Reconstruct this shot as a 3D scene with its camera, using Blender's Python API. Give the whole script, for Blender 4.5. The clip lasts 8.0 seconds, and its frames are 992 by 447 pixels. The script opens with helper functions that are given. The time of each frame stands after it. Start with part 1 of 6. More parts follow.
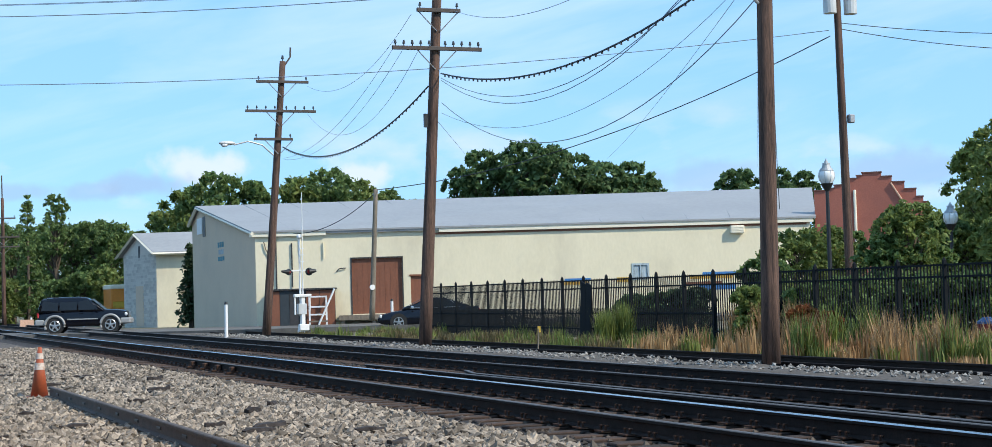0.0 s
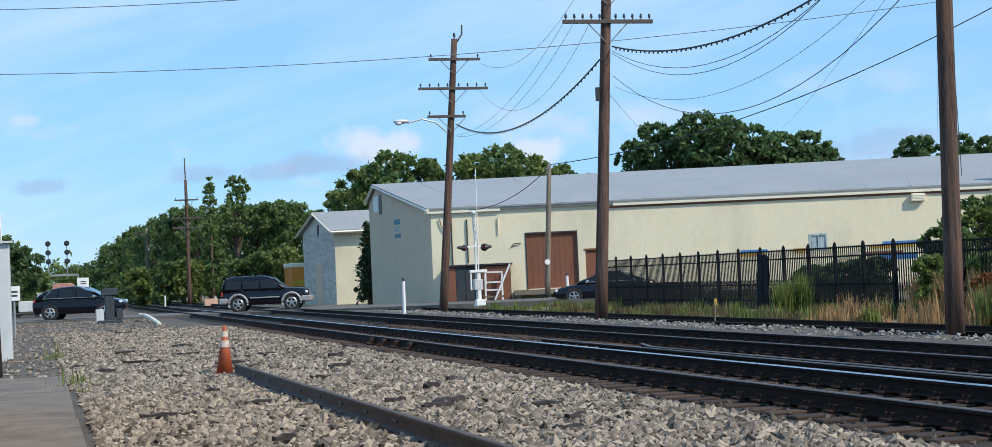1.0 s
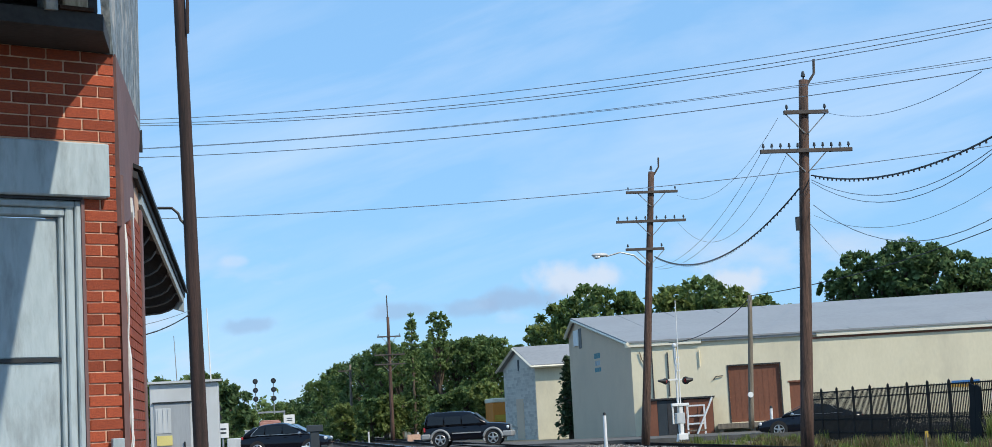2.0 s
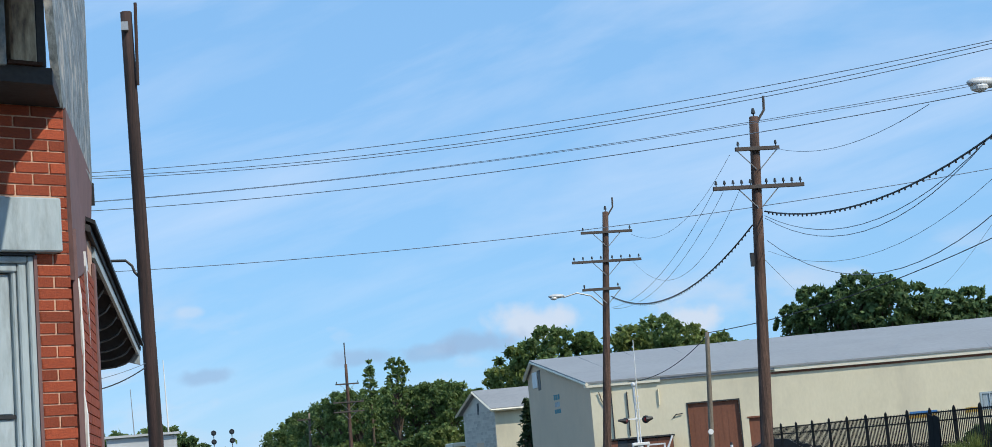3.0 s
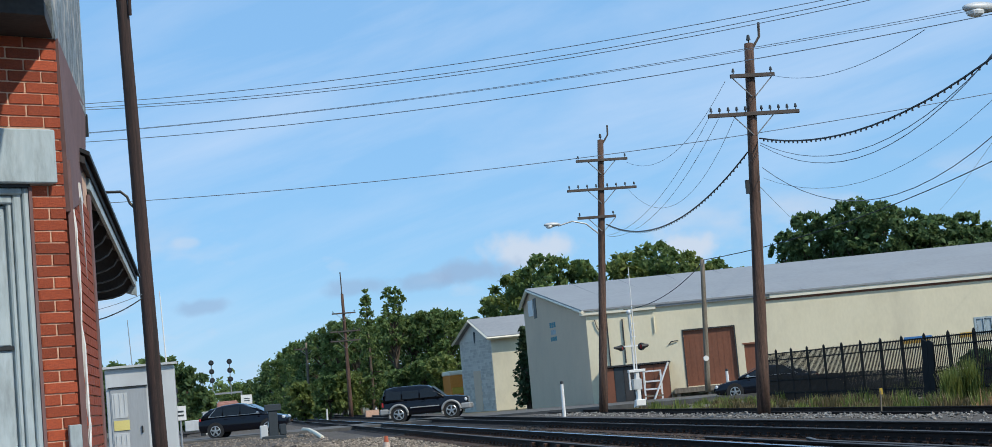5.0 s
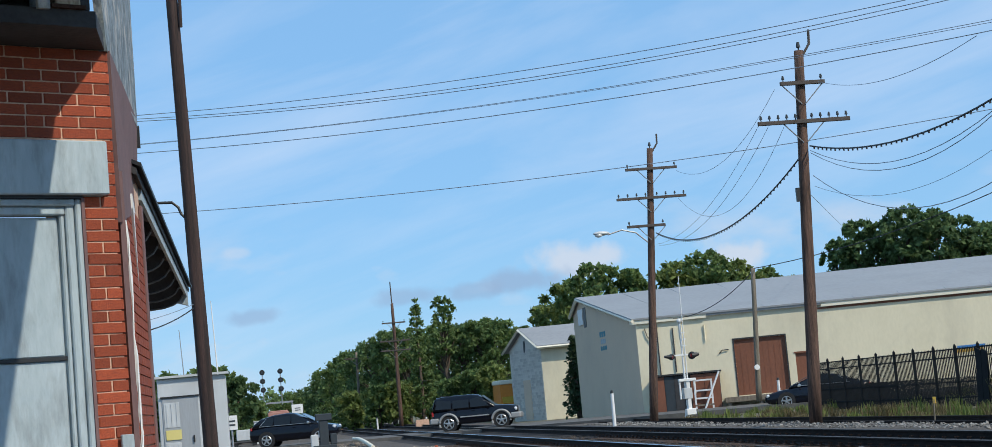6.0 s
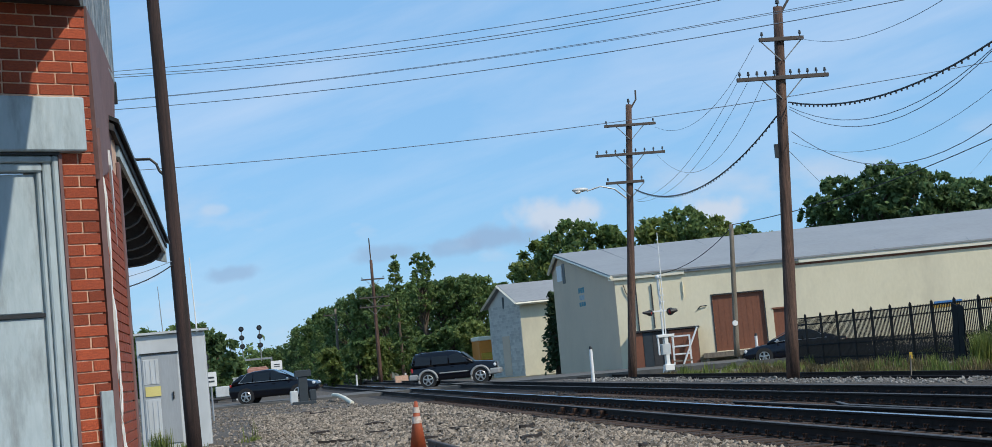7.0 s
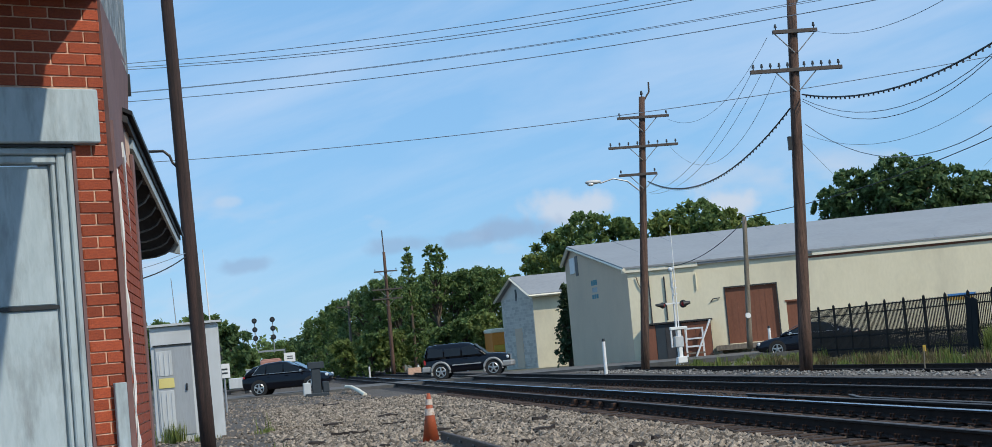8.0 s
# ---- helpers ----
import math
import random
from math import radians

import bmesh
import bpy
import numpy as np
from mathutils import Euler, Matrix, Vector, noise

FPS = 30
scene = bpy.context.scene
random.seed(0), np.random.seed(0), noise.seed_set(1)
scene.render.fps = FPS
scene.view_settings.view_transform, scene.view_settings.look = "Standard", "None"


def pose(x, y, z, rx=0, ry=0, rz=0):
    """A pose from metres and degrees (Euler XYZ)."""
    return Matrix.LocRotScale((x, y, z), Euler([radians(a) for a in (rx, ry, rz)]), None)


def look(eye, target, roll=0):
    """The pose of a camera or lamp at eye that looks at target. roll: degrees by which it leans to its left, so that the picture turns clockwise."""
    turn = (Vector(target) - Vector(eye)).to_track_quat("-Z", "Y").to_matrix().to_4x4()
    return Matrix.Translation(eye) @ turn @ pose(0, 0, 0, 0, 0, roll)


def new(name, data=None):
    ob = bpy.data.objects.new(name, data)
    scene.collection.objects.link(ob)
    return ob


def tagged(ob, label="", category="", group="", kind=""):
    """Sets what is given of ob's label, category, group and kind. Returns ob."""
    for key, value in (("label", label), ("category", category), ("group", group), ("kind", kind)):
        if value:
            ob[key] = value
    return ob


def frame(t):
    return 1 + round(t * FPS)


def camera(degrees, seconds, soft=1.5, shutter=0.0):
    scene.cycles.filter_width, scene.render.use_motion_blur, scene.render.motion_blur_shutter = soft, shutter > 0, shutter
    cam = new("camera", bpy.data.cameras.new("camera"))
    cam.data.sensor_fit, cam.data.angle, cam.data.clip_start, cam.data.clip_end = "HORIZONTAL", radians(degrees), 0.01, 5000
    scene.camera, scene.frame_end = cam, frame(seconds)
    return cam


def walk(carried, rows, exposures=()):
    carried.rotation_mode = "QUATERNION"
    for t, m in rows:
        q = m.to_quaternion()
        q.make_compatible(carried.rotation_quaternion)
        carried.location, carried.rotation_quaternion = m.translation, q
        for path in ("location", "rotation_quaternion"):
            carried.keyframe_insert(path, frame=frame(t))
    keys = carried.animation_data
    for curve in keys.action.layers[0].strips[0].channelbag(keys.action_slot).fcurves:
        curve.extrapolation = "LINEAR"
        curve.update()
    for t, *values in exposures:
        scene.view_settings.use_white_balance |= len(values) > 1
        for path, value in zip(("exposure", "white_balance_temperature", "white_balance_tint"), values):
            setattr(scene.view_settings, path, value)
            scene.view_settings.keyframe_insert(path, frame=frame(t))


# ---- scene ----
cam = camera(32.96, 8.0, soft=0.78)
PATH = [
    (0.0, pose(0.0, 0.0, 1.45, 92.388, 1.731, -21.251)),
    (0.5, pose(0.0, 0.0, 1.45, 92.204, 1.552, -21.789)),
    (0.6, pose(0.0, 0.0, 1.45, 92.75, 1.6, -21.45)),
    (0.7, pose(0.0, 0.0, 1.45, 92.65, 1.8, -19.7)),
    (0.8, pose(0.0, 0.0, 1.45, 92.2, 2.1, -17.4)),
    (0.9, pose(0.0, 0.0, 1.45, 91.75, 2.35, -15.9)),
    (1.0, pose(0.0, 0.0, 1.45, 91.728, 2.550, -15.275)),
    (1.2, pose(0.0, 0.0, 1.45, 92.4, 2.45, -14.05)),
    (1.3, pose(0.0, 0.0, 1.45, 93.1, 2.4, -13.1)),
    (1.5, pose(0.0, 0.0, 1.45, 94.998, 2.325, -9.462)),
    (1.7, pose(0.0, 0.0, 1.45, 95.903, 2.600, -8.100)),
    (2.8, pose(0.0, 0.0, 1.45, 97.803, 4.786, -9.919)),
    (3.0, pose(0.0, 0.0, 1.45, 98.018, 4.710, -9.750)),
    (3.2, pose(0.0, 0.0, 1.45, 97.17, 4.7, -9.3)),
    (3.5, pose(0.0, 0.0, 1.45, 95.498, 4.570, -10.375)),
    (3.8, pose(0.0, 0.0, 1.45, 94.3, 5.2, -9.62)),
    (4.0, pose(0.0, 0.0, 1.45, 95.016, 5.570, -9.835)),
    (4.5, pose(0.0, 0.0, 1.45, 96.251, 5.416, -9.975)),
    (4.7, pose(0.0, 0.0, 1.45, 95.672, 5.16, -10.012)),
    (5.8, pose(0.0, 0.0, 1.45, 95.549, 5.200, -8.662)),
    (6.0, pose(0.0, 0.0, 1.45, 96.040, 5.150, -8.163)),
    (6.5, pose(0.0, 0.0, 1.45, 94.987, 4.990, -9.763)),
    (7.0, pose(0.0, 0.0, 1.45, 94.486, 5.250, -8.880)),
    (7.5, pose(0.0, 0.0, 1.45, 95.422, 5.659, -9.597)),
    (8.0, pose(0.0, 0.0, 1.45, 94.259, 5.170, -8.443)),
]
walk(cam, PATH, [(0.0, 0.34), (0.6, 0.32), (1.0, 0.15), (1.5, 0.09), (3.0, 0.0), (4.0, -0.05), (6.0, -0.09), (8.0, -0.14)])

# ---- world and sun ----
SUN_AZ, SUN_EL = 140.0, 42.0            # degrees clockwise from +y, and above the horizon
world = bpy.data.worlds.new("sky")
scene.world = world
world.use_nodes = True
wn, wl = world.node_tree.nodes, world.node_tree.links
wn.clear()
w_out = wn.new("ShaderNodeOutputWorld")
w_bg = wn.new("ShaderNodeBackground")
w_sky = wn.new("ShaderNodeTexSky")
w_sky.sky_type = "NISHITA"
w_sky.sun_disc = False
w_sky.sun_elevation, w_sky.sun_rotation = radians(SUN_EL), radians(SUN_AZ)
w_sky.air_density, w_sky.dust_density, w_sky.ozone_density = 1.0, 0.15, 3.0
w_co = wn.new("ShaderNodeTexCoord")
w_map = wn.new("ShaderNodeMapping")
w_map.vector_type = "TEXTURE"             # streaks that climb to the east
w_map.inputs["Scale"].default_value = (0.62, 0.62, 0.125)
w_map.inputs["Rotation"].default_value = (radians(4), radians(-15), 0)
w_no = wn.new("ShaderNodeTexNoise")
w_no.inputs["Scale"].default_value, w_no.inputs["Detail"].default_value = 2.2, 7
w_no.inputs["Roughness"].default_value, w_no.inputs["Distortion"].default_value = 0.55, 0.4
w_rm = wn.new("ShaderNodeMapRange")
w_rm.inputs["From Min"].default_value, w_rm.inputs["From Max"].default_value = 0.45, 0.74
w_rm.inputs["To Max"].default_value = 0.44
w_mix = wn.new("ShaderNodeMixRGB")
w_mix.inputs["Color2"].default_value = (6.2, 7.1, 8.6, 1)
wl.new(w_co.outputs["Generated"], w_map.inputs["Vector"])
wl.new(w_map.outputs["Vector"], w_no.inputs["Vector"])
wl.new(w_no.outputs["Fac"], w_rm.inputs["Value"])
wl.new(w_rm.outputs["Result"], w_mix.inputs["Fac"])
w_tint = wn.new("ShaderNodeMixRGB")
w_tint.blend_type = "MULTIPLY"
w_tint.inputs["Fac"].default_value = 1.0
w_tint.inputs["Color2"].default_value = (0.82, 1.06, 1.14, 1)
w_even = wn.new("ShaderNodeMixRGB")
w_even.inputs["Fac"].default_value = 0.72
w_even.inputs["Color2"].default_value = (2.35, 4.75, 8.1, 1)
wl.new(w_sky.outputs["Color"], w_tint.inputs["Color1"])
wl.new(w_tint.outputs["Color"], w_even.inputs["Color1"])
wl.new(w_even.outputs["Color"], w_mix.inputs["Color1"])
# low puffs of cloud near the horizon
w_map2 = wn.new("ShaderNodeMapping")
w_map2.inputs["Scale"].default_value = (7.0, 7.0, 15.0)
w_no2 = wn.new("ShaderNodeTexNoise")
w_no2.inputs["Scale"].default_value, w_no2.inputs["Detail"].default_value = 1.6, 6
w_rm2 = wn.new("ShaderNodeMapRange")
w_rm2.inputs["From Min"].default_value, w_rm2.inputs["From Max"].default_value = 0.56, 0.72
w_xyz = wn.new("ShaderNodeSeparateXYZ")
w_band = wn.new("ShaderNodeValToRGB")
for e_, (p_, v_) in enumerate(((0.0, 0.35), (0.05, 0.8), (0.085, 0.7), (0.12, 0.0))):
    el_ = w_band.color_ramp.elements[e_] if e_ < 2 else w_band.color_ramp.elements.new(p_)
    el_.position, el_.color = p_, (v_, v_, v_, 1)
w_mul = wn.new("ShaderNodeMath")
w_mul.operation = "MULTIPLY"
w_mix2 = wn.new("ShaderNodeMixRGB")
w_mix2.inputs["Color2"].default_value = (5.7, 6.25, 7.3, 1)
wl.new(w_co.outputs["Generated"], w_map2.inputs["Vector"])
wl.new(w_map2.outputs["Vector"], w_no2.inputs["Vector"])
wl.new(w_no2.outputs["Fac"], w_rm2.inputs["Value"])
wl.new(w_co.outputs["Generated"], w_xyz.inputs["Vector"])
wl.new(w_xyz.outputs["Z"], w_band.inputs["Fac"])
wl.new(w_rm2.outputs["Result"], w_mul.inputs[0])
wl.new(w_band.outputs["Color"], w_mul.inputs[1])
wl.new(w_mul.outputs["Value"], w_mix2.inputs["Fac"])
wl.new(w_mix.outputs["Color"], w_mix2.inputs["Color1"])


def cloud(prev, az, el, half_az, half_el, colour, amount):
    """A soft edged cloud in the sky round one bearing and height (degrees)."""
    turn = wn.new("ShaderNodeVectorRotate")
    turn.rotation_type = "Z_AXIS"
    turn.inputs["Angle"].default_value = radians(az)
    sub = wn.new("ShaderNodeVectorMath")
    sub.operation = "SUBTRACT"
    sub.inputs[1].default_value = (0, math.cos(radians(el)), math.sin(radians(el)))
    sc = wn.new("ShaderNodeVectorMath")
    sc.operation = "MULTIPLY"
    sc.inputs[1].default_value = (1 / radians(half_az), 1.0, 1 / radians(half_el))
    ln = wn.new("ShaderNodeVectorMath")
    ln.operation = "LENGTH"
    wl.new(w_co.outputs["Generated"], turn.inputs["Vector"])
    wl.new(turn.outputs["Vector"], sub.inputs[0])
    wl.new(sub.outputs["Vector"], sc.inputs[0])
    wl.new(sc.outputs["Vector"], ln.inputs[0])
    no = wn.new("ShaderNodeTexNoise")
    no.inputs["Scale"].default_value, no.inputs["Detail"].default_value = 46, 6
    wl.new(w_co.outputs["Generated"], no.inputs["Vector"])
    ad = wn.new("ShaderNodeMath")
    ad.operation = "MULTIPLY_ADD"
    ad.inputs[1].default_value = 1.9
    wl.new(no.outputs["Fac"], ad.inputs[0])
    wl.new(ln.outputs["Value"], ad.inputs[2])
    rm = wn.new("ShaderNodeMapRange")
    rm.interpolation_type = "SMOOTHSTEP"
    for key, value in (("From Min", 2.0), ("From Max", 1.25), ("To Min", 0.0), ("To Max", amount)):
        rm.inputs[key].default_value = value
    wl.new(ad.outputs["Value"], rm.inputs["Value"])
    mx = wn.new("ShaderNodeMixRGB")
    mx.inputs["Color2"].default_value = (*colour, 1)
    wl.new(rm.outputs["Result"], mx.inputs["Fac"])
    wl.new(prev, mx.inputs["Color1"])
    return mx.outputs["Color"]


CLOUD_WHITE, CLOUD_GREY = (6.0, 6.4, 7.2), (2.75, 4.0, 5.9)
sky = w_mix2.outputs["Color"]
for az, el, ha, he, col, amt in ((11.3, 4.5, 1.9, 0.75, CLOUD_WHITE, 0.75), (9.7, 4.0, 1.7, 0.5, CLOUD_GREY, 0.75), (16.6, 4.2, 1.5, 0.7, CLOUD_WHITE, 0.75),
                                 (5.5, 3.8, 1.7, 0.42, CLOUD_GREY, 0.6), (7.7, 3.8, 1.0, 0.4, CLOUD_GREY, 0.6), (0.2, 3.55, 1.3, 0.35, CLOUD_GREY, 0.6),
                                 (-0.1, 5.75, 0.6, 0.25, CLOUD_WHITE, 0.35), (28.6, 3.7, 3.0, 0.8, CLOUD_GREY, 0.6), (35.0, 3.7, 3.2, 0.8, CLOUD_GREY, 0.65)):
    sky = cloud(sky, az, el, ha, he, col, amt)
wl.new(sky, w_bg.inputs["Color"])
wl.new(w_bg.outputs["Background"], w_out.inputs["Surface"])
w_bg.inputs["Strength"].default_value = 0.121

sun_data = bpy.data.lights.new("sun", "SUN")
sun_data.energy, sun_data.angle, sun_data.color = 3.7, radians(0.5), (1.0, 0.915, 0.775)
sun = new("sun", sun_data)
sx, sy = math.sin(radians(SUN_AZ)), math.cos(radians(SUN_AZ))
sun.matrix_world = look((sx * 100, sy * 100, 100 * math.tan(radians(SUN_EL))), (0, 0, 0))


# ---- materials ----
def mat(name, a, b=None, rough=0.8, metal=0.0, scale=4.0, fine=40.0, bump=0.15, stain=None, stain_amt=0.5, stain_scale=0.7,
        stretch=(1, 1, 1), rand=0.0, island=False, glossy=0.5):
    """Two tones mixed by coarse and fine noise, stains of a third, and a fine relief."""
    m = bpy.data.materials.new(name)
    m.use_nodes = True
    n, l = m.node_tree.nodes, m.node_tree.links
    p = n["Principled BSDF"]
    p.inputs["Roughness"].default_value, p.inputs["Metallic"].default_value = rough, metal
    p.inputs["Specular IOR Level"].default_value = glossy
    b = b or tuple(c * 0.75 for c in a)
    co = n.new("ShaderNodeTexCoord")
    mp = n.new("ShaderNodeMapping")
    mp.inputs["Scale"].default_value = stretch
    l.new(co.outputs["Object"], mp.inputs["Vector"])
    n1 = n.new("ShaderNodeTexNoise")
    n1.inputs["Scale"].default_value, n1.inputs["Detail"].default_value = scale, 6
    n2 = n.new("ShaderNodeTexNoise")
    n2.inputs["Scale"].default_value, n2.inputs["Detail"].default_value = fine, 4
    l.new(mp.outputs["Vector"], n1.inputs["Vector"])
    l.new(mp.outputs["Vector"], n2.inputs["Vector"])
    add = n.new("ShaderNodeMath")
    add.operation = "MULTIPLY_ADD"
    add.inputs[1].default_value, add.inputs[2].default_value = 0.5, 0.0
    l.new(n2.outputs["Fac"], add.inputs[0])
    add2 = n.new("ShaderNodeMath")
    add2.operation = "MULTIPLY_ADD"
    add2.inputs[1].default_value = 0.5
    l.new(n1.outputs["Fac"], add2.inputs[0])
    l.new(add.outputs[0], add2.inputs[2])
    ramp = n.new("ShaderNodeMapRange")
    ramp.inputs["From Min"].default_value, ramp.inputs["From Max"].default_value = 0.34, 0.66
    l.new(add2.outputs[0], ramp.inputs["Value"])
    mix = n.new("ShaderNodeMixRGB")
    mix.inputs["Color1"].default_value, mix.inputs["Color2"].default_value = (*b, 1), (*a, 1)
    l.new(ramp.outputs["Result"], mix.inputs["Fac"])
    last = mix.outputs["Color"]
    if rand:
        oi = n.new("ShaderNodeNewGeometry" if island else "ShaderNodeObjectInfo")
        mr = n.new("ShaderNodeMapRange")
        mr.inputs["To Min"].default_value, mr.inputs["To Max"].default_value = 1 - rand, 1 + rand
        l.new(oi.outputs["Random Per Island" if island else "Random"], mr.inputs["Value"])
        hs = n.new("ShaderNodeHueSaturation")
        l.new(mr.outputs["Result"], hs.inputs["Value"])
        l.new(last, hs.inputs["Color"])
        last = hs.outputs["Color"]
    if stain:
        n3 = n.new("ShaderNodeTexNoise")
        n3.inputs["Scale"].default_value, n3.inputs["Detail"].default_value = stain_scale, 8
        n3.inputs["Roughness"].default_value = 0.62
        l.new(mp.outputs["Vector"], n3.inputs["Vector"])
        r3 = n.new("ShaderNodeMapRange")
        r3.inputs["From Min"].default_value, r3.inputs["From Max"].default_value = 0.5, 0.68
        r3.inputs["To Max"].default_value = stain_amt
        l.new(n3.outputs["Fac"], r3.inputs["Value"])
        mx = n.new("ShaderNodeMixRGB")
        mx.inputs["Color2"].default_value = (*stain, 1)
        l.new(r3.outputs["Result"], mx.inputs["Fac"])
        l.new(last, mx.inputs["Color1"])
        last = mx.outputs["Color"]
    l.new(last, p.inputs["Base Color"])
    if bump:
        bp = n.new("ShaderNodeBump")
        bp.inputs["Strength"].default_value, bp.inputs["Distance"].default_value = bump, 0.02
        l.new(add2.outputs[0], bp.inputs["Height"])
        l.new(bp.outputs["Normal"], p.inputs["Normal"])
    return m


def leaf_mat(name, a, b, see=0.35):
    m = mat(name, a, b, rough=0.6, scale=0.35, fine=3.0, bump=0, rand=0.35, island=True, glossy=0.3)
    n, l = m.node_tree.nodes, m.node_tree.links
    p = n["Principled BSDF"]
    tr = n.new("ShaderNodeBsdfTranslucent")
    mx = n.new("ShaderNodeMixShader")
    mx.inputs["Fac"].default_value = see
    l.new(p.inputs["Base Color"].links[0].from_socket, tr.inputs["Color"])
    l.new(p.outputs["BSDF"], mx.inputs[1])
    l.new(tr.outputs["BSDF"], mx.inputs[2])
    l.new(mx.outputs["Shader"], n["Material Output"].inputs["Surface"])
    return m


# kept darker than the stones, so the shade in their gaps is in the colour
M_ballast = mat("ballast", (0.14, 0.115, 0.09), (0.04, 0.033, 0.027), rough=0.95, scale=9, fine=26, bump=0.9, stain=(0.04, 0.034, 0.028), stain_amt=0.5, stain_scale=0.35)
M_stone = mat("ballast stone", (0.32, 0.262, 0.20), (0.13, 0.106, 0.082), rough=0.9, scale=12, fine=60, bump=0.3, rand=0.65, island=True)
M_white_stone = mat("pale limestone", (0.28, 0.265, 0.24), (0.14, 0.13, 0.115), rough=0.9, scale=8, fine=50, bump=0.4, rand=0.45, island=True)
M_bed = mat("oily track bed", (0.034, 0.025, 0.02), (0.010, 0.008, 0.007), rough=0.95, scale=9, fine=26, bump=0.9, stain=(0.07, 0.052, 0.038), stain_amt=0.4, stain_scale=0.6)
M_oily_stone = mat("grimy ballast stone", (0.11, 0.085, 0.065), (0.035, 0.027, 0.02), rough=0.9, scale=12, fine=60, bump=0.3, rand=0.6, island=True)
M_concrete = mat("weathered concrete", (0.22, 0.175, 0.13), (0.13, 0.105, 0.08), rough=0.9, scale=2.5, fine=30, bump=0.3, stain=(0.06, 0.05, 0.04), stain_amt=0.6, stain_scale=1.2)
M_asphalt = mat("asphalt", (0.155, 0.145, 0.13), (0.09, 0.085, 0.078), rough=0.9, scale=3, fine=60, bump=0.4, stain=(0.06, 0.057, 0.052), stain_scale=0.4)
M_dirt = mat("dry ground", (0.17, 0.14, 0.09), (0.09, 0.088, 0.045), rough=0.95, scale=1.2, fine=18, bump=0.6, stain=(0.08, 0.10, 0.035), stain_amt=0.8, stain_scale=0.3)
M_rail = mat("rusty rail", (0.034, 0.024, 0.020), (0.013, 0.010, 0.009), rough=0.8, metal=0.1, scale=5, fine=60, bump=0.3, glossy=0.12)
M_railtop = mat("polished rail head", (0.62, 0.63, 0.65), (0.48, 0.49, 0.5), rough=0.22, metal=1.0, scale=2, fine=30, bump=0.04, stretch=(6, 0.3, 1))
M_dulltop = mat("dull rail head", (0.15, 0.12, 0.10), (0.085, 0.068, 0.056), rough=0.55, metal=0.5, scale=3, fine=40, bump=0.1, stretch=(6, 0.4, 1))
M_tie = mat("creosoted tie", (0.07, 0.043, 0.031), (0.022, 0.016, 0.012), rough=0.95, scale=3, fine=25, bump=0.8, stretch=(1, 8, 8), rand=0.35)
M_plate = mat("rusty steel", (0.10, 0.052, 0.033), (0.035, 0.02, 0.015), rough=0.85, metal=0.1, scale=10, fine=70, bump=0.4, glossy=0.2)
M_pole = mat("weathered pole", (0.19, 0.108, 0.076), (0.018, 0.012, 0.010), rough=0.9, scale=1.6, fine=14, bump=1.0, stretch=(9, 9, 0.35), stain=(0.016, 0.012, 0.011), stain_amt=0.8, stain_scale=1.3)
M_pole_grey = mat("grey pole", (0.27, 0.225, 0.17), (0.10, 0.085, 0.065), rough=0.9, scale=2.0, fine=18, bump=0.8, stretch=(6, 6, 0.35))
M_pole_dark = mat("dark stained pole", (0.075, 0.04, 0.032), (0.011, 0.008, 0.007), rough=0.85, scale=1.6, fine=18, bump=0.9, stretch=(9, 9, 0.35), stain=(0.012, 0.009, 0.008), stain_amt=0.7, stain_scale=1.5)
M_arm = mat("crossarm timber", (0.10, 0.085, 0.075), (0.06, 0.05, 0.045), rough=0.9, scale=4, fine=30, bump=0.4)
M_wire = mat("dark cable", (0.035, 0.037, 0.042), rough=0.6, bump=0)
M_wire_pale = mat("weathered wire", (0.20, 0.24, 0.29), rough=0.5, bump=0)
# its large soft patches paint both wall stains and a faint tree-like shadow
M_cream = mat("cream painted wall", (0.80, 0.72, 0.52), (0.73, 0.655, 0.465), rough=0.85, scale=0.6, fine=9, bump=0.15, stain=(0.53, 0.475, 0.35), stain_amt=0.5, stain_scale=0.32, stretch=(1, 1, 0.45))
# darker, warmer than the cream: gable shade and bounce light are in this tone
M_gable = mat("shade toned grey beige block", (0.66, 0.52, 0.375), (0.58, 0.455, 0.325), rough=0.85, scale=0.8, fine=12, bump=0.2, stain=(0.45, 0.37, 0.28), stain_amt=0.4, stain_scale=0.4)
M_shed_block = mat("blue grey block", (0.57, 0.54, 0.47), (0.47, 0.45, 0.40), rough=0.9, scale=2, fine=14, bump=0.4, rand=0.16)
M_roof = mat("grey sheet roof", (0.345, 0.35, 0.35), (0.285, 0.29, 0.292), rough=0.6, metal=0.1, scale=0.4, fine=4, bump=0.1, stain=(0.25, 0.25, 0.255), stain_amt=0.4, stain_scale=0.2, glossy=0.3)
M_trim = mat("cream fascia", (0.84, 0.78, 0.62), (0.76, 0.70, 0.55), rough=0.7, scale=2, fine=20, bump=0.1)
M_white = mat("white paint", (0.80, 0.80, 0.78), (0.68, 0.68, 0.66), rough=0.6, scale=4, fine=30, bump=0.1)
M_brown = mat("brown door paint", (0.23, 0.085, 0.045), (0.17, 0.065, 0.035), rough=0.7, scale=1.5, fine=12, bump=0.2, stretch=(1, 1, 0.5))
M_black = mat("black paint", (0.018, 0.02, 0.022), (0.012, 0.013, 0.014), rough=0.5, bump=0.05)
M_fence = mat("black fence paint", (0.010, 0.013, 0.016), (0.006, 0.008, 0.010), rough=0.7, bump=0.05, glossy=0.12)
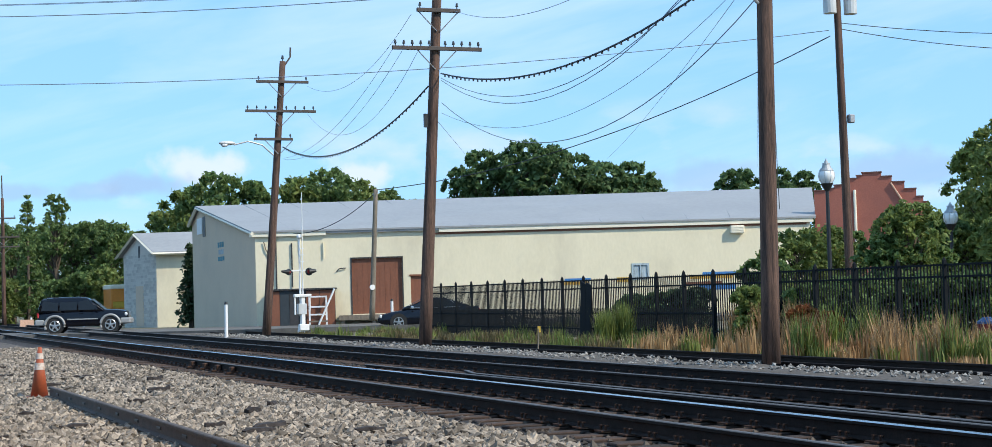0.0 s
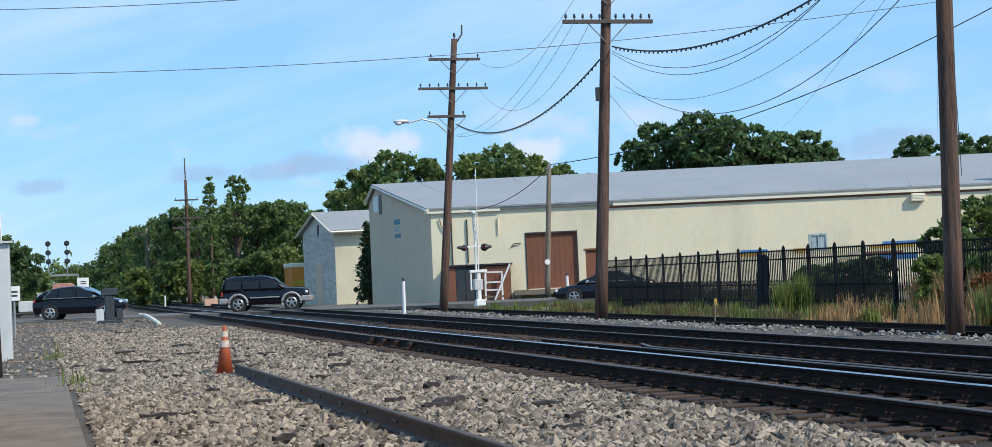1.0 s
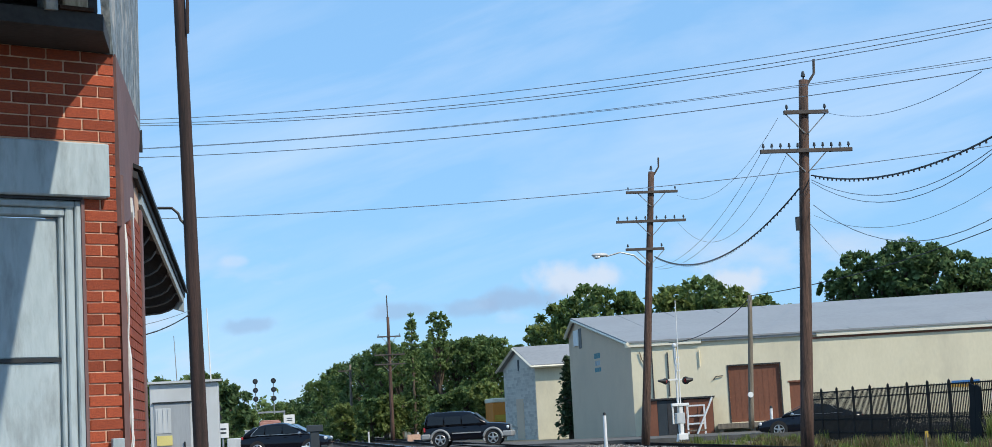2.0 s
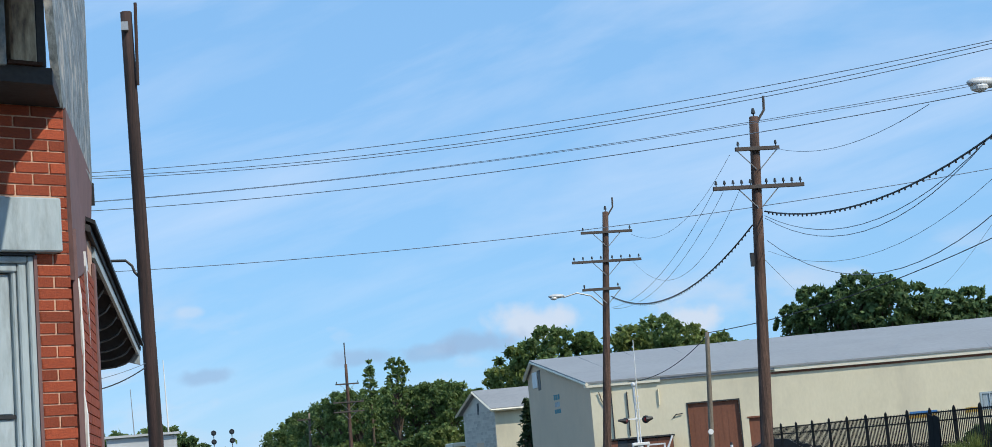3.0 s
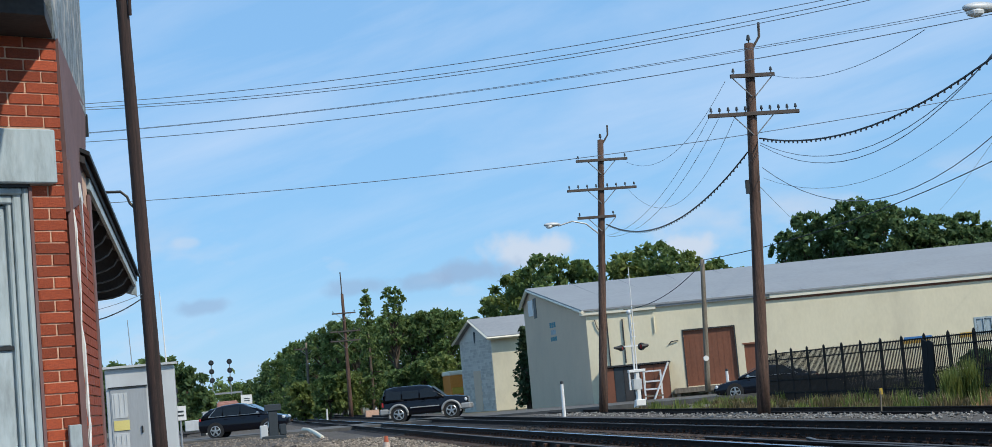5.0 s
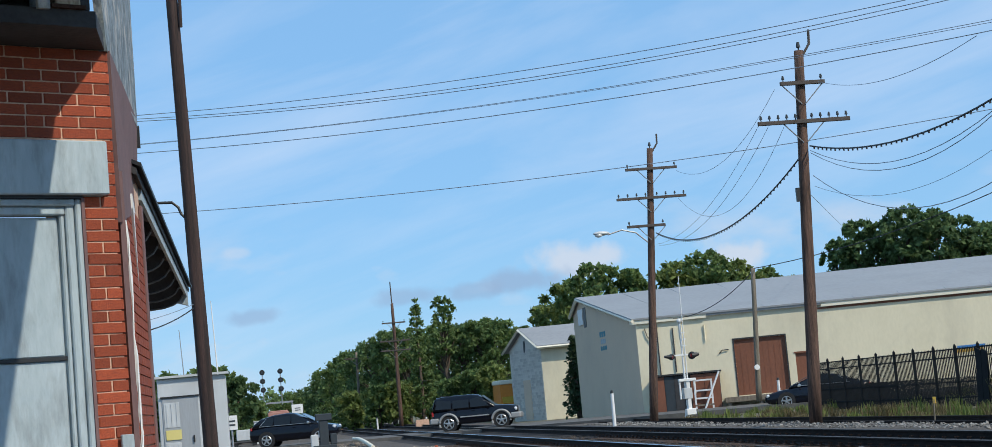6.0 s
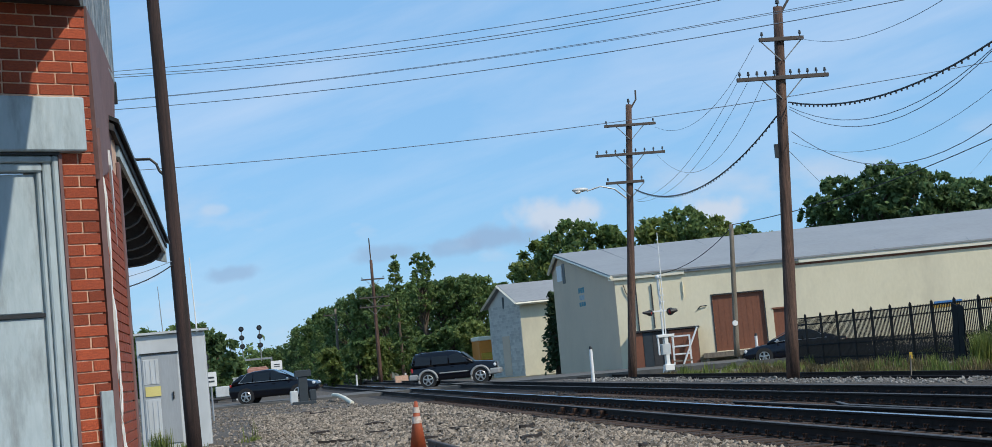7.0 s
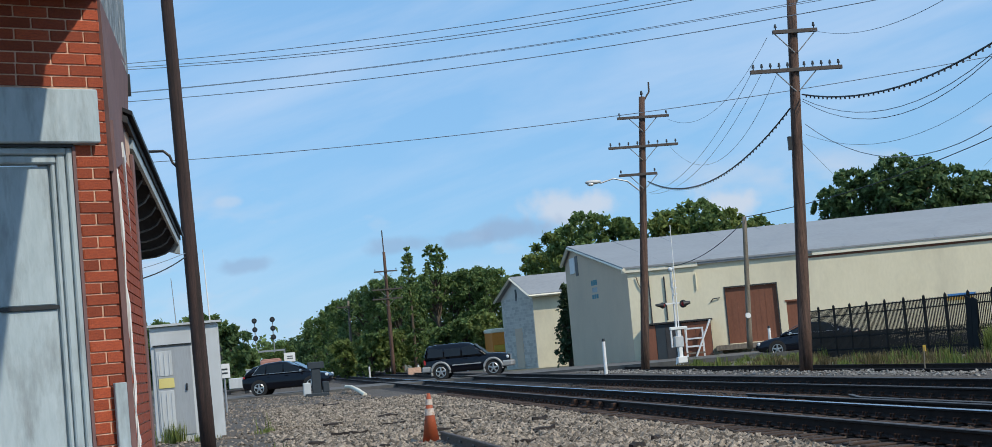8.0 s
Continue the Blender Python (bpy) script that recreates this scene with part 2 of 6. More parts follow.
M_brick = mat("red brick", (0.43, 0.088, 0.032), (0.26, 0.050, 0.024), rough=0.85, scale=9, fine=60, bump=0.5, rand=0.34, stain=(0.17, 0.045, 0.03), stain_amt=0.5, stain_scale=6)
M_mortar = mat("pale mortar", (0.70, 0.47, 0.34), (0.50, 0.30, 0.21), rough=0.95, scale=8, fine=60, bump=0.6)
M_brick_far = mat("faded red brick", (0.47, 0.16, 0.105), (0.36, 0.115, 0.08), rough=0.9, scale=1.2, fine=14, bump=0.3, stain=(0.27, 0.10, 0.08), stain_amt=0.5, stain_scale=0.6)
M_coping = mat("weathered coping", (0.22, 0.10, 0.075), (0.13, 0.065, 0.05), rough=0.9, scale=3, fine=20, bump=0.3)
M_pinkwood = mat("faded maroon board", (0.20, 0.115, 0.11), (0.13, 0.08, 0.08), rough=0.85, scale=3, fine=30, bump=0.3, stretch=(1, 1, 0.4))
M_bluepaint = mat("pale blue grey paint", (0.43, 0.51, 0.545), (0.33, 0.41, 0.445), rough=0.75, scale=3.0, fine=30, bump=0.55, stain=(0.17, 0.19, 0.195), stain_amt=0.7, stain_scale=5.5, stretch=(1, 1, 0.28))
M_peel = mat("peeling blue paint", (0.26, 0.32, 0.355), (0.07, 0.088, 0.10), rough=0.85, scale=9, fine=28, bump=1.0, stain=(0.50, 0.47, 0.42), stain_amt=0.9, stain_scale=8, stretch=(1, 1, 0.6))
M_peel_cream = mat("peeling cream paint", (0.55, 0.46, 0.32), (0.12, 0.09, 0.07), rough=0.9, scale=9, fine=30, bump=0.9, stretch=(1, 1, 0.35))
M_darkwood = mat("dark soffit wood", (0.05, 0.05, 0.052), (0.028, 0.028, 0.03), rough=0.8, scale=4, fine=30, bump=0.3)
M_worn = mat("worn grey edge", (0.20, 0.215, 0.225), (0.10, 0.11, 0.115), rough=0.8, scale=6, fine=30, bump=0.2)
M_dirty_white = mat("scuffed white band", (0.66, 0.58, 0.50), (0.48, 0.36, 0.29), rough=0.6, scale=14, fine=60, bump=0.1, stain=(0.34, 0.17, 0.10), stain_amt=0.7, stain_scale=12)
M_sparerail = mat("weathered loose rail", (0.115, 0.088, 0.072), (0.05, 0.04, 0.034), rough=0.8, metal=0.1, scale=5, fine=50, bump=0.4)
M_weed = leaf_mat("dull dry weeds", (0.20, 0.155, 0.075), (0.10, 0.085, 0.038))
M_silver = mat("galvanised cabinet", (0.60, 0.62, 0.62), (0.51, 0.53, 0.53), rough=0.5, metal=0.1, scale=1.2, fine=12, bump=0.06, stretch=(1, 1, 0.4), stain=(0.30, 0.31, 0.30), stain_amt=0.4, stain_scale=1.5)
M_doorgrey = mat("dull grey cabinet door", (0.40, 0.42, 0.43), (0.33, 0.345, 0.355), rough=0.45, metal=0.15, scale=1.5, fine=14, bump=0.05, stretch=(3, 3, 0.3), stain=(0.24, 0.26, 0.25), stain_amt=0.5, stain_scale=1.2)
M_steel = mat("grey steel", (0.42, 0.43, 0.44), (0.32, 0.33, 0.34), rough=0.5, metal=0.6, bump=0.1)
M_orange = mat("orange cone plastic", (0.42, 0.085, 0.025), (0.30, 0.065, 0.025), rough=0.6, scale=9, fine=50, bump=0.1, stain=(0.13, 0.05, 0.03), stain_amt=0.7, stain_scale=5)
M_truck = mat("orange truck paint", (0.72, 0.26, 0.035), (0.60, 0.21, 0.03), rough=0.5, bump=0)
M_cargloss = mat("black car paint", (0.004, 0.005, 0.010), (0.003, 0.004, 0.008), rough=0.12, bump=0, glossy=0.4)
M_sedan = mat("black blue car paint", (0.005, 0.007, 0.016), (0.004, 0.006, 0.012), rough=0.12, bump=0, glossy=0.4)
M_cladding = mat("silver grey cladding", (0.33, 0.33, 0.32), (0.28, 0.28, 0.275), rough=0.45, metal=0.2, bump=0)
M_tyre = mat("tyre rubber", (0.018, 0.018, 0.018), rough=0.85, bump=0.1)
M_rim = mat("alloy rim", (0.62, 0.63, 0.64), (0.5, 0.51, 0.52), rough=0.3, metal=0.9, bump=0)
M_glass = mat("tinted car glass", (0.012, 0.016, 0.02), rough=0.1, bump=0, glossy=0.35)
M_screen = mat("windscreen glass", (0.05, 0.07, 0.09), rough=0.04, bump=0, glossy=1.0)
M_lampglass = mat("headlamp lens", (0.75, 0.78, 0.8), rough=0.1, bump=0, glossy=0.9)
M_frost = mat("frosted globe", (0.80, 0.82, 0.82), (0.74, 0.76, 0.76), rough=0.25, bump=0)
M_red = mat("red plastic", (0.45, 0.03, 0.03), rough=0.4, bump=0)
M_yellow = mat("yellow paint", (0.65, 0.42, 0.05), rough=0.6, bump=0.05)
M_notice = mat("pale yellow notice", (0.72, 0.62, 0.22), (0.62, 0.52, 0.18), rough=0.6, bump=0.02)
M_bin_red = mat("dull red plastic", (0.20, 0.02, 0.02), (0.13, 0.015, 0.015), rough=0.6, bump=0.05)
M_bin_blue = mat("dull blue plastic", (0.04, 0.10, 0.22), (0.03, 0.07, 0.16), rough=0.6, bump=0.05)
M_bluemark = mat("faded blue lettering", (0.08, 0.26, 0.30), (0.06, 0.2, 0.24), rough=0.8, bump=0)
M_mural_blue = mat("blue mural paint", (0.05, 0.22, 0.50), (0.04, 0.15, 0.40), rough=0.6, bump=0)
M_mural_yellow = mat("yellow mural paint", (0.62, 0.40, 0.05), (0.50, 0.28, 0.04), rough=0.6, bump=0)
M_darkbox = mat("dark grey equipment paint", (0.036, 0.047, 0.055), (0.022, 0.03, 0.036), rough=0.6, scale=4, bump=0.1)
M_pinkbox = mat("faded red machine paint", (0.44, 0.23, 0.175), (0.33, 0.16, 0.13), rough=0.7, scale=3, bump=0.1)
M_bark = mat("bark", (0.14, 0.105, 0.075), (0.07, 0.055, 0.04), rough=0.95, scale=4, fine=20, bump=0.8, stretch=(4, 4, 0.6))
M_leaf = leaf_mat("deciduous leaves", (0.195, 0.275, 0.09), (0.092, 0.148, 0.05), 0.45)
M_leaf_dark = leaf_mat("dark leaves", (0.15, 0.23, 0.086), (0.07, 0.122, 0.05), 0.45)
M_leaf_light = leaf_mat("light leaves", (0.26, 0.315, 0.095), (0.14, 0.19, 0.055), 0.48)
M_conifer = leaf_mat("conifer needles", (0.06, 0.10, 0.045), (0.024, 0.048, 0.02), 0.2)
M_grass = leaf_mat("green weed blades", (0.20, 0.235, 0.06), (0.10, 0.135, 0.035))
M_rust_leaf = leaf_mat("rusty brown leaves", (0.34, 0.13, 0.05), (0.20, 0.075, 0.03))
M_scrap = mat("charred timber", (0.04, 0.03, 0.026), (0.014, 0.011, 0.01), rough=0.95, scale=6, fine=30, bump=0.8)
M_straw = leaf_mat("dry straw", (0.44, 0.29, 0.14), (0.27, 0.15, 0.07))


# ---- mesh helpers ----
def box(bm, c, s, rz=0.0, m=None, bevel=0.0):
    """A box of size s about c, turned by rz degrees, in the frame m."""
    t = Matrix.Translation(c) @ Matrix.Rotation(radians(rz), 4, "Z") @ Matrix.Diagonal((*s, 1))
    if m is not None:
        t = m @ t
    made = bmesh.ops.create_cube(bm, size=1, matrix=t)["verts"]
    if bevel:
        edges = list({e for v in made for e in v.link_edges})
        bmesh.ops.bevel(bm, geom=edges, offset=bevel, segments=1, affect="EDGES")
    return bm


def rod(bm, a, b, r0, r1=None, n=10, caps=True):
    """A tapered round bar from a to b."""
    a, b = Vector(a), Vector(b)
    d = b - a
    t = Matrix.Translation((a + b) / 2) @ d.to_track_quat("Z", "Y").to_matrix().to_4x4()
    bmesh.ops.create_cone(bm, cap_ends=caps, segments=n, radius1=r0, radius2=r0 if r1 is None else r1, depth=d.length, matrix=t)
    return bm


def tube(bm, pts, r, n=6):
    """A round bar along a line of points."""
    rings = []
    pts = [Vector(p) for p in pts]
    for i, p in enumerate(pts):
        d = (pts[min(i + 1, len(pts) - 1)] - pts[max(i - 1, 0)]).normalized()
        q = d.to_track_quat("Z", "Y")
        rr = r[i] if isinstance(r, (list, tuple)) else r
        rings.append([bm.verts.new(p + q @ Vector((rr * math.cos(2 * math.pi * k / n), rr * math.sin(2 * math.pi * k / n), 0))) for k in range(n)])
    for u, v in zip(rings, rings[1:]):
        for k in range(n):
            bm.faces.new((u[k], u[(k + 1) % n], v[(k + 1) % n], v[k]))
    bm.faces.new(rings[0][::-1])
    bm.faces.new(rings[-1])
    return bm


def prism(bm, poly, a, b):
    """A solid from a plan polygon between two heights; a height may be one number or one per corner."""
    za = a if isinstance(a, (list, tuple)) else [a] * len(poly)
    zb = b if isinstance(b, (list, tuple)) else [b] * len(poly)
    lo = [bm.verts.new((x, y, z)) for (x, y), z in zip(poly, za)]
    hi = [bm.verts.new((x, y, z)) for (x, y), z in zip(poly, zb)]
    k = len(poly)
    for i in range(k):
        bm.faces.new((lo[i], lo[(i + 1) % k], hi[(i + 1) % k], hi[i]))
    bm.faces.new(lo[::-1])
    bm.faces.new(hi)
    bmesh.ops.recalc_face_normals(bm, faces=bm.faces)
    return bm


def loft(bm, profile, path_a, path_b):
    """A profile of (x, z) carried from one frame to another."""
    a = [bm.verts.new(path_a @ Vector((x, 0, z))) for x, z in profile]
    b = [bm.verts.new(path_b @ Vector((x, 0, z))) for x, z in profile]
    k = len(profile)
    for i in range(k):
        bm.faces.new((a[i], a[(i + 1) % k], b[(i + 1) % k], b[i]))
    bm.faces.new(a[::-1])
    bm.faces.new(b)
    bmesh.ops.recalc_face_normals(bm, faces=bm.faces)
    return bm


def mesh_of(name, bm, material, smooth=False):
    me = bpy.data.meshes.new(name)
    bm.to_mesh(me)
    bm.free()
    for mt in material if isinstance(material, (list, tuple)) else (material,):
        me.materials.append(mt)
    if smooth:
        for f in me.polygons:
            f.use_smooth = True
    return me


def part(name, bm, material, parent, label="", smooth=False):
    ob = new(name, mesh_of(name, bm, material, smooth))
    ob.parent = parent
    if label:
        ob["label"] = label
    return ob


def thing(name, loc, label, category, group="", rz=0.0, kind=""):
    ob = new(name)
    ob.matrix_world = pose(*loc, 0, 0, rz)
    return tagged(ob, label, category, group, kind)


def solid(name, bm, material, label, category="", group="", kind="", smooth=False):
    return tagged(new(name, mesh_of(name, bm, material, smooth)), label, category, group, kind)


def B():
    return bmesh.new()


def frame_at(x, y, z, rz):
    return pose(x, y, z, 0, 0, rz)


# ---- large structure ----
def sheet(name, xs, ys, zf, material, label):
    bm = B()
    g = [[bm.verts.new((x, y, zf(x, y))) for x in xs] for y in ys]
    for j in range(len(ys) - 1):
        for i in range(len(xs) - 1):
            bm.faces.new((g[j][i], g[j][i + 1], g[j + 1][i + 1], g[j + 1][i]))
    return solid(name, bm, material, label, kind="structure", smooth=True)


def steps(a, b, d):
    k = max(1, round((b - a) / d))
    return [a + (b - a) * i / k for i in range(k + 1)]


sheet("ground", [-3000, -400, -120, -60, -30, 0, 30, 60, 120, 400, 3000], [-3000, -300, -60, 0, 60, 120, 200, 400, 3000],
      lambda x, y: -0.14, M_dirt, "dry earth and thin grass round the railway")


def bed(x, y):
    """Height of the ballast."""
    n = noise.noise(Vector((x * 0.8, y * 0.35, 3.1))) * 0.035 + noise.noise(Vector((x * 2.7, y * 1.6, 9.0))) * 0.02
    if x < 6.0:
        return n - 0.004
    if x < 14.0:
        return -0.045 + n * 0.3
    if x < 14.5:
        return -0.03 + n
    if x < 15.9:
        return 0.0 + n * 1.6
    return -0.1


sheet("ballast", steps(-9, 6, 0.35) + [6.45], steps(-6, 60, 0.6) + steps(61, 260, 4), bed, M_ballast, "grey crushed stone ballast strewn along the tracks")
sheet("track_bed", [6.45] + steps(6.8, 13.9, 0.4) + [14.1, 14.4], steps(-6, 60, 0.6) + steps(61, 260, 4), bed, M_bed, "dark oily ballast bed between the rails")
sheet("ballast_ridge", [14.4, 14.6, 14.9, 15.3, 15.7, 15.95, 16.15], steps(-6, 60, 0.6) + steps(61, 260, 4), bed, M_ballast, "low grey ballast ridge beside the far track")

bm = B()
for i, (ya, yb) in enumerate([(-6, 2.9), (2.93, 8.4), (8.43, 13.9), (13.93, 19.4), (19.43, 24.9), (24.93, 29.6)]):
    prism(bm, [(-6, ya), (0.36 + 0.02 * (i % 2), ya), (0.38, yb), (-6, yb)], -0.1, 0.045)
solid("pavement", bm, M_concrete, "cracked brown concrete platform slabs beside the station", kind="structure")

bm = B()
mid = [(-90, 95), (-20, 92), (0, 91), (12, 88.0), (20, 81.5), (30, 76.5), (45, 71.5), (90, 60)]
lo, hi = [], []
for i, p in enumerate(mid):
    a, b = Vector(mid[max(i - 1, 0)]), Vector(mid[min(i + 1, len(mid) - 1)])
    d = (b - a).normalized()
    nn = Vector((-d.y, d.x)) * 4.2
    lo.append(Vector(p) - nn)
    hi.append(Vector(p) + nn)
for i in range(len(mid) - 1):
    prism(bm, [tuple(lo[i]), tuple(lo[i + 1]), tuple(hi[i + 1]), tuple(hi[i])], -0.12, 0.11)
bmesh.ops.remove_doubles(bm, verts=bm.verts, dist=0.001)
solid("road", bm, M_asphalt, "worn grey asphalt road over the level crossing", kind="structure")

# ---- tracks ----
RAIL = [(-0.07, 0), (0.07, 0), (0.07, 0.012), (0.012, 0.03), (0.009, 0.125), (0.036, 0.135), (0.036, 0.162), (0.028, 0.17), (-0.028, 0.17),
        (-0.036, 0.162), (-0.036, 0.135), (-0.009, 0.125), (-0.012, 0.03), (-0.07, 0.012)]


def rail(parent, x, ya, yb, top, name="rail", z=0.0, bend=0.0):
    bm = B()
    if bend:
        loft(bm, RAIL, pose(x, ya, z), pose(x, yb - 1.2, z))
        loft(bm, RAIL, pose(x, yb - 1.2, z), pose(x + bend, yb, z))
    else:
        loft(bm, RAIL, pose(x, ya, z), pose(x, yb, z))
    for f in bm.faces:
        c = f.calc_center_median()
        f.material_index = 1 if c.z > z + 0.155 and abs(f.normal.z) > 0.3 else 0
    return part(name, bm, [M_rail, top], parent)


bm = B()
box(bm, (0, 0, 0.008), (0.34, 0.19, 0.016))
for sxx in (-0.105, 0.105):
    for syy in (-0.05, 0.06):
        box(bm, (sxx, syy, 0.035), (0.022, 0.02, 0.05))
        box(bm, (sxx * 0.9, syy, 0.062), (0.042, 0.034, 0.016))
PLATE = mesh_of("tie_plate", bm, M_plate)
bm = B()
box(bm, (0, 0, -0.09), (2.6, 0.23, 0.18), bevel=0.012)
TIE = mesh_of("tie", bm, M_tie)


def track(x, label, top_a, top_b, y_end, rng):
    t = thing("railway_track", (x, 0, 0), label, "railway track", "main tracks")
    for sd, tp in ((-0.7175, top_a), (0.7175, top_b)):
        r = rail(t, sd, -6, 250, tp)
    y = -5.8
    while y < y_end:
        o = new("tie", TIE)
        o.parent = t
        o.location = (rng.uniform(-0.06, 0.06), y, -0.012 + rng.uniform(-0.008, 0.004))
        o.rotation_euler = (0, 0, rng.uniform(-0.02, 0.02))
        for sd in (-0.7175, 0.7175):
            q = new("tie_plate", PLATE)
            q.parent = t
            q.location = (sd, y, 0)
        y += 0.54 + rng.uniform(-0.03, 0.03)
    return t


rng = random.Random(4)
near_track = track(8.08, "near railway track with worn rails on brown timber ties", M_dulltop, M_railtop, 62, rng)
far_track = track(11.87, "second railway track with dark rails and timber ties", M_dulltop, M_dulltop, 55, rng)
rail(far_track, -2.32, -6, 26.8, M_dulltop, "guard_rail", bend=0.28)
rail(far_track, -2.53, -6, 31.0, M_dulltop, "guard_rail")
# joint bars and braces at the rails' feet
for x, y in ((-0.80, 37.6), (-0.80, 36.2), (-0.80, 34.9), (-0.80, 33.5)):
    bm = B()
    box(bm, (x, y, 0.07), (0.10, 0.20, 0.13), bevel=0.015)
    box(bm, (x - 0.06, y, 0.02), (0.16, 0.26, 0.03))
    part("rail_brace", bm, M_plate, near_track, "rusty iron rail brace")
for y in (12.6, 24.8, 36.6):
    bm = B()
    box(bm, (0.76, y, 0.085), (0.03, 0.62, 0.085), bevel=0.008)
    for k in range(4):
        rod(bm, (0.77, y - 0.24 + 0.16 * k, 0.085), (0.80, y - 0.24 + 0.16 * k, 0.085), 0.016, n=6)
    part("joint_bar", bm, M_rail, near_track)
# short row of blocking between the rails
for k in range(14):
    bm = B()
    box(bm, (1.02, 27.2 + k * 0.55, 0.07), (0.16, 0.12, 0.14), bevel=0.02)
    part("heel_block", bm, M_plate, near_track)
siding = thing("siding_track", (16.95, 0, 0), "half buried rusty siding rail at the edge of the weeds", "railway track")
rail(siding, -0.7175, -6, 84, M_rail, z=-0.14)
rail(siding, 0.7175, -6, 84, M_rail, z=-0.14)


# ---- pieces of stone ----
def pebbles(name, x0, x1, y0, y1, count, s0, s1, zf, material, label, pull=1.0, seed=1):
    """Broken stones, each a small uneven lump."""
    r = np.random.RandomState(seed)
    px = r.uniform(x0, x1, count)
    py = y0 + (y1 - y0) * r.uniform(0, 1, count) ** pull
    s = r.uniform(s0, s1, count)
    base = np.array([(1, 0, 0), (0, 1, 0), (-1, 0, 0), (0, -1, 0), (0, 0, 1), (0, 0, -1)], float)
    v = base[None] * r.uniform(0.55, 1.25, (count, 6, 1)) + r.uniform(-0.22, 0.22, (count, 6, 3))
    v[:, :, 2] *= 0.75
    a = r.uniform(0, 6.28, count)
    b = r.uniform(-0.7, 0.7, count)
    ca, sa, cb, sb = np.cos(a), np.sin(a), np.cos(b), np.sin(b)
    x, y, z = v[:, :, 0], v[:, :, 1], v[:, :, 2]
    x, z = x * cb[:, None] + z * sb[:, None], -x * sb[:, None] + z * cb[:, None]
    x, y = x * ca[:, None] - y * sa[:, None], x * sa[:, None] + y * ca[:, None]
    zz = np.array([zf(i, j) for i, j in zip(px, py)])
    v = np.stack([px[:, None] + x * s[:, None], py[:, None] + y * s[:, None], (zz + s * 0.25)[:, None] + z * s[:, None]], 2).reshape(-1, 3)
    tri = np.array([(0, 1, 4), (1, 2, 4), (2, 3, 4), (3, 0, 4), (1, 0, 5), (2, 1, 5), (3, 2, 5), (0, 3, 5)])
    f = (tri[None] + (np.arange(count) * 6)[:, None, None]).reshape(-1, 3)
    me = bpy.data.meshes.new(name)
    me.from_pydata(v.tolist(), [], f.tolist())
    me.materials.append(material)
    return tagged(new(name, me), label, "gravel", kind="stuff")


pebbles("ballast_stones", 0.5, 6.62, 9.5, 26, 17000, 0.034, 0.078, bed, M_stone, "loose grey and tan crushed ballast stones", 1.0, 1)
pebbles("ballast_stones", 0.4, 6.62, 26, 62, 12500, 0.038, 0.082, bed, M_stone, "loose grey and tan crushed ballast stones", 1.4, 2)
pebbles("ballast_stones", 6.7, 14.0, 8, 60, 9000, 0.022, 0.048, bed, M_oily_stone, "loose grey and tan crushed ballast stones", 1.3, 3)
pebbles("ballast_stones", -6, 5, 30, 100, 9000, 0.025, 0.06, bed, M_stone, "loose grey and tan crushed ballast stones", 1.2, 5)
pebbles("limestone_chips", 14.6, 15.95, 12, 75, 2600, 0.02, 0.06, bed, M_white_stone, "pale limestone chips in a low ridge", 1.0, 4)


# ---- warehouse ----
def wall_holes(bm, m, length, height, thick, holes):
    """An upright wall along local x, with openings (x0, x1, z0, z1), made of butted blocks."""
    xs = sorted({0, length, *[h[0] for h in holes], *[h[1] for h in holes]})
    for a, b in zip(xs, xs[1:]):
        cuts = sorted((h[2], h[3]) for h in holes if h[0] <= a + 1e-6 and h[1] >= b - 1e-6)
        z = -0.16
        for lo_, hi_ in cuts + [(height, height)]:
            if lo_ - z > 0.001:
                box(bm, ((a + b) / 2, thick / 2, (z + lo_) / 2), (b - a, thick, lo_ - z), m=m)
            z = hi_
    bmesh.ops.remove_doubles(bm, verts=bm.verts, dist=0.0005)


WA, WB, WC, WD = Vector((20.1, 86.2)), Vector((48.3, 77.5)), Vector((55.3, 88.8)), Vector((20.0, 103.0))
w_ang = math.degrees(math.atan2(WB.y - WA.y, WB.x - WA.x))
w_len = (WB - WA).length
WM = frame_at(WA.x, WA.y, 0, w_ang)
warehouse = tagged(new("warehouse"), "long cream painted warehouse with a low grey sheet roof", "warehouse")
bm = B()
wall_holes(bm, WM, w_len, 4.95, 0.3, [(5.0, 7.62, 0.59, 3.49), (8.07, 8.9, 0.36, 2.5), (19.86, 20.68, 2.0, 2.76)])
part("front_wall", bm, M_cream, warehouse, "cream painted long wall")
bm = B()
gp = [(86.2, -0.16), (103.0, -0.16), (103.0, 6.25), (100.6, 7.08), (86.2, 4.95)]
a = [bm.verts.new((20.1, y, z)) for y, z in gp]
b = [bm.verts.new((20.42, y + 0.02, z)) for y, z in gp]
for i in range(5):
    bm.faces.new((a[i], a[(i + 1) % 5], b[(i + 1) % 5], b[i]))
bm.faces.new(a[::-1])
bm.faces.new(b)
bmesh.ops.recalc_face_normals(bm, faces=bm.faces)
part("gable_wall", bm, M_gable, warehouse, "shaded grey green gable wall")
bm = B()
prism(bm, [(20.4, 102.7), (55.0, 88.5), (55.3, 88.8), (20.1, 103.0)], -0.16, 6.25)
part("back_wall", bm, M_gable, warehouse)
bm = B()
prism(bm, [(48.0, 77.6), (48.3, 77.5), (55.3, 88.8), (55.0, 88.9)], -0.16, [4.95, 4.95, 6.2, 6.2])
part("end_wall", bm, M_brick_far, warehouse)


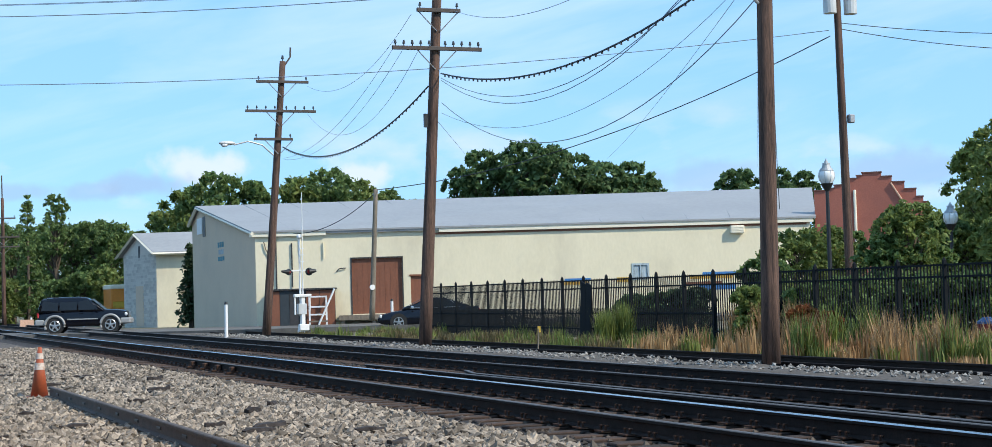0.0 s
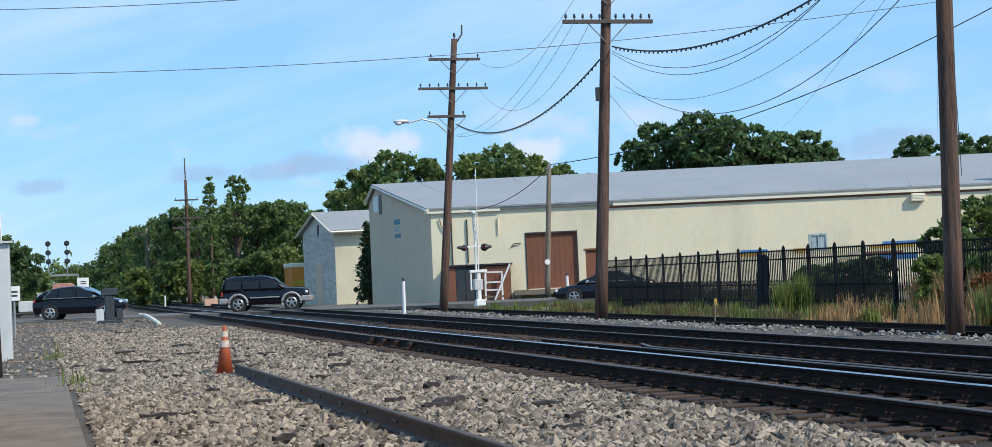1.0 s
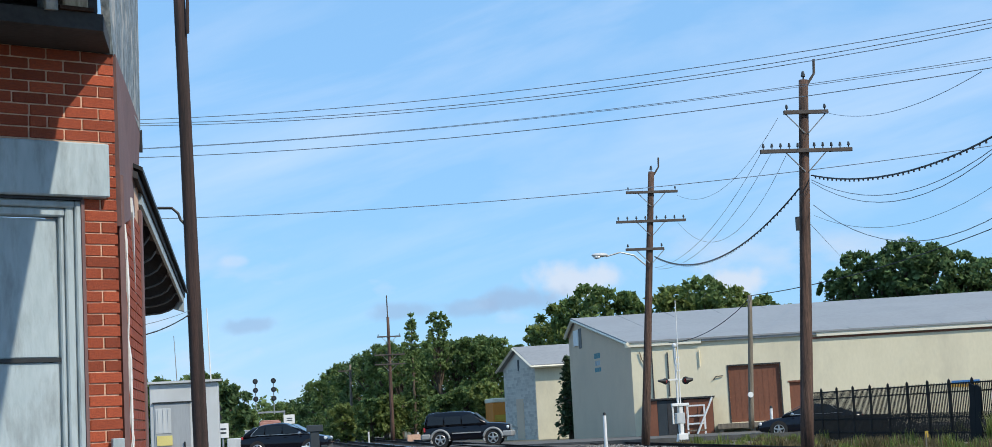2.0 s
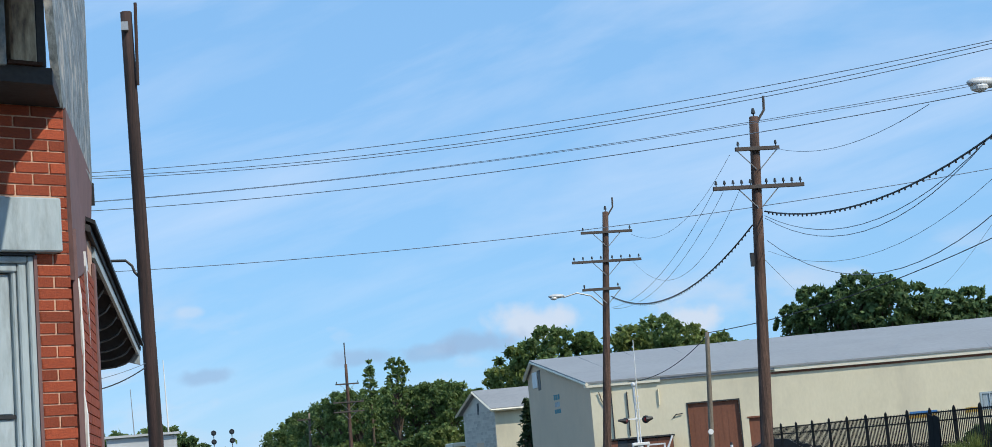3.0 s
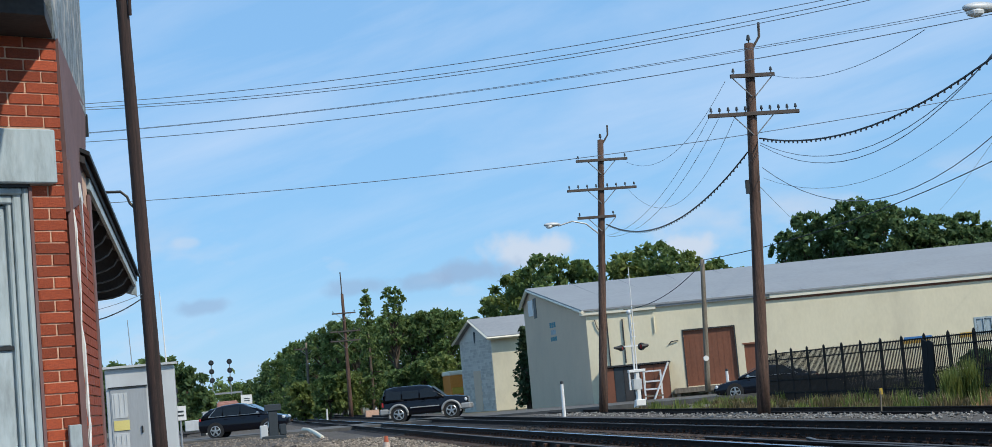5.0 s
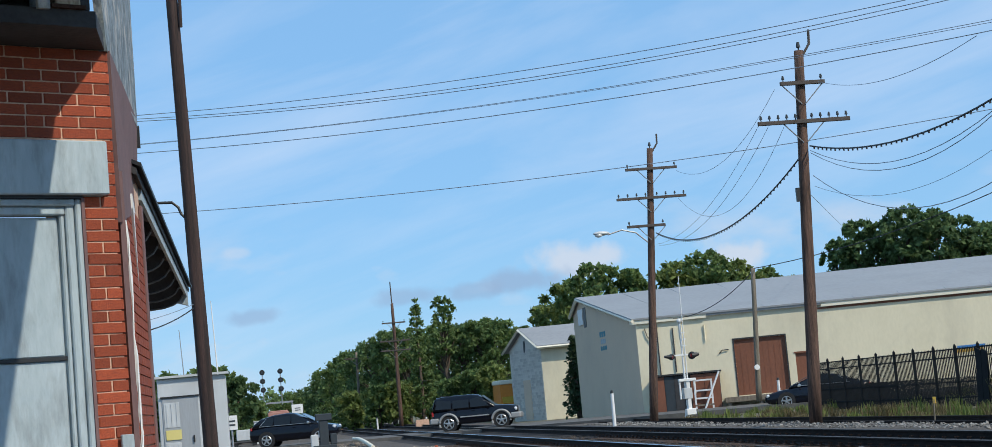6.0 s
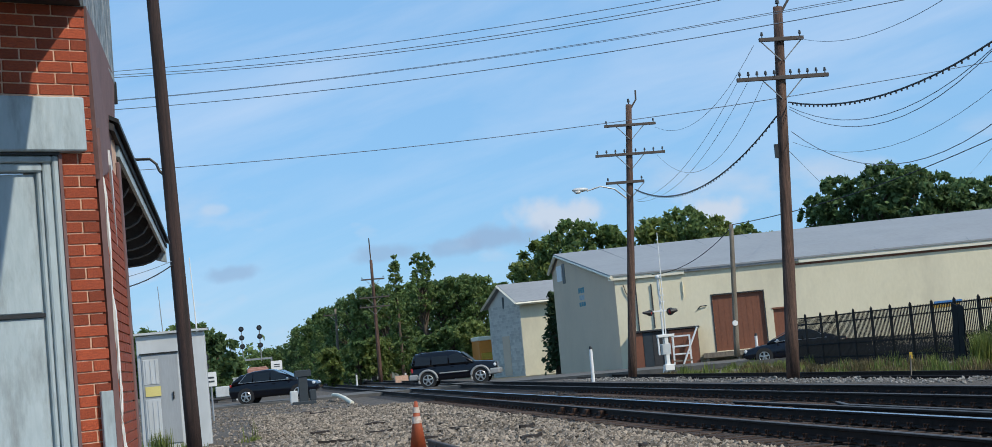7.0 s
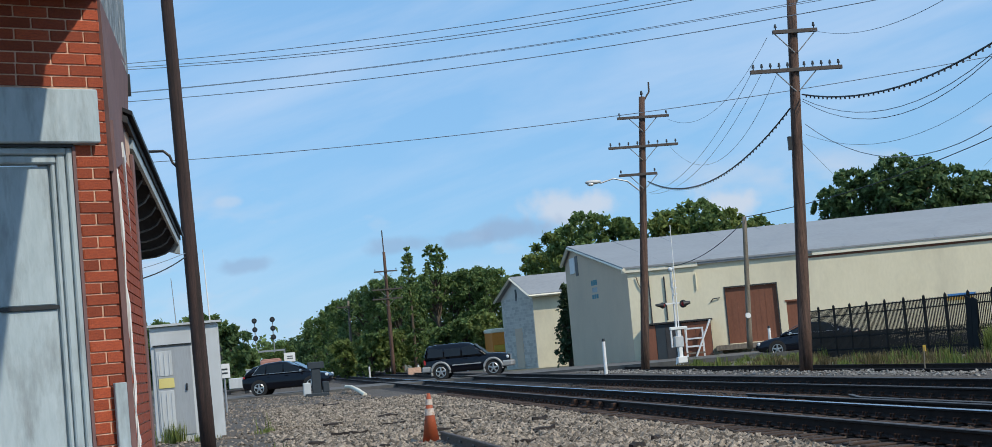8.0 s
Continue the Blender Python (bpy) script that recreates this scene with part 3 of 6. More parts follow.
def slab4(bm, p, t):
    """A sloping sheet of thickness t through four corners."""
    u = [bm.verts.new(q) for q in p]
    d = [bm.verts.new((q[0], q[1], q[2] - t)) for q in p]
    bm.faces.new(u)
    bm.faces.new(d[::-1])
    for i in range(4):
        bm.faces.new((u[i], d[i], d[(i + 1) % 4], u[(i + 1) % 4]))
    bmesh.ops.recalc_face_normals(bm, faces=bm.faces)


bm = B()
slab4(bm, [(19.85, 86.05, 5.07), (48.5, 77.22, 5.07), (54.7, 87.4, 7.28), (19.85, 100.65, 7.26)], 0.09)
slab4(bm, [(19.85, 100.65, 7.26), (54.7, 87.4, 7.28), (55.7, 89.3, 6.3), (19.85, 103.3, 6.3)], 0.09)
roof = part("roof", bm, M_roof, warehouse, "grey metal sheet roof")
for k in range(1, 13):                     # lapped seams of the sheets
    f = k / 13
    p0 = Vector((19.85, 86.05, 5.07)).lerp(Vector((48.5, 77.22, 5.07)), f)
    p1 = Vector((19.85, 100.65, 7.26)).lerp(Vector((54.7, 87.4, 7.28)), f)
    bm = B()
    tube(bm, [p0 + Vector((0, 0, 0.008)), p1 + Vector((0, 0, 0.008))], 0.016, 4)
    part("seam", bm, M_roof, roof)
for s0, s1, z0, z1, mt, lab in ((-0.3, 3.7, 4.76, 5.0, M_trim, "cream eave board"), (3.72, 9.6, 4.86, 4.99, M_roof, "grey metal gutter"), (9.62, w_len + 0.15, 4.76, 5.0, M_trim, "cream eave board")):
    bm = B()
    box(bm, ((s0 + s1) / 2, -0.13, (z0 + z1) / 2), (s1 - s0, 0.06, z1 - z0), m=WM, bevel=0.01)
    part("fascia", bm, mt, warehouse, lab)
# dark brown strip paints in the shadow line below the cream eave board
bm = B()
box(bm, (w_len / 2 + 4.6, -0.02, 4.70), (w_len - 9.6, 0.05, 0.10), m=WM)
part("eave_shadow_strip", bm, M_brown, warehouse, "brown strip painted as the shadow line under the eave")
bm = B()
tube(bm, [(19.9, 86.0, 4.93), (19.9, 100.65, 7.12)], 0.11, 4)
tube(bm, [(19.9, 100.65, 7.12), (19.9, 103.25, 6.17)], 0.11, 4)
part("verge_board", bm, M_trim, warehouse, "cream verge board")


def wbox(name, s0, s1, z0, z1, out, depth, material, parent, label="", bevel=0.0):
    bm = B()
    box(bm, ((s0 + s1) / 2, -out + depth / 2, (z0 + z1) / 2), (s1 - s0, depth, z1 - z0), m=WM, bevel=bevel)
    return part(name, bm, material, parent, label)


door = wbox("sliding_door", 5.0, 7.62, 0.59, 3.49, -0.10, 0.08, M_brown, warehouse, "large red brown sliding door")
for k in range(1, 9):
    wbox("door_batten", 5.0 + k * 0.29 - 0.012, 5.0 + k * 0.29 + 0.012, 0.62, 3.46, -0.09, 0.02, M_brown, door)
for s0, s1, z0, z1 in ((4.93, 5.0, 0.55, 3.56), (7.62, 7.69, 0.55, 3.56), (5.0, 7.62, 3.49, 3.56)):
    wbox("door_frame", s0, s1, z0, z1, 0.03, 0.1, M_darkwood, door)
side_door = wbox("side_door", 8.07, 8.9, 0.36, 2.5, -0.08, 0.08, M_brown, warehouse, "narrow red brown door")
wbox("lintel", 8.0, 8.97, 2.5, 2.58, 0.03, 0.1, M_brown, side_door)
win = wbox("window", 19.86, 20.68, 2.0, 2.76, -0.06, 0.05, M_glass, warehouse, "small grey framed window")
for s0, s1, z0, z1 in ((19.8, 19.9, 1.95, 2.82), (20.64, 20.74, 1.95, 2.82), (19.9, 20.64, 2.72, 2.82), (19.9, 20.64, 1.95, 2.04), (20.24, 20.3, 2.04, 2.72)):
    wbox("window_frame", s0, s1, z0, z1, 0.03, 0.06, M_bluepaint, win)
for s0, s1 in ((19.92, 20.22), (20.32, 20.62)):
    wbox("blind", s0, s1, 2.06, 2.70, -0.02, 0.02, M_bluepaint, win)
vent = wbox("wall_vent", 25.15, 25.88, 4.27, 4.68, 0.3, 0.3, M_trim, warehouse, "cream boxed wall vent", 0.02)
for k in range(4):
    wbox("slat", 25.2, 25.83, 4.33 + 0.08 * k, 4.36 + 0.08 * k, 0.315, 0.02, M_trim, vent)
dock = wbox("loading_dock", 4.3, 9.4, 0.30, 0.55, 1.3, 1.3, M_pole_grey, warehouse, "weathered timber loading dock")
for s in (4.5, 6.1, 7.7, 9.2):
    wbox("dock_post", s - 0.09, s + 0.09, -0.16, 0.30, 1.2, 0.18, M_pole_grey, dock)
wbox("dock_step", 9.4, 10.1, -0.14, 0.36, 1.2, 0.9, M_concrete, dock)
for s, z0, z1 in ((1.08, 2.0, 4.72), (2.35, 3.9, 4.7), (1.9, 2.1, 4.4), (3.55, 3.55, 4.4)):
    bm = B()
    rod(bm, WM @ Vector((s, -0.06, z0)), WM @ Vector((s, -0.06, z1)), 0.035, n=8)
    part("conduit", bm, M_cream if s > 2 else M_darkwood, warehouse)
bm = B()
tube(bm, [WM @ Vector(q) for q in ((0.45, -0.07, 4.5), (0.55, -0.07, 4.1), (0.75, -0.07, 3.75))], 0.03, 6)
part("conduit", bm, M_pole_grey, warehouse)
bm = B()
tube(bm, [WM @ Vector(q) for q in ((4.2, -0.06, 2.85), (4.35, -0.10, 3.0), (4.7, -0.06, 3.02))], 0.03, 6)
part("pipe_bracket", bm, M_darkwood, warehouse)
for s0, s1, z0, z1, mt in ((16.2, 17.6, 1.95, 2.12, M_mural_blue), (16.0, 17.5, 1.78, 1.93, M_mural_yellow), (19.0, 19.7, 1.85, 2.1, M_mural_yellow), (22.9, 25.2, 1.9, 2.08, M_mural_yellow), (23.6, 25.6, 2.1, 2.25, M_mural_blue), (23.4, 25.4, 1.3, 1.6, M_mural_blue), (22.7, 24.6, 1.55, 1.75, M_brown)):
    wbox("mural_stripe", s0, s1, z0, z1, 0.012, 0.01, mt, warehouse, "painted mural stripe on the wall")
# gable: loft slot with its shutter, and faded painted marks
for nm, y0, y1, z0, z1, out, mt, lab in (("loft_opening", 98.95, 99.75, 5.35, 6.55, 0.02, M_black, "dark loft opening"),
                                         ("loft_shutter", 99.85, 101.3, 5.55, 6.5, 0.05, M_white, "white hanging loft shutter"),
                                         ("painted_mark", 93.9, 95.6, 4.55, 4.85, 0.012, M_bluemark, "faded blue painted mark"),
                                         ("painted_mark", 94.0, 95.4, 4.15, 4.42, 0.012, M_bluepaint, "faded blue painted mark"),
                                         ("painted_mark", 93.8, 95.6, 3.78, 4.02, 0.012, M_bluemark, "faded blue painted mark")):
    bm = B()
    if nm == "painted_mark":
        k = 3
        for i in range(k):
            w = (y1 - y0) / k
            box(bm, (20.1 - out / 2, y0 + w * (i + 0.5), (z0 + z1) / 2), (out, w * 0.8, z1 - z0))
    else:
        box(bm, (20.1 - out / 2, (y0 + y1) / 2, (z0 + z1) / 2), (out, y1 - y0, z1 - z0))
    part(nm, bm, mt, warehouse, lab)

# lean-to of boards against the warehouse
lean = tagged(new("board_shack"), "low dark brown board shack against the warehouse wall", "shack")
bm = B()
box(bm, (2.45, -0.5, 0.92), (3.3, 0.9, 2.0), m=WM)
part("body", bm, M_darkwood, lean)
for s0, s1, mt in ((0.8, 1.25, M_brown), (1.27, 1.75, M_darkbox), (1.77, 2.6, M_darkwood), (2.62, 3.3, M_brown), (3.32, 4.1, M_brown)):
    wbox("board_panel", s0, s1, -0.06, 1.88, 1.0, 0.05, mt, lean)
bm = B()
box(bm, (2.45, -0.55, 1.97), (3.5, 1.15, 0.08), m=WM)
part("roof", bm, M_darkwood, lean, "dark board roof")
rack = tagged(new("white_rack"), "white painted timber ladder rack with a leaning brace", "ladder")
for s in (2.75, 3.62):
    wbox("upright", s, s + 0.09, -0.13, 1.6, 1.35, 0.09, M_white, rack)
for z in (0.25, 0.6, 1.0, 1.52):
    wbox("rung", 2.75, 3.71, z, z + 0.08, 1.36, 0.05, M_white if z > 0.5 else M_pole_grey, rack)
bm = B()
rod(bm, WM @ Vector((3.15, -1.45, -0.12)), WM @ Vector((4.1, -1.3, 1.95)), 0.05, n=6)
part("brace", bm, M_white, rack)

# ---- far shed ----
shed = tagged(new("block_shed"), "small cream shed with a grey block gable and sheet roof", "shed")
SC, SL = Vector((19.5, 112.5)), Vector((18.25, 118.4))
bm = B()
prism(bm, [tuple(SC), (29.0, 109.5), (29.1, 109.8), (19.56, 112.8)], -0.16, 4.85)
part("front_wall", bm, M_cream, shed, "cream painted side wall")
bm = B()
gd = SL - SC
pr = [(0, -0.16), (1, -0.16), (1, 4.85), (0.5, 6.15), (0, 4.85)]
a = [bm.verts.new((SC.x + gd.x * u, SC.y + gd.y * u, z)) for u, z in pr]
b = [bm.verts.new((SC.x + gd.x * u + 0.3, SC.y + gd.y * u + 0.06, z)) for u, z in pr]
for i in range(5):
    bm.faces.new((a[i], a[(i + 1) % 5], b[(i + 1) % 5], b[i]))
bm.faces.new(a[::-1])
bm.faces.new(b)
bmesh.ops.recalc_face_normals(bm, faces=bm.faces)
shed_gable = part("gable_wall", bm, M_shed_block, shed, "blue grey concrete block gable")
rz_g = math.degrees(math.atan2(gd.y, gd.x))
gm = frame_at(SC.x, SC.y, 0, rz_g)
bm = B()
box(bm, (0, 0, 0), (0.385, 0.05, 0.188), bevel=0.012)
BLOCK = mesh_of("block", bm, M_shed_block)
for j in range(24):                        # courses of blocks
    for i in range(15):
        u = 0.02 + i * 0.4 + (0.2 if j % 2 else 0)
        z = j * 0.2
        if u + 0.39 < 6.0 and z < 4.7 and not (2.2 < u < 3.6 and z < 2.7):
            o = new("block", BLOCK)
            o.parent = shed_gable
            o.matrix_world = gm @ Matrix.Translation((u + 0.195, 0.005, z + 0.096))
bm = B()
box(bm, (3.05, 0.01, 1.3), (1.35, 0.06, 2.75), m=gm)
part("door", bm, M_gable, shed, "grey painted door")
bm = B()
box(bm, (3.0, 0.01, 5.0), (0.28, 0.05, 0.8), m=gm)
part("vent", bm, M_black, shed, "narrow dark vent")
bm = B()
e = Vector((9.6, -3.05, 0))
off = Vector((-0.35, 0.08, 0))
p0, p1, p2 = Vector((19.55, 112.0, 4.9)) + off, Vector((18.88, 115.45, 6.3)) + off, Vector((18.15, 118.9, 4.8)) + off
slab4(bm, [p0, p0 + e, p1 + e, p1], 0.1)
slab4(bm, [p1, p1 + e, p2 + e, p2], 0.1)
part("roof", bm, M_roof, shed, "grey metal sheet roof")
bm = B()
tube(bm, [p0 - Vector((0, 0, 0.12)), p1 - Vector((0, 0, 0.12)), p2 - Vector((0, 0, 0.12))], 0.10, 4)
part("verge_board", bm, M_trim, shed)
bm = B()
tube(bm, [p0 - Vector((0, 0, 0.14)), p0 + e - Vector((0, 0, 0.14))], 0.09, 4)
part("fascia", bm, M_trim, shed)

# ---- stepped brick building ----
bb = tagged(new("brick_building"), "old red brick building with a stepped parapet gable", "building")
b0, b1 = Vector((48.75, 77.7)), Vector((53.6, 74.3))
bd = (b1 - b0)
bl = bd.length
bmx = frame_at(b0.x, b0.y, 0, math.degrees(math.atan2(bd.y, bd.x)))
stepz = [(0.0, 0.11, 6.42), (0.11, 0.18, 6.52), (0.18, 0.25, 6.68), (0.25, 0.32, 6.83), (0.32, 0.38, 7.0), (0.38, 0.43, 7.14), (0.43, 0.60, 7.28), (0.60, 0.69, 7.04), (0.69, 0.80, 6.72), (0.80, 0.90, 6.33), (0.90, 0.96, 5.9), (0.96, 1.0, 5.6)]
bm = B()
outline = [(0.0, -0.16)]
for u0, u1, z in stepz:
    outline += [(u0, z), (u1, z)]
outline.append((1.0, -0.16))
a = [bm.verts.new(bmx @ Vector((u * bl, 0.0, z))) for u, z in outline]
b = [bm.verts.new(bmx @ Vector((u * bl, 0.4, z))) for u, z in outline]
for i in range(len(a)):
    bm.faces.new((a[i], a[(i + 1) % len(a)], b[(i + 1) % len(a)], b[i]))
bm.faces.new(a[::-1])
bm.faces.new(b)
bmesh.ops.recalc_face_normals(bm, faces=bm.faces)
part("gable_wall", bm, M_brick_far, bb, "faded red brick stepped gable")
for u0, u1, z in stepz:
    bm = B()
    box(bm, ((u0 + u1) / 2 * bl, 0.2, z + 0.03), ((u1 - u0) * bl + 0.06, 0.5, 0.06), m=bmx)
    part("coping", bm, M_coping, bb, "dark weathered coping")
bm = B()
rod(bm, bmx @ Vector((bl * 0.36, -0.08, 0)), bmx @ Vector((bl * 0.36, -0.08, 6.4)), 0.08, n=8)
part("downpipe", bm, M_trim, bb, "pale downpipe")
bm = B()
rod(bm, bmx @ Vector((bl * 0.68, -0.05, 6.7)), bmx @ Vector((bl * 0.86, -0.05, 4.9)), 0.05, n=6)
part("flashing_strip", bm, M_mortar, bb)
bm = B()
prism(bm, [tuple((bmx @ Vector((0, 0.4, 0))).xy), tuple((bmx @ Vector((bl, 0.4, 0))).xy), tuple((bmx @ Vector((bl, 9, 0))).xy), tuple((bmx @ Vector((0, 9, 0))).xy)], -0.16, 5.5)
part("rear_block", bm, M_brick_far, bb)


# ---- poles and wires ----
def insulator(bm, p, s=1.0):
    rod(bm, p, (p[0], p[1], p[2] + 0.09 * s), 0.018 * s, n=6)
    rod(bm, (p[0], p[1], p[2] + 0.08 * s), (p[0], p[1], p[2] + 0.20 * s), 0.055 * s, 0.03 * s, n=8)


def pole(name, base, top, r0, r1, material, label, arms=(), group="utility poles", bend=0.0):
    """A round tapered pole; arms: height, half length, pins a side, turn of the arm in degrees, shift."""
    t = tagged(new(name), label, "utility pole", group)
    bm = B()
    base, top = Vector(base), Vector(top)
    pts = [base.lerp(top, i / 8) for i in range(9)]
    tube(bm, pts, [r0 + (r1 - r0) * i / 8 for i in range(9)], 12)
    part("shaft", bm, material, t, smooth=True)
    for z, half, pins, turn, shift in arms:
        c = base.lerp(top, (z - base.z) / (top.z - base.z))
        m = frame_at(c.x, c.y, z, turn)
        bm = B()
        box(bm, (shift, -r1 - 0.06, 0), (2 * half, 0.09, 0.115), m=m, bevel=0.008)
        arm = part("crossarm", bm, M_arm, t)
        for sgn in (-1, 1):
            bm = B()
            rod(bm, m @ Vector((sgn * 0.62, -r1 - 0.03, -0.04)), m @ Vector((sgn * 0.05, -r1 - 0.01, -0.62)), 0.018, n=5)
            part("arm_brace", bm, M_steel, arm)
        for k in range(pins):
            for sgn in (-1, 1):
                u = half - 0.1 - k * (half - 0.35) / max(1, pins - 1) if pins > 1 else half - 0.1
                bm = B()
                insulator(bm, tuple(m @ Vector((shift + sgn * u, -r1 - 0.06, 0.05))), 0.9)
                part("insulator", bm, M_darkbox, arm)
    return t


P2B, P2T = (16.89, 70.75, -0.1), (17.86, 70.57, 11.76)
P3B, P3T = (15.92, 46.8, 0.0), (16.61, 46.74, 10.87)
P4B, P4T = (15.95, 27.1, 0.0), (16.25, 27.2, 11.6)
P2 = pole("utility_pole", P2B, P2T, 0.19, 0.13, M_pole, "leaning brown timber utility pole with three crossarms",
          [(10.85, 1.15, 1, 0, 0.0), (9.58, 1.55, 4, 0, 0.0), (8.37, 0.85, 1, 0, -0.25)])
P3 = pole("utility_pole", P3B, P3T, 0.20, 0.14, M_pole, "tall brown timber utility pole with two crossarms",
          [(9.88, 0.68, 1, 0, 0.0), (8.74, 1.40, 5, 0, 0.0)])
pole("utility_pole", P4B, P4T, 0.175, 0.13, M_pole, "thick weathered timber utility pole beside the siding",
          [(10.9, 0.7, 1, 0, 0.0), (9.9, 1.4, 5, 0, 0.0)])
for pl, tip, r in ((P2, P2T, 0.13), (P3, P3T, 0.14)):
    bm = B()
    tube(bm, [(tip[0], tip[1], tip[2] - 0.3), (tip[0] + 0.2, tip[1], tip[2] + 0.0), (tip[0] + 0.34, tip[1], tip[2] + 0.2), (tip[0] + 0.36, tip[1], tip[2] + 0.62)], 0.04, 6)
    part("top_bracket", bm, M_arm, pl)
    bm = B()
    insulator(bm, (tip[0], tip[1], tip[2]), 1.3)
    part("insulator", bm, M_darkbox, pl)
bm = B()
box(bm, (P3T[0] - 0.55, P3T[1] - 0.15, 6.6), (0.1, 0.1, 0.4))
part("cable_clamp", bm, M_black, P3)
P5 = pole("utility_pole", (32.85, 50.2, -0.14), (32.75, 50.25, 12.4), 0.17, 0.12, M_pole, "brown timber utility pole carrying two transformers")
for dx in (-0.42, 0.42):
    bm = B()
    rod(bm, (32.78 + dx, 50.1, 10.9), (32.78 + dx, 50.1, 11.75), 0.23, n=14)
    rod(bm, (32.78 + dx, 50.1, 11.75), (32.78 + dx, 50.1, 11.86), 0.24, 0.12, n=14)
    tr = part("transformer", bm, M_silver, P5, "grey transformer can")
    bm = B()
    insulator(bm, (32.78 + dx, 50.1, 11.84), 1.6)
    part("bushing", bm, M_darkbox, tr)
bm = B()
box(bm, (33.05, 50.1, 7.2), (0.22, 0.22, 0.3), bevel=0.03)
part("meter_box", bm, M_steel, P5)
P6 = pole("utility_pole", (23.10, 75.55, 0.34), (23.43, 75.45, 6.52), 0.135, 0.10, M_pole_grey, "slim grey service pole before the loading door")
bm = B()
p6 = (23.11, 75.34, 1.91)
rod(bm, (p6[0], p6[1] - 0.02, p6[2]), (p6[0], p6[1] + 0.08, p6[2]), 0.13, n=10)
part("reflector", bm, M_white, P6, "round white reflector")
P7 = pole("utility_pole", (12.23, 142.4, -0.14), (12.26, 142.47, 10.47), 0.19, 0.12, M_pole, "distant brown utility pole before the tree line",
          [(8.81, 1.0, 1, 0, 0), (7.27, 1.3, 3, 0, 0), (6.47, 1.3, 3, 0, 0)])
bm = B()
tube(bm, [(12.25, 142.47, 10.20), (12.23, 142.48, 12.33)], 0.05, 6)
part("top_mast", bm, M_arm, P7)
pole("utility_pole", (10.2, 165.0, -0.14), (10.3, 165, 7.4), 0.16, 0.11, M_pole_grey, "distant grey pole among the trees", [(6.8, 1.2, 2, 0, 0)])
P9 = pole("utility_pole", (-0.79, 30.99, -0.05), (-0.96, 30.99, 10.24), 0.14, 0.105, M_pole_dark, "dark stained timber pole near the station", bend=0)
bm = B()
rod(bm, (-0.78, 30.89, 10.39), (-0.81, 30.89, 8.82), 0.03, n=8)
part("conduit", bm, M_pole_dark, P9)
bm = B()
box(bm, (-0.99, 30.83, 9.93), (0.13, 0.1, 0.16))
part("bracket", bm, M_steel, P9)
bm = B()
tube(bm, [(-0.96, 30.98, 5.26), (-1.05, 30.98, 5.36), (-1.09, 30.98, 5.48), (-1.20, 30.98, 5.58), (-1.57, 30.96, 5.59)], 0.028, 6)
part("hook_arm", bm, M_black, P9)


def street_lamp(p_pole, p_head, label, head_len=0.75):
    t = tagged(new("street_lamp"), label, "street lamp")
    a, b = Vector(p_pole), Vector(p_head)
    bm = B()
    tube(bm, [a, a.lerp(b, 0.25) + Vector((0, 0, 0.32)), a.lerp(b, 0.55) + Vector((0, 0, 0.32)), b + (a - b).normalized() * 0.3], 0.032, 7)
    part("arm", bm, M_steel, t)
    d = (b - a)
    d.z = 0
    d.normalize()
    bm = B()
    bmesh.ops.create_uvsphere(bm, u_segments=14, v_segments=8, radius=1, matrix=Matrix.Translation(b) @ d.to_track_quat("X", "Z").to_matrix().to_4x4() @ Matrix.Diagonal((head_len / 2, 0.15, 0.10, 1)))
    hd = part("lamp_head", bm, M_silver, t, "pale cobra lamp head", smooth=True)
    bm = B()
    c = b + d * 0.12 - Vector((0, 0, 0.07))
    bmesh.ops.create_uvsphere(bm, u_segments=12, v_segments=6, radius=1, matrix=Matrix.Translation(c) @ Matrix.Diagonal((0.17, 0.13, 0.10, 1)))
    part("lens", bm, M_frost, hd, "milky lens")
    return t


street_lamp((17.35, 70.50, 7.67), (15.30, 70.36, 8.18), "pale cobra street lamp on a curved arm")
street_lamp((15.95, 27.1, 6.7), (13.69, 26.58, 7.22), "pale cobra street lamp close to the thick pole")


def wire(a, b, sag, r=0.012, material=None, n=18, label="dark overhead cable", lashed=False):
    a, b = Vector(a), Vector(b)
    pts = []
    for i in range(n + 1):
        f = i / n
        p = a.lerp(b, f)
        p.z -= sag * 4 * f * (1 - f)
        pts.append(p)
    bm = B()
    tube(bm, pts, r, 5)
    ob = solid("overhead_cable", bm, material or M_wire, label, "cable", "overhead cables")
    if lashed:
        rg = random.Random(5)
        for i in range(1, 3 * n):
            f = i / (3 * n)
            p = a.lerp(b, f)
            p.z -= sag * 4 * f * (1 - f)
            bm = B()
            box(bm, (p.x, p.y, p.z - 0.03), (0.035, 0.035, 0.06 + rg.uniform(0, 0.03)))
            part("cable_hanger", bm, M_wire, ob)
    return ob


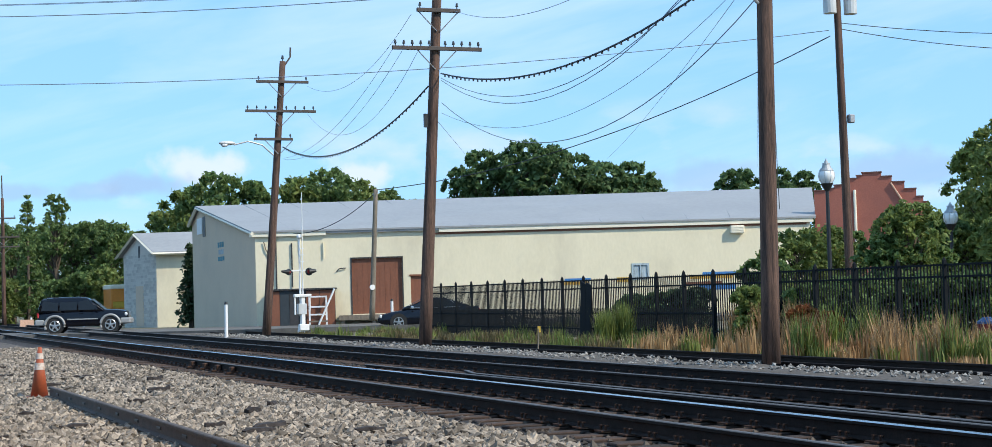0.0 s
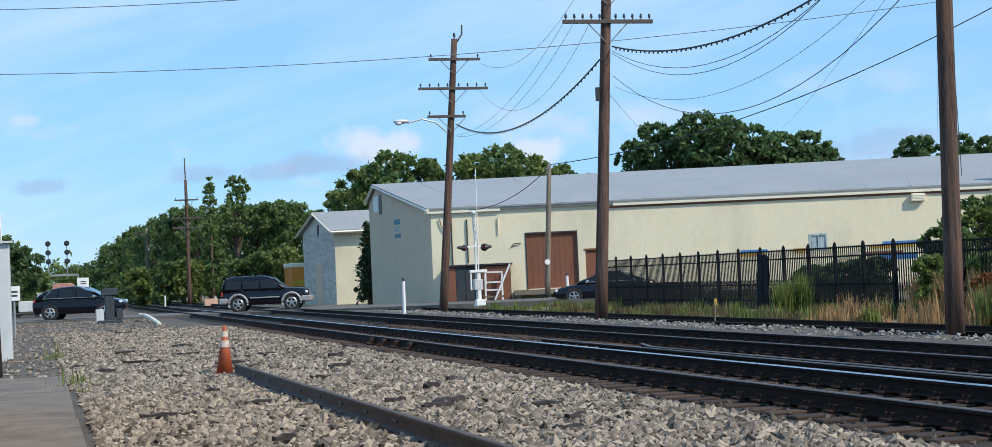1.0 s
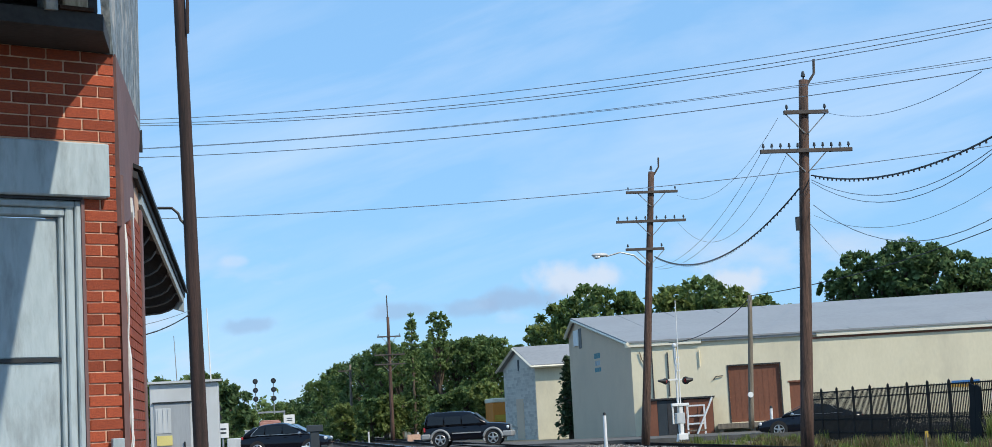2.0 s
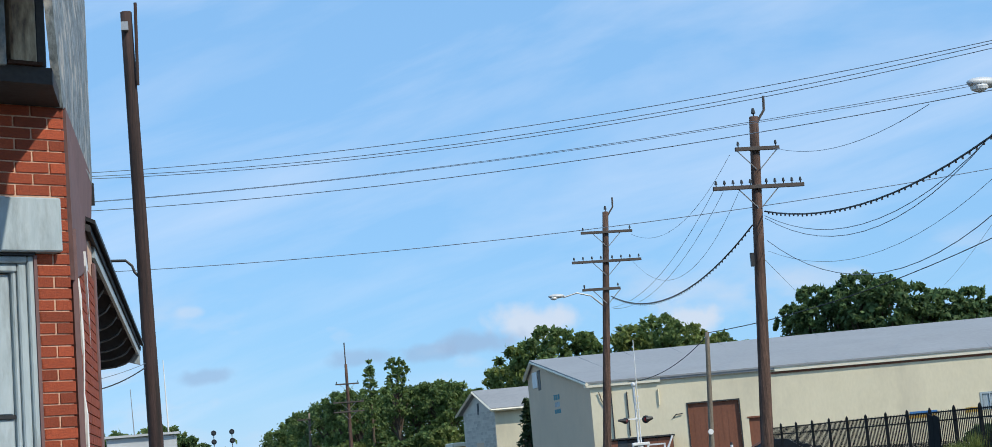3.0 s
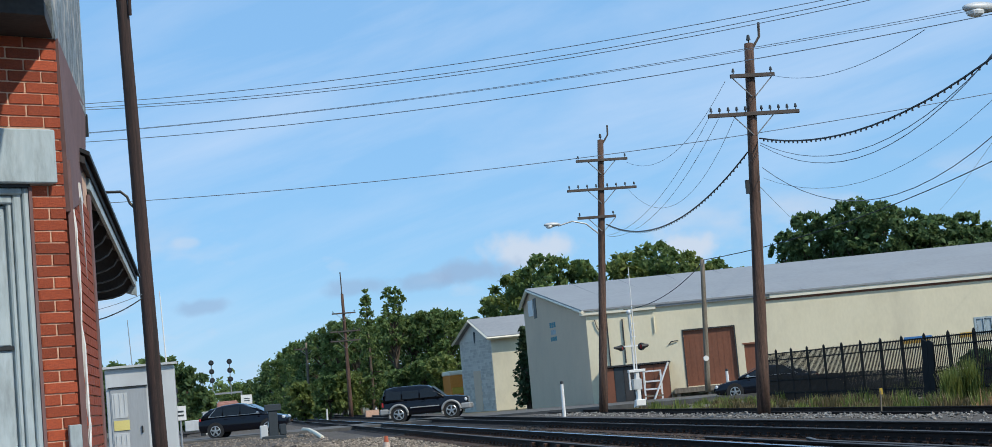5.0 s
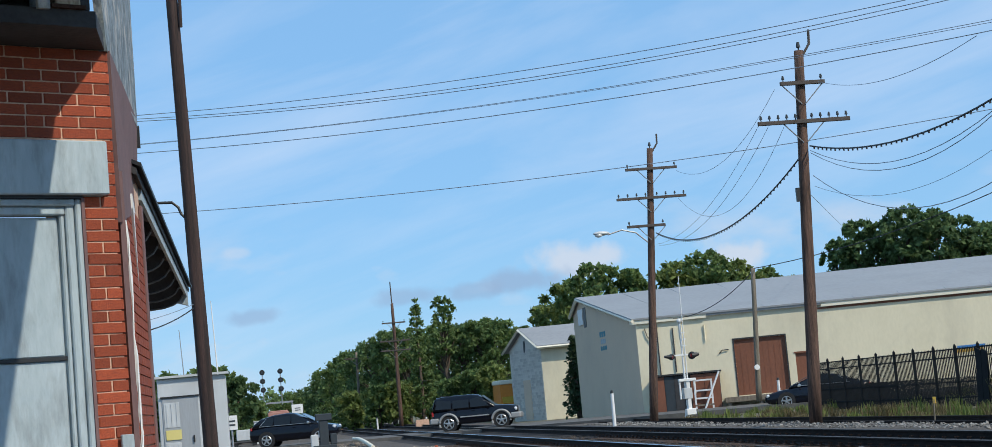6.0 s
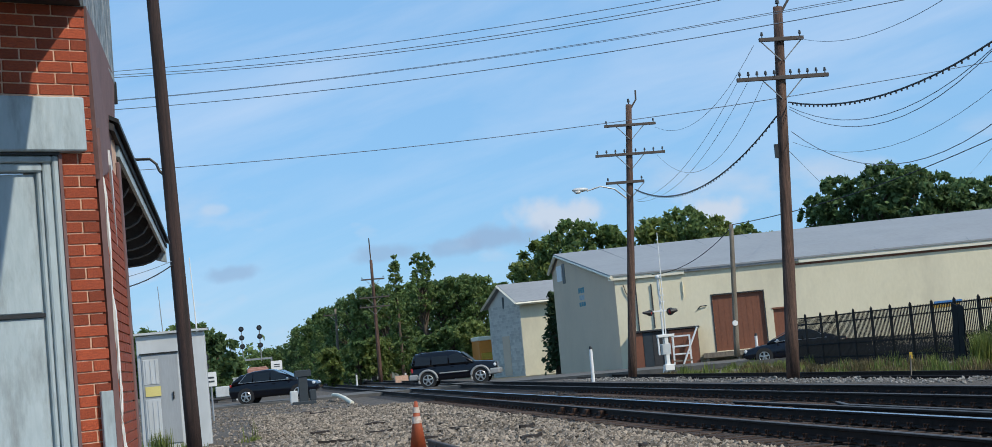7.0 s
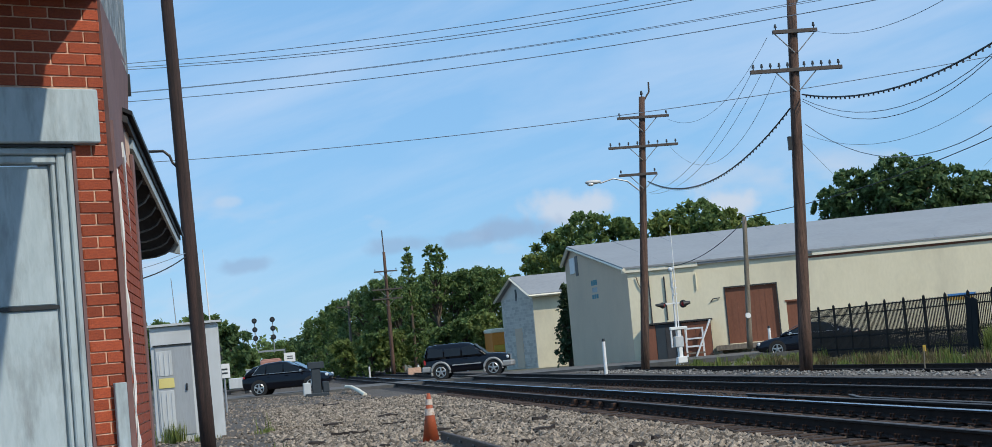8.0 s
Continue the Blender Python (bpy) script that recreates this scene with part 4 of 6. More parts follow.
# along the pole line
wire((16.60, 46.63, 8.01), (16.1, 27.15, 7.8), 1.0, 0.024, label="thick lashed messenger cable between poles", lashed=True)
wire((16.23, 46.76, 7.64), (17.78, 70.60, 8.05), 1.1, 0.024, label="thick lashed messenger cable between poles", lashed=True)
for z3, z4, sg, r in ((7.88, 8.47, 1.71, 0.010), (7.81, 8.74, 1.97, 0.010), (7.14, 6.96, 1.94, 0.011), (6.83, 7.51, 1.48, 0.006)):
    wire((16.6, 46.65, z3), (16.1, 27.15, z4), sg, r, M_wire_pale, label="thin grey line wire")
for o, q, sg in (((15.29, 47.08, 8.82), (17.77, 70.60, 7.56), 0.75), ((15.53, 47.00, 8.72), (17.82, 70.48, 7.49), 0.9), ((15.96, 46.86, 8.67), (18.81, 70.22, 9.45), 1.6), ((15.81, 46.91, 9.80), (18.84, 70.22, 10.66), 1.0), ((17.02, 46.48, 9.87), (12.87, 27.10, 6.99), 0.4)):
    wire(o, q, sg, 0.007, M_wire_pale, label="thin grey line wire")
# service spans
wire((32.53, 50.42, 10.15), (23.46, 75.44, 6.49), 0.95, 0.02, label="sagging dark service cable")
wire((16.42, 46.70, 6.66), (38.92, 105.02, 10.84), 0.0, 0.009, M_wire_pale, label="thin grey service wire")
wire((16.2, 27.2, 7.6), (47.68, 101.34, 10.24), 0.3, 0.007, M_wire_pale, label="thin grey service wire")
wire((23.44, 75.44, 6.39), (21.43, 83.29, 4.80), 0.5, 0.02, label="dark service drop to the warehouse")
wire((32.50, 50.44, 10.36), (-4.69, 59.82, 9.08), 0.75, 0.013, M_wire_pale, 30, label="long grey line wire across the tracks")
for z0, z1, sg, r in ((10.76, 10.90, 0.97, 0.010), (10.67, 11.14, 1.23, 0.010), (10.60, 11.0, 1.22, 0.010), (9.89, 9.67, 0.71, 0.008), (9.87, 9.56, 0.68, 0.007), (9.63, 9.61, 0.85, 0.011)):
    wire((-3.6, 49.87, z0), (27.3, 29.2, z1), sg, r, M_wire_pale, 30, label="long grey line wire across the tracks")
wire((32.7, 50.2, 11.6), (48.0, 46.0, 12.4), 0.5, 0.012, M_wire_pale, label="thin grey line wire")
wire((32.7, 50.2, 10.6), (48.0, 46.0, 10.6), 0.5, 0.014, label="dark line wire leaving the transformer pole")
wire((32.7, 50.2, 10.4), (48.0, 46.0, 10.0), 0.7, 0.014, label="dark line wire leaving the transformer pole")
wire((16.2, 27.2, 10.8), (68.01, 116.62, 10.87), 0.1, 0.007, M_wire_pale, label="slack grey guy wire")
wire((16.2, 27.2, 9.0), (23.14, 38.60, 3.46), 0.0, 0.010, M_wire_pale, label="slack grey guy wire")
wire((-1.71, 29.95, 3.22), (-0.89, 30.99, 3.65), 0.05, 0.012, label="dark service drop to the station")
wire((-1.69, 29.95, 3.40), (-0.88, 30.99, 3.71), 0.02, 0.006, M_wire_pale, label="thin grey service wire")

# ---- station ----
ST = frame_at(-0.70, 9.98, 0, 29.0)          # local x runs along the door wall; the corner is the origin, the wall goes to -x
station = tagged(new("station_building"), "old red brick station with pale blue joinery and peeling eaves", "building")
bm = B()
for s0, s1, z0, z1 in ((-0.215, -0.012, -0.12, 2.84), (-0.8, -0.012, 3.16, 3.78), (-4.0, -1.75, -0.12, 3.78), (-1.75, -0.8, 3.16, 3.78)):
    box(bm, ((s0 + s1) / 2, 0.16, (z0 + z1) / 2), (s1 - s0, 0.28, z1 - z0), m=ST)
box(bm, (-0.03, 0.16, 3.0), (0.036, 0.28, 0.32), m=ST)
front_wall = part("front_wall", bm, M_mortar, station, "mortar bed of the brick wall")
bm = B()
prism(bm, [(-0.74, 10.06), (-0.728, 12.55), (-1.05, 12.55), (-1.05, 10.1)], -0.12, 3.7)
prism(bm, [(-1.10, 12.56), (-1.35, 21.5), (-1.65, 21.5), (-1.40, 12.56)], -0.12, 3.4)
side_wall = part("side_wall", bm, M_mortar, station)
bm = B()
box(bm, (0, 0, 0), (1, 1, 1), bevel=0.035)
for v in bm.verts:
    v.co.x += 0.02 * math.sin(v.co.z * 7 + v.co.y * 3)
BRICK = mesh_of("brick", bm, M_brick)
rb = random.Random(11)


def brick(parent, m, x, z, l, tilt=0.0, d=0.10):
    o = new("brick", BRICK)
    o.parent = parent
    o.matrix_world = m @ Matrix.Translation((x, 0.012 + d / 2 + rb.uniform(-0.002, 0.002), z)) @ Matrix.Rotation(tilt, 4, "Y") @ Matrix.Diagonal((l, d, 0.0588, 1))


C = 0.0672
for j in range(int(3.86 / C)):
    z = 0.02 + (j + 0.5) * C
    if z > 3.785:
        break
    x = 0.0
    end = -0.21 if z < 2.84 else (-0.075 if z < 3.15 else -1.55)
    k = 0
    while x > end + 0.03:
        full = rb.uniform(0.196, 0.206)
        if k == 0:
            full = 0.096 if j % 2 else (0.2 if z > 3.15 or z < 2.84 else 0.065)
        if z > 3.1 and k and rb.random() < 0.12:
            full = 0.1
        l = min(full, x - end)
        if l > 0.03:
            brick(front_wall, ST, x - l / 2, z, l, rb.uniform(-0.012, 0.012))
        x -= l + 0.011
        k += 1
# side wall bricks, seen edge on
ang = math.degrees(math.atan2(2.49, 0.012))
SMs = frame_at(-0.738, 10.06, 0, ang)
far_bricks = []
for j in range(44):
    z = 0.02 + (j + 0.5) * C
    for k in range(11):
        u = 0.02 + (k + 0.5) * 0.215 + (0.1 if j % 2 else 0)
        if k < 5:
            o = new("brick", BRICK)
            o.parent = side_wall
            o.matrix_world = SMs @ Matrix.Translation((u, 0.0, z)) @ Matrix.Diagonal((0.205, 0.03, 0.0588, 1))
        else:
            far_bricks.append((u, z))
base = [(-0.5, -0.5), (0.5, -0.5), (0.5, 0.5), (-0.5, 0.5)]
vv, ff = [], []
for u, z in far_bricks:
    o = len(vv)
    for d in (-0.012, 0.0):
        vv += [tuple(SMs @ Vector((u + a_ * 0.2, d, z + b_ * 0.057))) for a_, b_ in base]
    ff += [(o, o + 1, o + 2, o + 3)] + [(o + i, o + (i + 1) % 4, o + 4 + (i + 1) % 4, o + 4 + i) for i in range(4)]
me = bpy.data.meshes.new("brickwork")
me.from_pydata(vv, [], ff)
me.materials.append(M_brick)
far_b = tagged(new("brickwork", me), kind="stuff")
far_b.parent = side_wall
bm = B()
box(bm, (-0.006, 0.055, 1.5), (0.034, 0.06, 3.0), m=frame_at(-0.665, 10.04, 0, 29))
part("corner_strip", bm, M_pinkwood, station, "faded maroon corner strip")
bm = B()
rr = random.Random(3)
tube(bm, [(-0.655 + rr.uniform(-0.006, 0.006) - 0.0006 * i, 10.10 + 0.002 * i, 0.3 + i * 0.115) for i in range(22)], [0.008 + rr.uniform(-0.003, 0.006) for i in range(22)], 5)
part("mortar_seam", bm, M_white, station, "pale crumbling mortar seam")
bm = B()
box(bm, (-0.045, -0.02, 0.62), (0.075, 0.03, 1.66), m=ST, bevel=0.004)
part("guard_board", bm, M_bluepaint, station, "pale blue corner guard board")
# lintel, door and its frame
bm = B()
box(bm, (-0.85, -0.012, 3.0), (1.56, 0.10, 0.315), m=ST, bevel=0.008)
part("lintel", bm, M_bluepaint, station, "pale blue painted lintel")
dr = part("door", box(B(), (-0.98, 0.10, 1.35), (1.34, 0.05, 2.75), m=ST), M_bluepaint, station, "pale blue grey panelled door")
for x0, x1, z0, z1, out in ((-0.262, -0.212, -0.1, 2.825, 0.0), (-0.315, -0.264, -0.1, 2.80, 0.02), (-0.345, -0.317, -0.1, 2.76, 0.04), (-1.7, -0.264, 2.785, 2.825, 0.0), (-1.7, -0.317, 2.735, 2.783, 0.025)):
    bm = B()
    box(bm, ((x0 + x1) / 2, out + 0.05, (z0 + z1) / 2), (x1 - x0, 0.1, z1 - z0), m=ST, bevel=0.008)
    part("door_frame", bm, M_bluepaint, dr)
for z0, z1 in ((1.925, 2.725), (0.0, 1.90)):
    bm = B()
    box(bm, (-1.01, 0.072, (z0 + z1) / 2), (1.31, 0.02, z1 - z0), m=ST, bevel=0.006)
    part("door_panel", bm, M_bluepaint, dr)
bm = B()
box(bm, (-1.0, 0.062, 1.912), (1.3, 0.03, 0.022), m=ST)
part("door_groove", bm, M_black, dr)
bm = B()
box(bm, (-0.95, 0.03, 2.834), (1.45, 0.1, 0.016), m=ST)
part("lintel_gap", bm, M_black, dr)
bm = B()
box(bm, (-0.22, 0.04, 1.4), (0.02, 0.1, 2.86), m=ST)
part("jamb_edge", bm, M_pinkwood, dr)
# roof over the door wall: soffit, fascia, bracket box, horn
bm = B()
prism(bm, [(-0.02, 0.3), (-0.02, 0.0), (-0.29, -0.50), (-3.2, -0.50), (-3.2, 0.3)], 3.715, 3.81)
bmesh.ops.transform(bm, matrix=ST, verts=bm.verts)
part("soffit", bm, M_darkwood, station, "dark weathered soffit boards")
bm = B()
slab4(bm, [tuple(ST @ Vector((-0.28, -0.5, 4.45))), tuple(ST @ Vector((-4.2, -0.5, 4.45))), tuple(ST @ Vector((-4.2, 3.0, 5.6))), tuple(ST @ Vector((-0.1, 3.0, 5.6)))], 0.12)
part("roof", bm, M_darkwood, station)
bm = B()
box(bm, (-0.455, -0.47, 4.13), (0.15, 0.10, 0.62), m=ST, bevel=0.01)
part("bracket_box", bm, M_peel_cream, station, "bracket end with peeling cream paint")
bm = B()
box(bm, (-0.60, -0.47, 4.0), (0.07, 0.12, 0.40), m=ST)
part("bracket", bm, M_peel, station)
bm = B()
box(bm, (-0.345, -0.27, 4.13), (0.06, 0.45, 0.64), m=ST, bevel=0.008)
part("corner_block", bm, M_darkwood, station, "dark weathered corner block")
bm = B()
box(bm, (-0.455, -0.515, 3.822), (0.20, 0.03, 0.02), m=ST)
part("bracket_lip", bm, M_plate, station)
bm = B()
bmesh.ops.create_uvsphere(bm, u_segments=18, v_segments=10, radius=0.17, matrix=ST @ Matrix.Translation((-0.82, -0.33, 4.0)) @ Matrix.Diagonal((1, 1, 0.9, 1)))
part("horn", bm, M_darkbox, station, "round dark horn under the eaves", smooth=True)
# added dark backing that keeps sky from showing behind the bracket
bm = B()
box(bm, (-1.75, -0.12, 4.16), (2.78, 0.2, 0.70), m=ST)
part("eave_backing", bm, M_darkwood, station, "dark backing added above the soffit to block the sky")
# unseen slab added above to the left, sized to shade part of the door
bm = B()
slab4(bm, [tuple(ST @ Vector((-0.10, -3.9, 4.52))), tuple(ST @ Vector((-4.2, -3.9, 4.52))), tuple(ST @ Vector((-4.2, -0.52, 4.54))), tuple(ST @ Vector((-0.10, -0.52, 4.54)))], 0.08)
part("shade_canopy", bm, M_darkwood, station, "unseen dark board slab added to shade the door")
# frieze and fascia of the track side
def board(pts, t):
    """A board through four corners, t thick towards -x."""
    bm = B()
    u = [bm.verts.new(q) for q in pts]
    d = [bm.verts.new((q[0] - t, q[1] + 0.01, q[2])) for q in pts]
    bm.faces.new(u)
    bm.faces.new(d[::-1])
    for i in range(4):
        bm.faces.new((u[i], d[i], d[(i + 1) % 4], u[(i + 1) % 4]))
    bmesh.ops.recalc_face_normals(bm, faces=bm.faces)
    return bm


part("frieze_board", board([(-0.69, 10.01, 3.72), (-0.68, 10.01, 2.69), (-0.74, 12.58, 3.09), (-0.70, 12.58, 3.76)], 0.05), M_pinkwood, station, "faded maroon frieze board")
part("fascia", board([(-0.70, 9.96, 3.71), (-0.70, 12.58, 3.70), (-0.69, 12.58, 5.12), (-0.75, 9.95, 4.67)], 0.05), M_peel, station, "fascia board with peeling blue paint")
bm = B()
box(bm, (-0.71, 12.60, 3.64), (0.04, 0.06, 0.16))
part("fascia_end", bm, M_black, station)
win_side = part("side_window", prism(B(), [(-0.735, 11.0), (-0.79, 12.6), (-0.83, 12.6), (-0.775, 11.0)], 2.35, 3.05), M_bluepaint, station, "pale blue side window boarding")
bm = B()
prism(bm, [(-0.70, 11.4), (-0.735, 12.2), (-0.76, 12.2), (-0.725, 11.4)], [2.95, 1.9, 1.9, 2.95], [3.05, 3.02, 3.02, 3.05])
part("window_frame", bm, M_white, win_side)
bm = B()
box(bm, (-0.714, 12.48, 1.5), (0.028, 0.14, 3.2), bevel=0.006)
part("pilaster_board", bm, M_pinkwood, station, "faded maroon upright board")
# lower eave: dark roof edge, pale fascia behind it, curved rafter brackets
bm = B()
slab4(bm, [(-0.69, 11.9, 3.30), (-0.69, 21.2, 3.19), (-1.45, 21.2, 3.55), (-1.45, 11.9, 3.66)], 0.05)
part("eave", bm, M_darkwood, station, "dark bracketed eave")
bm = B()
slab4(bm, [(-0.655, 11.9, 3.335), (-0.655, 21.3, 3.225), (-0.76, 21.3, 3.28), (-0.76, 11.9, 3.385)], 0.03)
part("roof_edge", bm, M_black, station, "black shingle edge")
bm = B()
slab4(bm, [(-0.705, 12.6, 3.245), (-0.705, 20.9, 3.145), (-0.735, 20.9, 3.155), (-0.735, 12.6, 3.255)], 0.085)
part("eave_fascia", bm, M_bluepaint, station, "pale weathered fascia board")
bm = B()
slab4(bm, [(-0.70, 20.85, 3.15), (-0.70, 21.0, 3.15), (-0.86, 21.0, 3.2), (-0.86, 20.85, 3.2)], 0.20)
part("fascia_end", bm, M_bluepaint, station)
for k in range(8):
    y = 13.4 + k * 1.04
    zt = 3.27 - 0.0125 * (y - 12)
    bm = B()
    pr = [(-0.74, zt - 0.03), (-0.755, zt - 0.10), (-0.80, zt - 0.165), (-0.87, zt - 0.205), (-0.98, zt - 0.235), (-1.35, zt - 0.26), (-1.35, zt + 0.22)]
    a = [bm.verts.new((x, y, z)) for x, z in pr]
    b = [bm.verts.new((x, y + 0.08, z)) for x, z in pr]
    bm.faces.new(a)
    bm.faces.new(b[::-1])
    for i in range(7):
        bm.faces.new((a[i], b[i], b[(i + 1) % 7], a[(i + 1) % 7]))
    bmesh.ops.recalc_face_normals(bm, faces=bm.faces)
    rt = part("rafter_bracket", bm, M_darkwood, station)
    bm = B()
    tube(bm, [(x, y - 0.004, z - 0.004) for x, z in pr[1:6]], 0.011, 5)
    part("worn_edge", bm, M_worn, rt, "pale worn edge of the bracket")

# ---- signal cabinet ----
cab = tagged(new("signal_cabinet"), "tall silver metal signal cabinet beside the platform", "cabinet")
bm = B()
box(bm, (-1.35, 39.2, 1.3), (1.52, 1.4, 2.6), bevel=0.015)
part("body", bm, M_silver, cab)
bm = B()
slab4(bm, [(-2.18, 38.4, 2.66), (-0.52, 38.4, 2.66), (-0.52, 40, 2.7), (-2.18, 40, 2.7)], 0.05)
part("lid", bm, M_silver, cab)
bm = B()
box(bm, (-1.62, 38.49, 1.16), (0.80, 0.03, 2.0), bevel=0.006)
cdoor = part("door", bm, M_doorgrey, cab, "dull grey cabinet door")
bm = B()
box(bm, (-1.62, 38.468, 2.185), (0.86, 0.05, 0.03))
part("drip_strip", bm, M_black, cdoor)
for z0, z1 in ((1.50, 2.06), (0.22, 1.17)):
    bm = B()
    box(bm, (-1.82, 38.47, (z0 + z1) / 2), (0.34, 0.012, z1 - z0), bevel=0.004)
    pn = part("pale_panel", bm, M_silver, cdoor, "pale riveted panel")
    for k in range(3):
        bm = B()
        box(bm, (-1.93 + 0.11 * k, 38.458, (z0 + z1) / 2), (0.014, 0.016, (z1 - z0) * 0.9))
        part("rib", bm, M_silver, pn)
bm = B()
box(bm, (-1.36, 38.455, 1.22), (0.035, 0.05, 0.16), bevel=0.008)
part("handle", bm, M_black, cdoor)
bm = B()
box(bm, (-1.80, 38.46, 1.34), (0.34, 0.012, 0.22))
part("notice", bm, M_notice, cdoor, "yellow notice plate")
for x in (-2.05, -1.2, -0.62):
    bm = B()
    box(bm, (x, 38.5, 0.0), (0.1, 0.1, 0.12))
    part("foot", bm, M_concrete, cab)

# ---- level crossing equipment ----
xs = tagged(new("crossing_signal"), "white level crossing mast with flashers and raised gate arm", "crossing signal")
X0 = (19.7, 75.6)
bm = B()
rod(bm, (*X0, -0.12), (*X0, 4.35), 0.05, n=10)
part("mast", bm, M_white, xs)
bm = B()
rod(bm, (*X0, -0.14), (*X0, 0.25), 0.2, 0.12, n=10)
part("mast_base", bm, M_white, xs)
bm = B()
bmesh.ops.create_uvsphere(bm, u_segments=12, v_segments=8, radius=0.12, matrix=Matrix.Translation((X0[0], X0[1], 4.35)))
part("bell", bm, M_white, xs, smooth=True)
bm = B()
box(bm, (X0[0], X0[1] - 0.05, 2.78), (1.5, 0.07, 0.07))
bar = part("flasher_bar", bm, M_white, xs)
for dx, s in ((0.42, 1), (-0.55, 0.8)):
    bm = B()
    rod(bm, (X0[0] + dx, X0[1] - 0.10, 2.72), (X0[0] + dx, X0[1] - 0.04, 2.72), 0.18 * s, n=16)
    fl = part("backboard", bm, M_black, bar)
    bm = B()
    rod(bm, (X0[0] + dx * 1.0 + (0.32 if dx > 0 else -0.36), X0[1] - 0.16, 2.76), (X0[0] + dx, X0[1] - 0.12, 2.72), 0.06 * s, 0.15 * s, n=12)
    part("hood", bm, M_black, bar)
    bm = B()
    rod(bm, (X0[0] + dx, X0[1] - 0.13, 2.72), (X0[0] + dx, X0[1] - 0.11, 2.72), 0.10 * s, n=12)
    part("flasher_lens", bm, M_red, bar, "red flasher lens")
bm = B()
box(bm, (X0[0] + 0.06, X0[1] - 0.12, 1.62), (0.82, 0.18, 0.14), bevel=0.02)
part("mechanism_cover", bm, M_white, xs, "white gate mechanism cover")
for dx, w, z0, z1 in ((-0.30, 0.07, 0.75, 1.55), (0.40, 0.07, 0.95, 1.55), (0.08, 0.17, 0.05, 1.55)):
    bm = B()
    box(bm, (X0[0] + dx, X0[1] - 0.12, (z0 + z1) / 2), (w, 0.09, z1 - z0), bevel=0.01)
    part("weight_arm", bm, M_white, xs)
bm = B()
box(bm, (X0[0] + 0.1, X0[1] - 0.1, 0.15), (0.46, 0.3, 0.3), bevel=0.03)
part("foot_casting", bm, M_white, xs)
bm = B()
box(bm, (X0[0] + 0.05, X0[1], 1.0), (0.4, 0.35, 0.5), bevel=0.02)
part("gate_motor", bm, M_silver, xs)
bm = B()
rod(bm, (X0[0] + 0.1, X0[1] - 0.05, 1.2), (X0[0] + 0.12, X0[1] - 0.2, 6.4), 0.03, 0.018, n=6)
part("gate_arm", bm, M_white, xs)
for z in (3.2, 3.5, 3.8):
    bm = B()
    box(bm, (X0[0] + 0.1, X0[1] - 0.08, z), (0.18, 0.06, 0.05))
    part("step", bm, M_white, xs)


def bollard(x, y, h, label):
    t = thing("bollard", (x, y, -0.1), label, "bollard", "white posts")
    bm = B()
    rod(bm, (0, 0, 0), (0.01, 0, h - 0.12), 0.075, 0.07, n=10)
    part("post", bm, M_white, t)
    bm = B()
    rod(bm, (0.01, 0, h - 0.12), (0.01, 0, h), 0.075, 0.05, n=10)
    part("cap", bm, M_black, t, "black cap")


bollard(14.55, 67.9, 1.55, "white painted steel post with a black cap by the track")
bollard(24.3, 76.2, 1.45, "white painted post before the loading dock")
bollard(10.09, 141.0, 1.1, "short white marker post beyond the crossing")
bollard(15.41, 118.0, 1.1, "short white marker post beyond the crossing")
bollard(13.4, 133.0, 0.9, "short white marker post beyond the crossing")
for x, y, s in ((12.6, 128, 1.0), (14.2, 126, 0.8)):
    bm = B()
    prism(bm, [(x - s / 2, y), (x + s / 2, y), (x + s / 2, y + 0.6), (x - s / 2, y + 0.6)], -0.14, 0.55)
    solid("concrete_block", bm, M_mortar, "pale weathered concrete block beyond the crossing", "concrete block")

relay = thing("switch_machine", (3.1, 78.0, 0), "dark grey railway switch stand with a box on a post", "railway equipment")
for nm, c, s, mt in (("post", (0, 0, 0.75), (0.42, 0.35, 1.6), M_darkbox), ("hood", (0.02, 0, 1.42), (0.75, 0.45, 0.32), M_darkbox), ("side_box", (-0.45, 0, 0.35), (0.35, 0.4, 0.6), M_silver), ("base", (0, 0, 0.05), (1.1, 0.7, 0.2), M_darkbox), ("side_box", (0.42, 0, 0.4), (0.3, 0.4, 0.5), M_darkbox)):
    bm = B()
    box(bm, c, s, bevel=0.03)
    part(nm, bm, mt, relay)
bm = B()
tube(bm, [(4.55, 80, 0.28), (4.6, 76.5, 0.3), (4.65, 73, 0.2), (4.75, 70, 0.02)], 0.085, 8)
solid("drain_pipe", bm, M_trim, "pale curved plastic drain pipe on the ballast", "pipe")
box_ob = thing("equipment_box", (0.3, 117.0, -0.1), "pale grey trackside equipment box", "equipment box")
bm = B()
box(bm, (0, 0, 0.8), (0.75, 0.7, 1.6), bevel=0.03)
part("body", bm, M_silver, box_ob)
bm = B()
box(bm, (0, 0, 1.62), (0.85, 0.8, 0.06))
part("lid", bm, M_silver, box_ob)
mach = thing("track_machine", (1.7, 121.0, -0.05), "faded red railway maintenance machine far down the track", "railway vehicle")
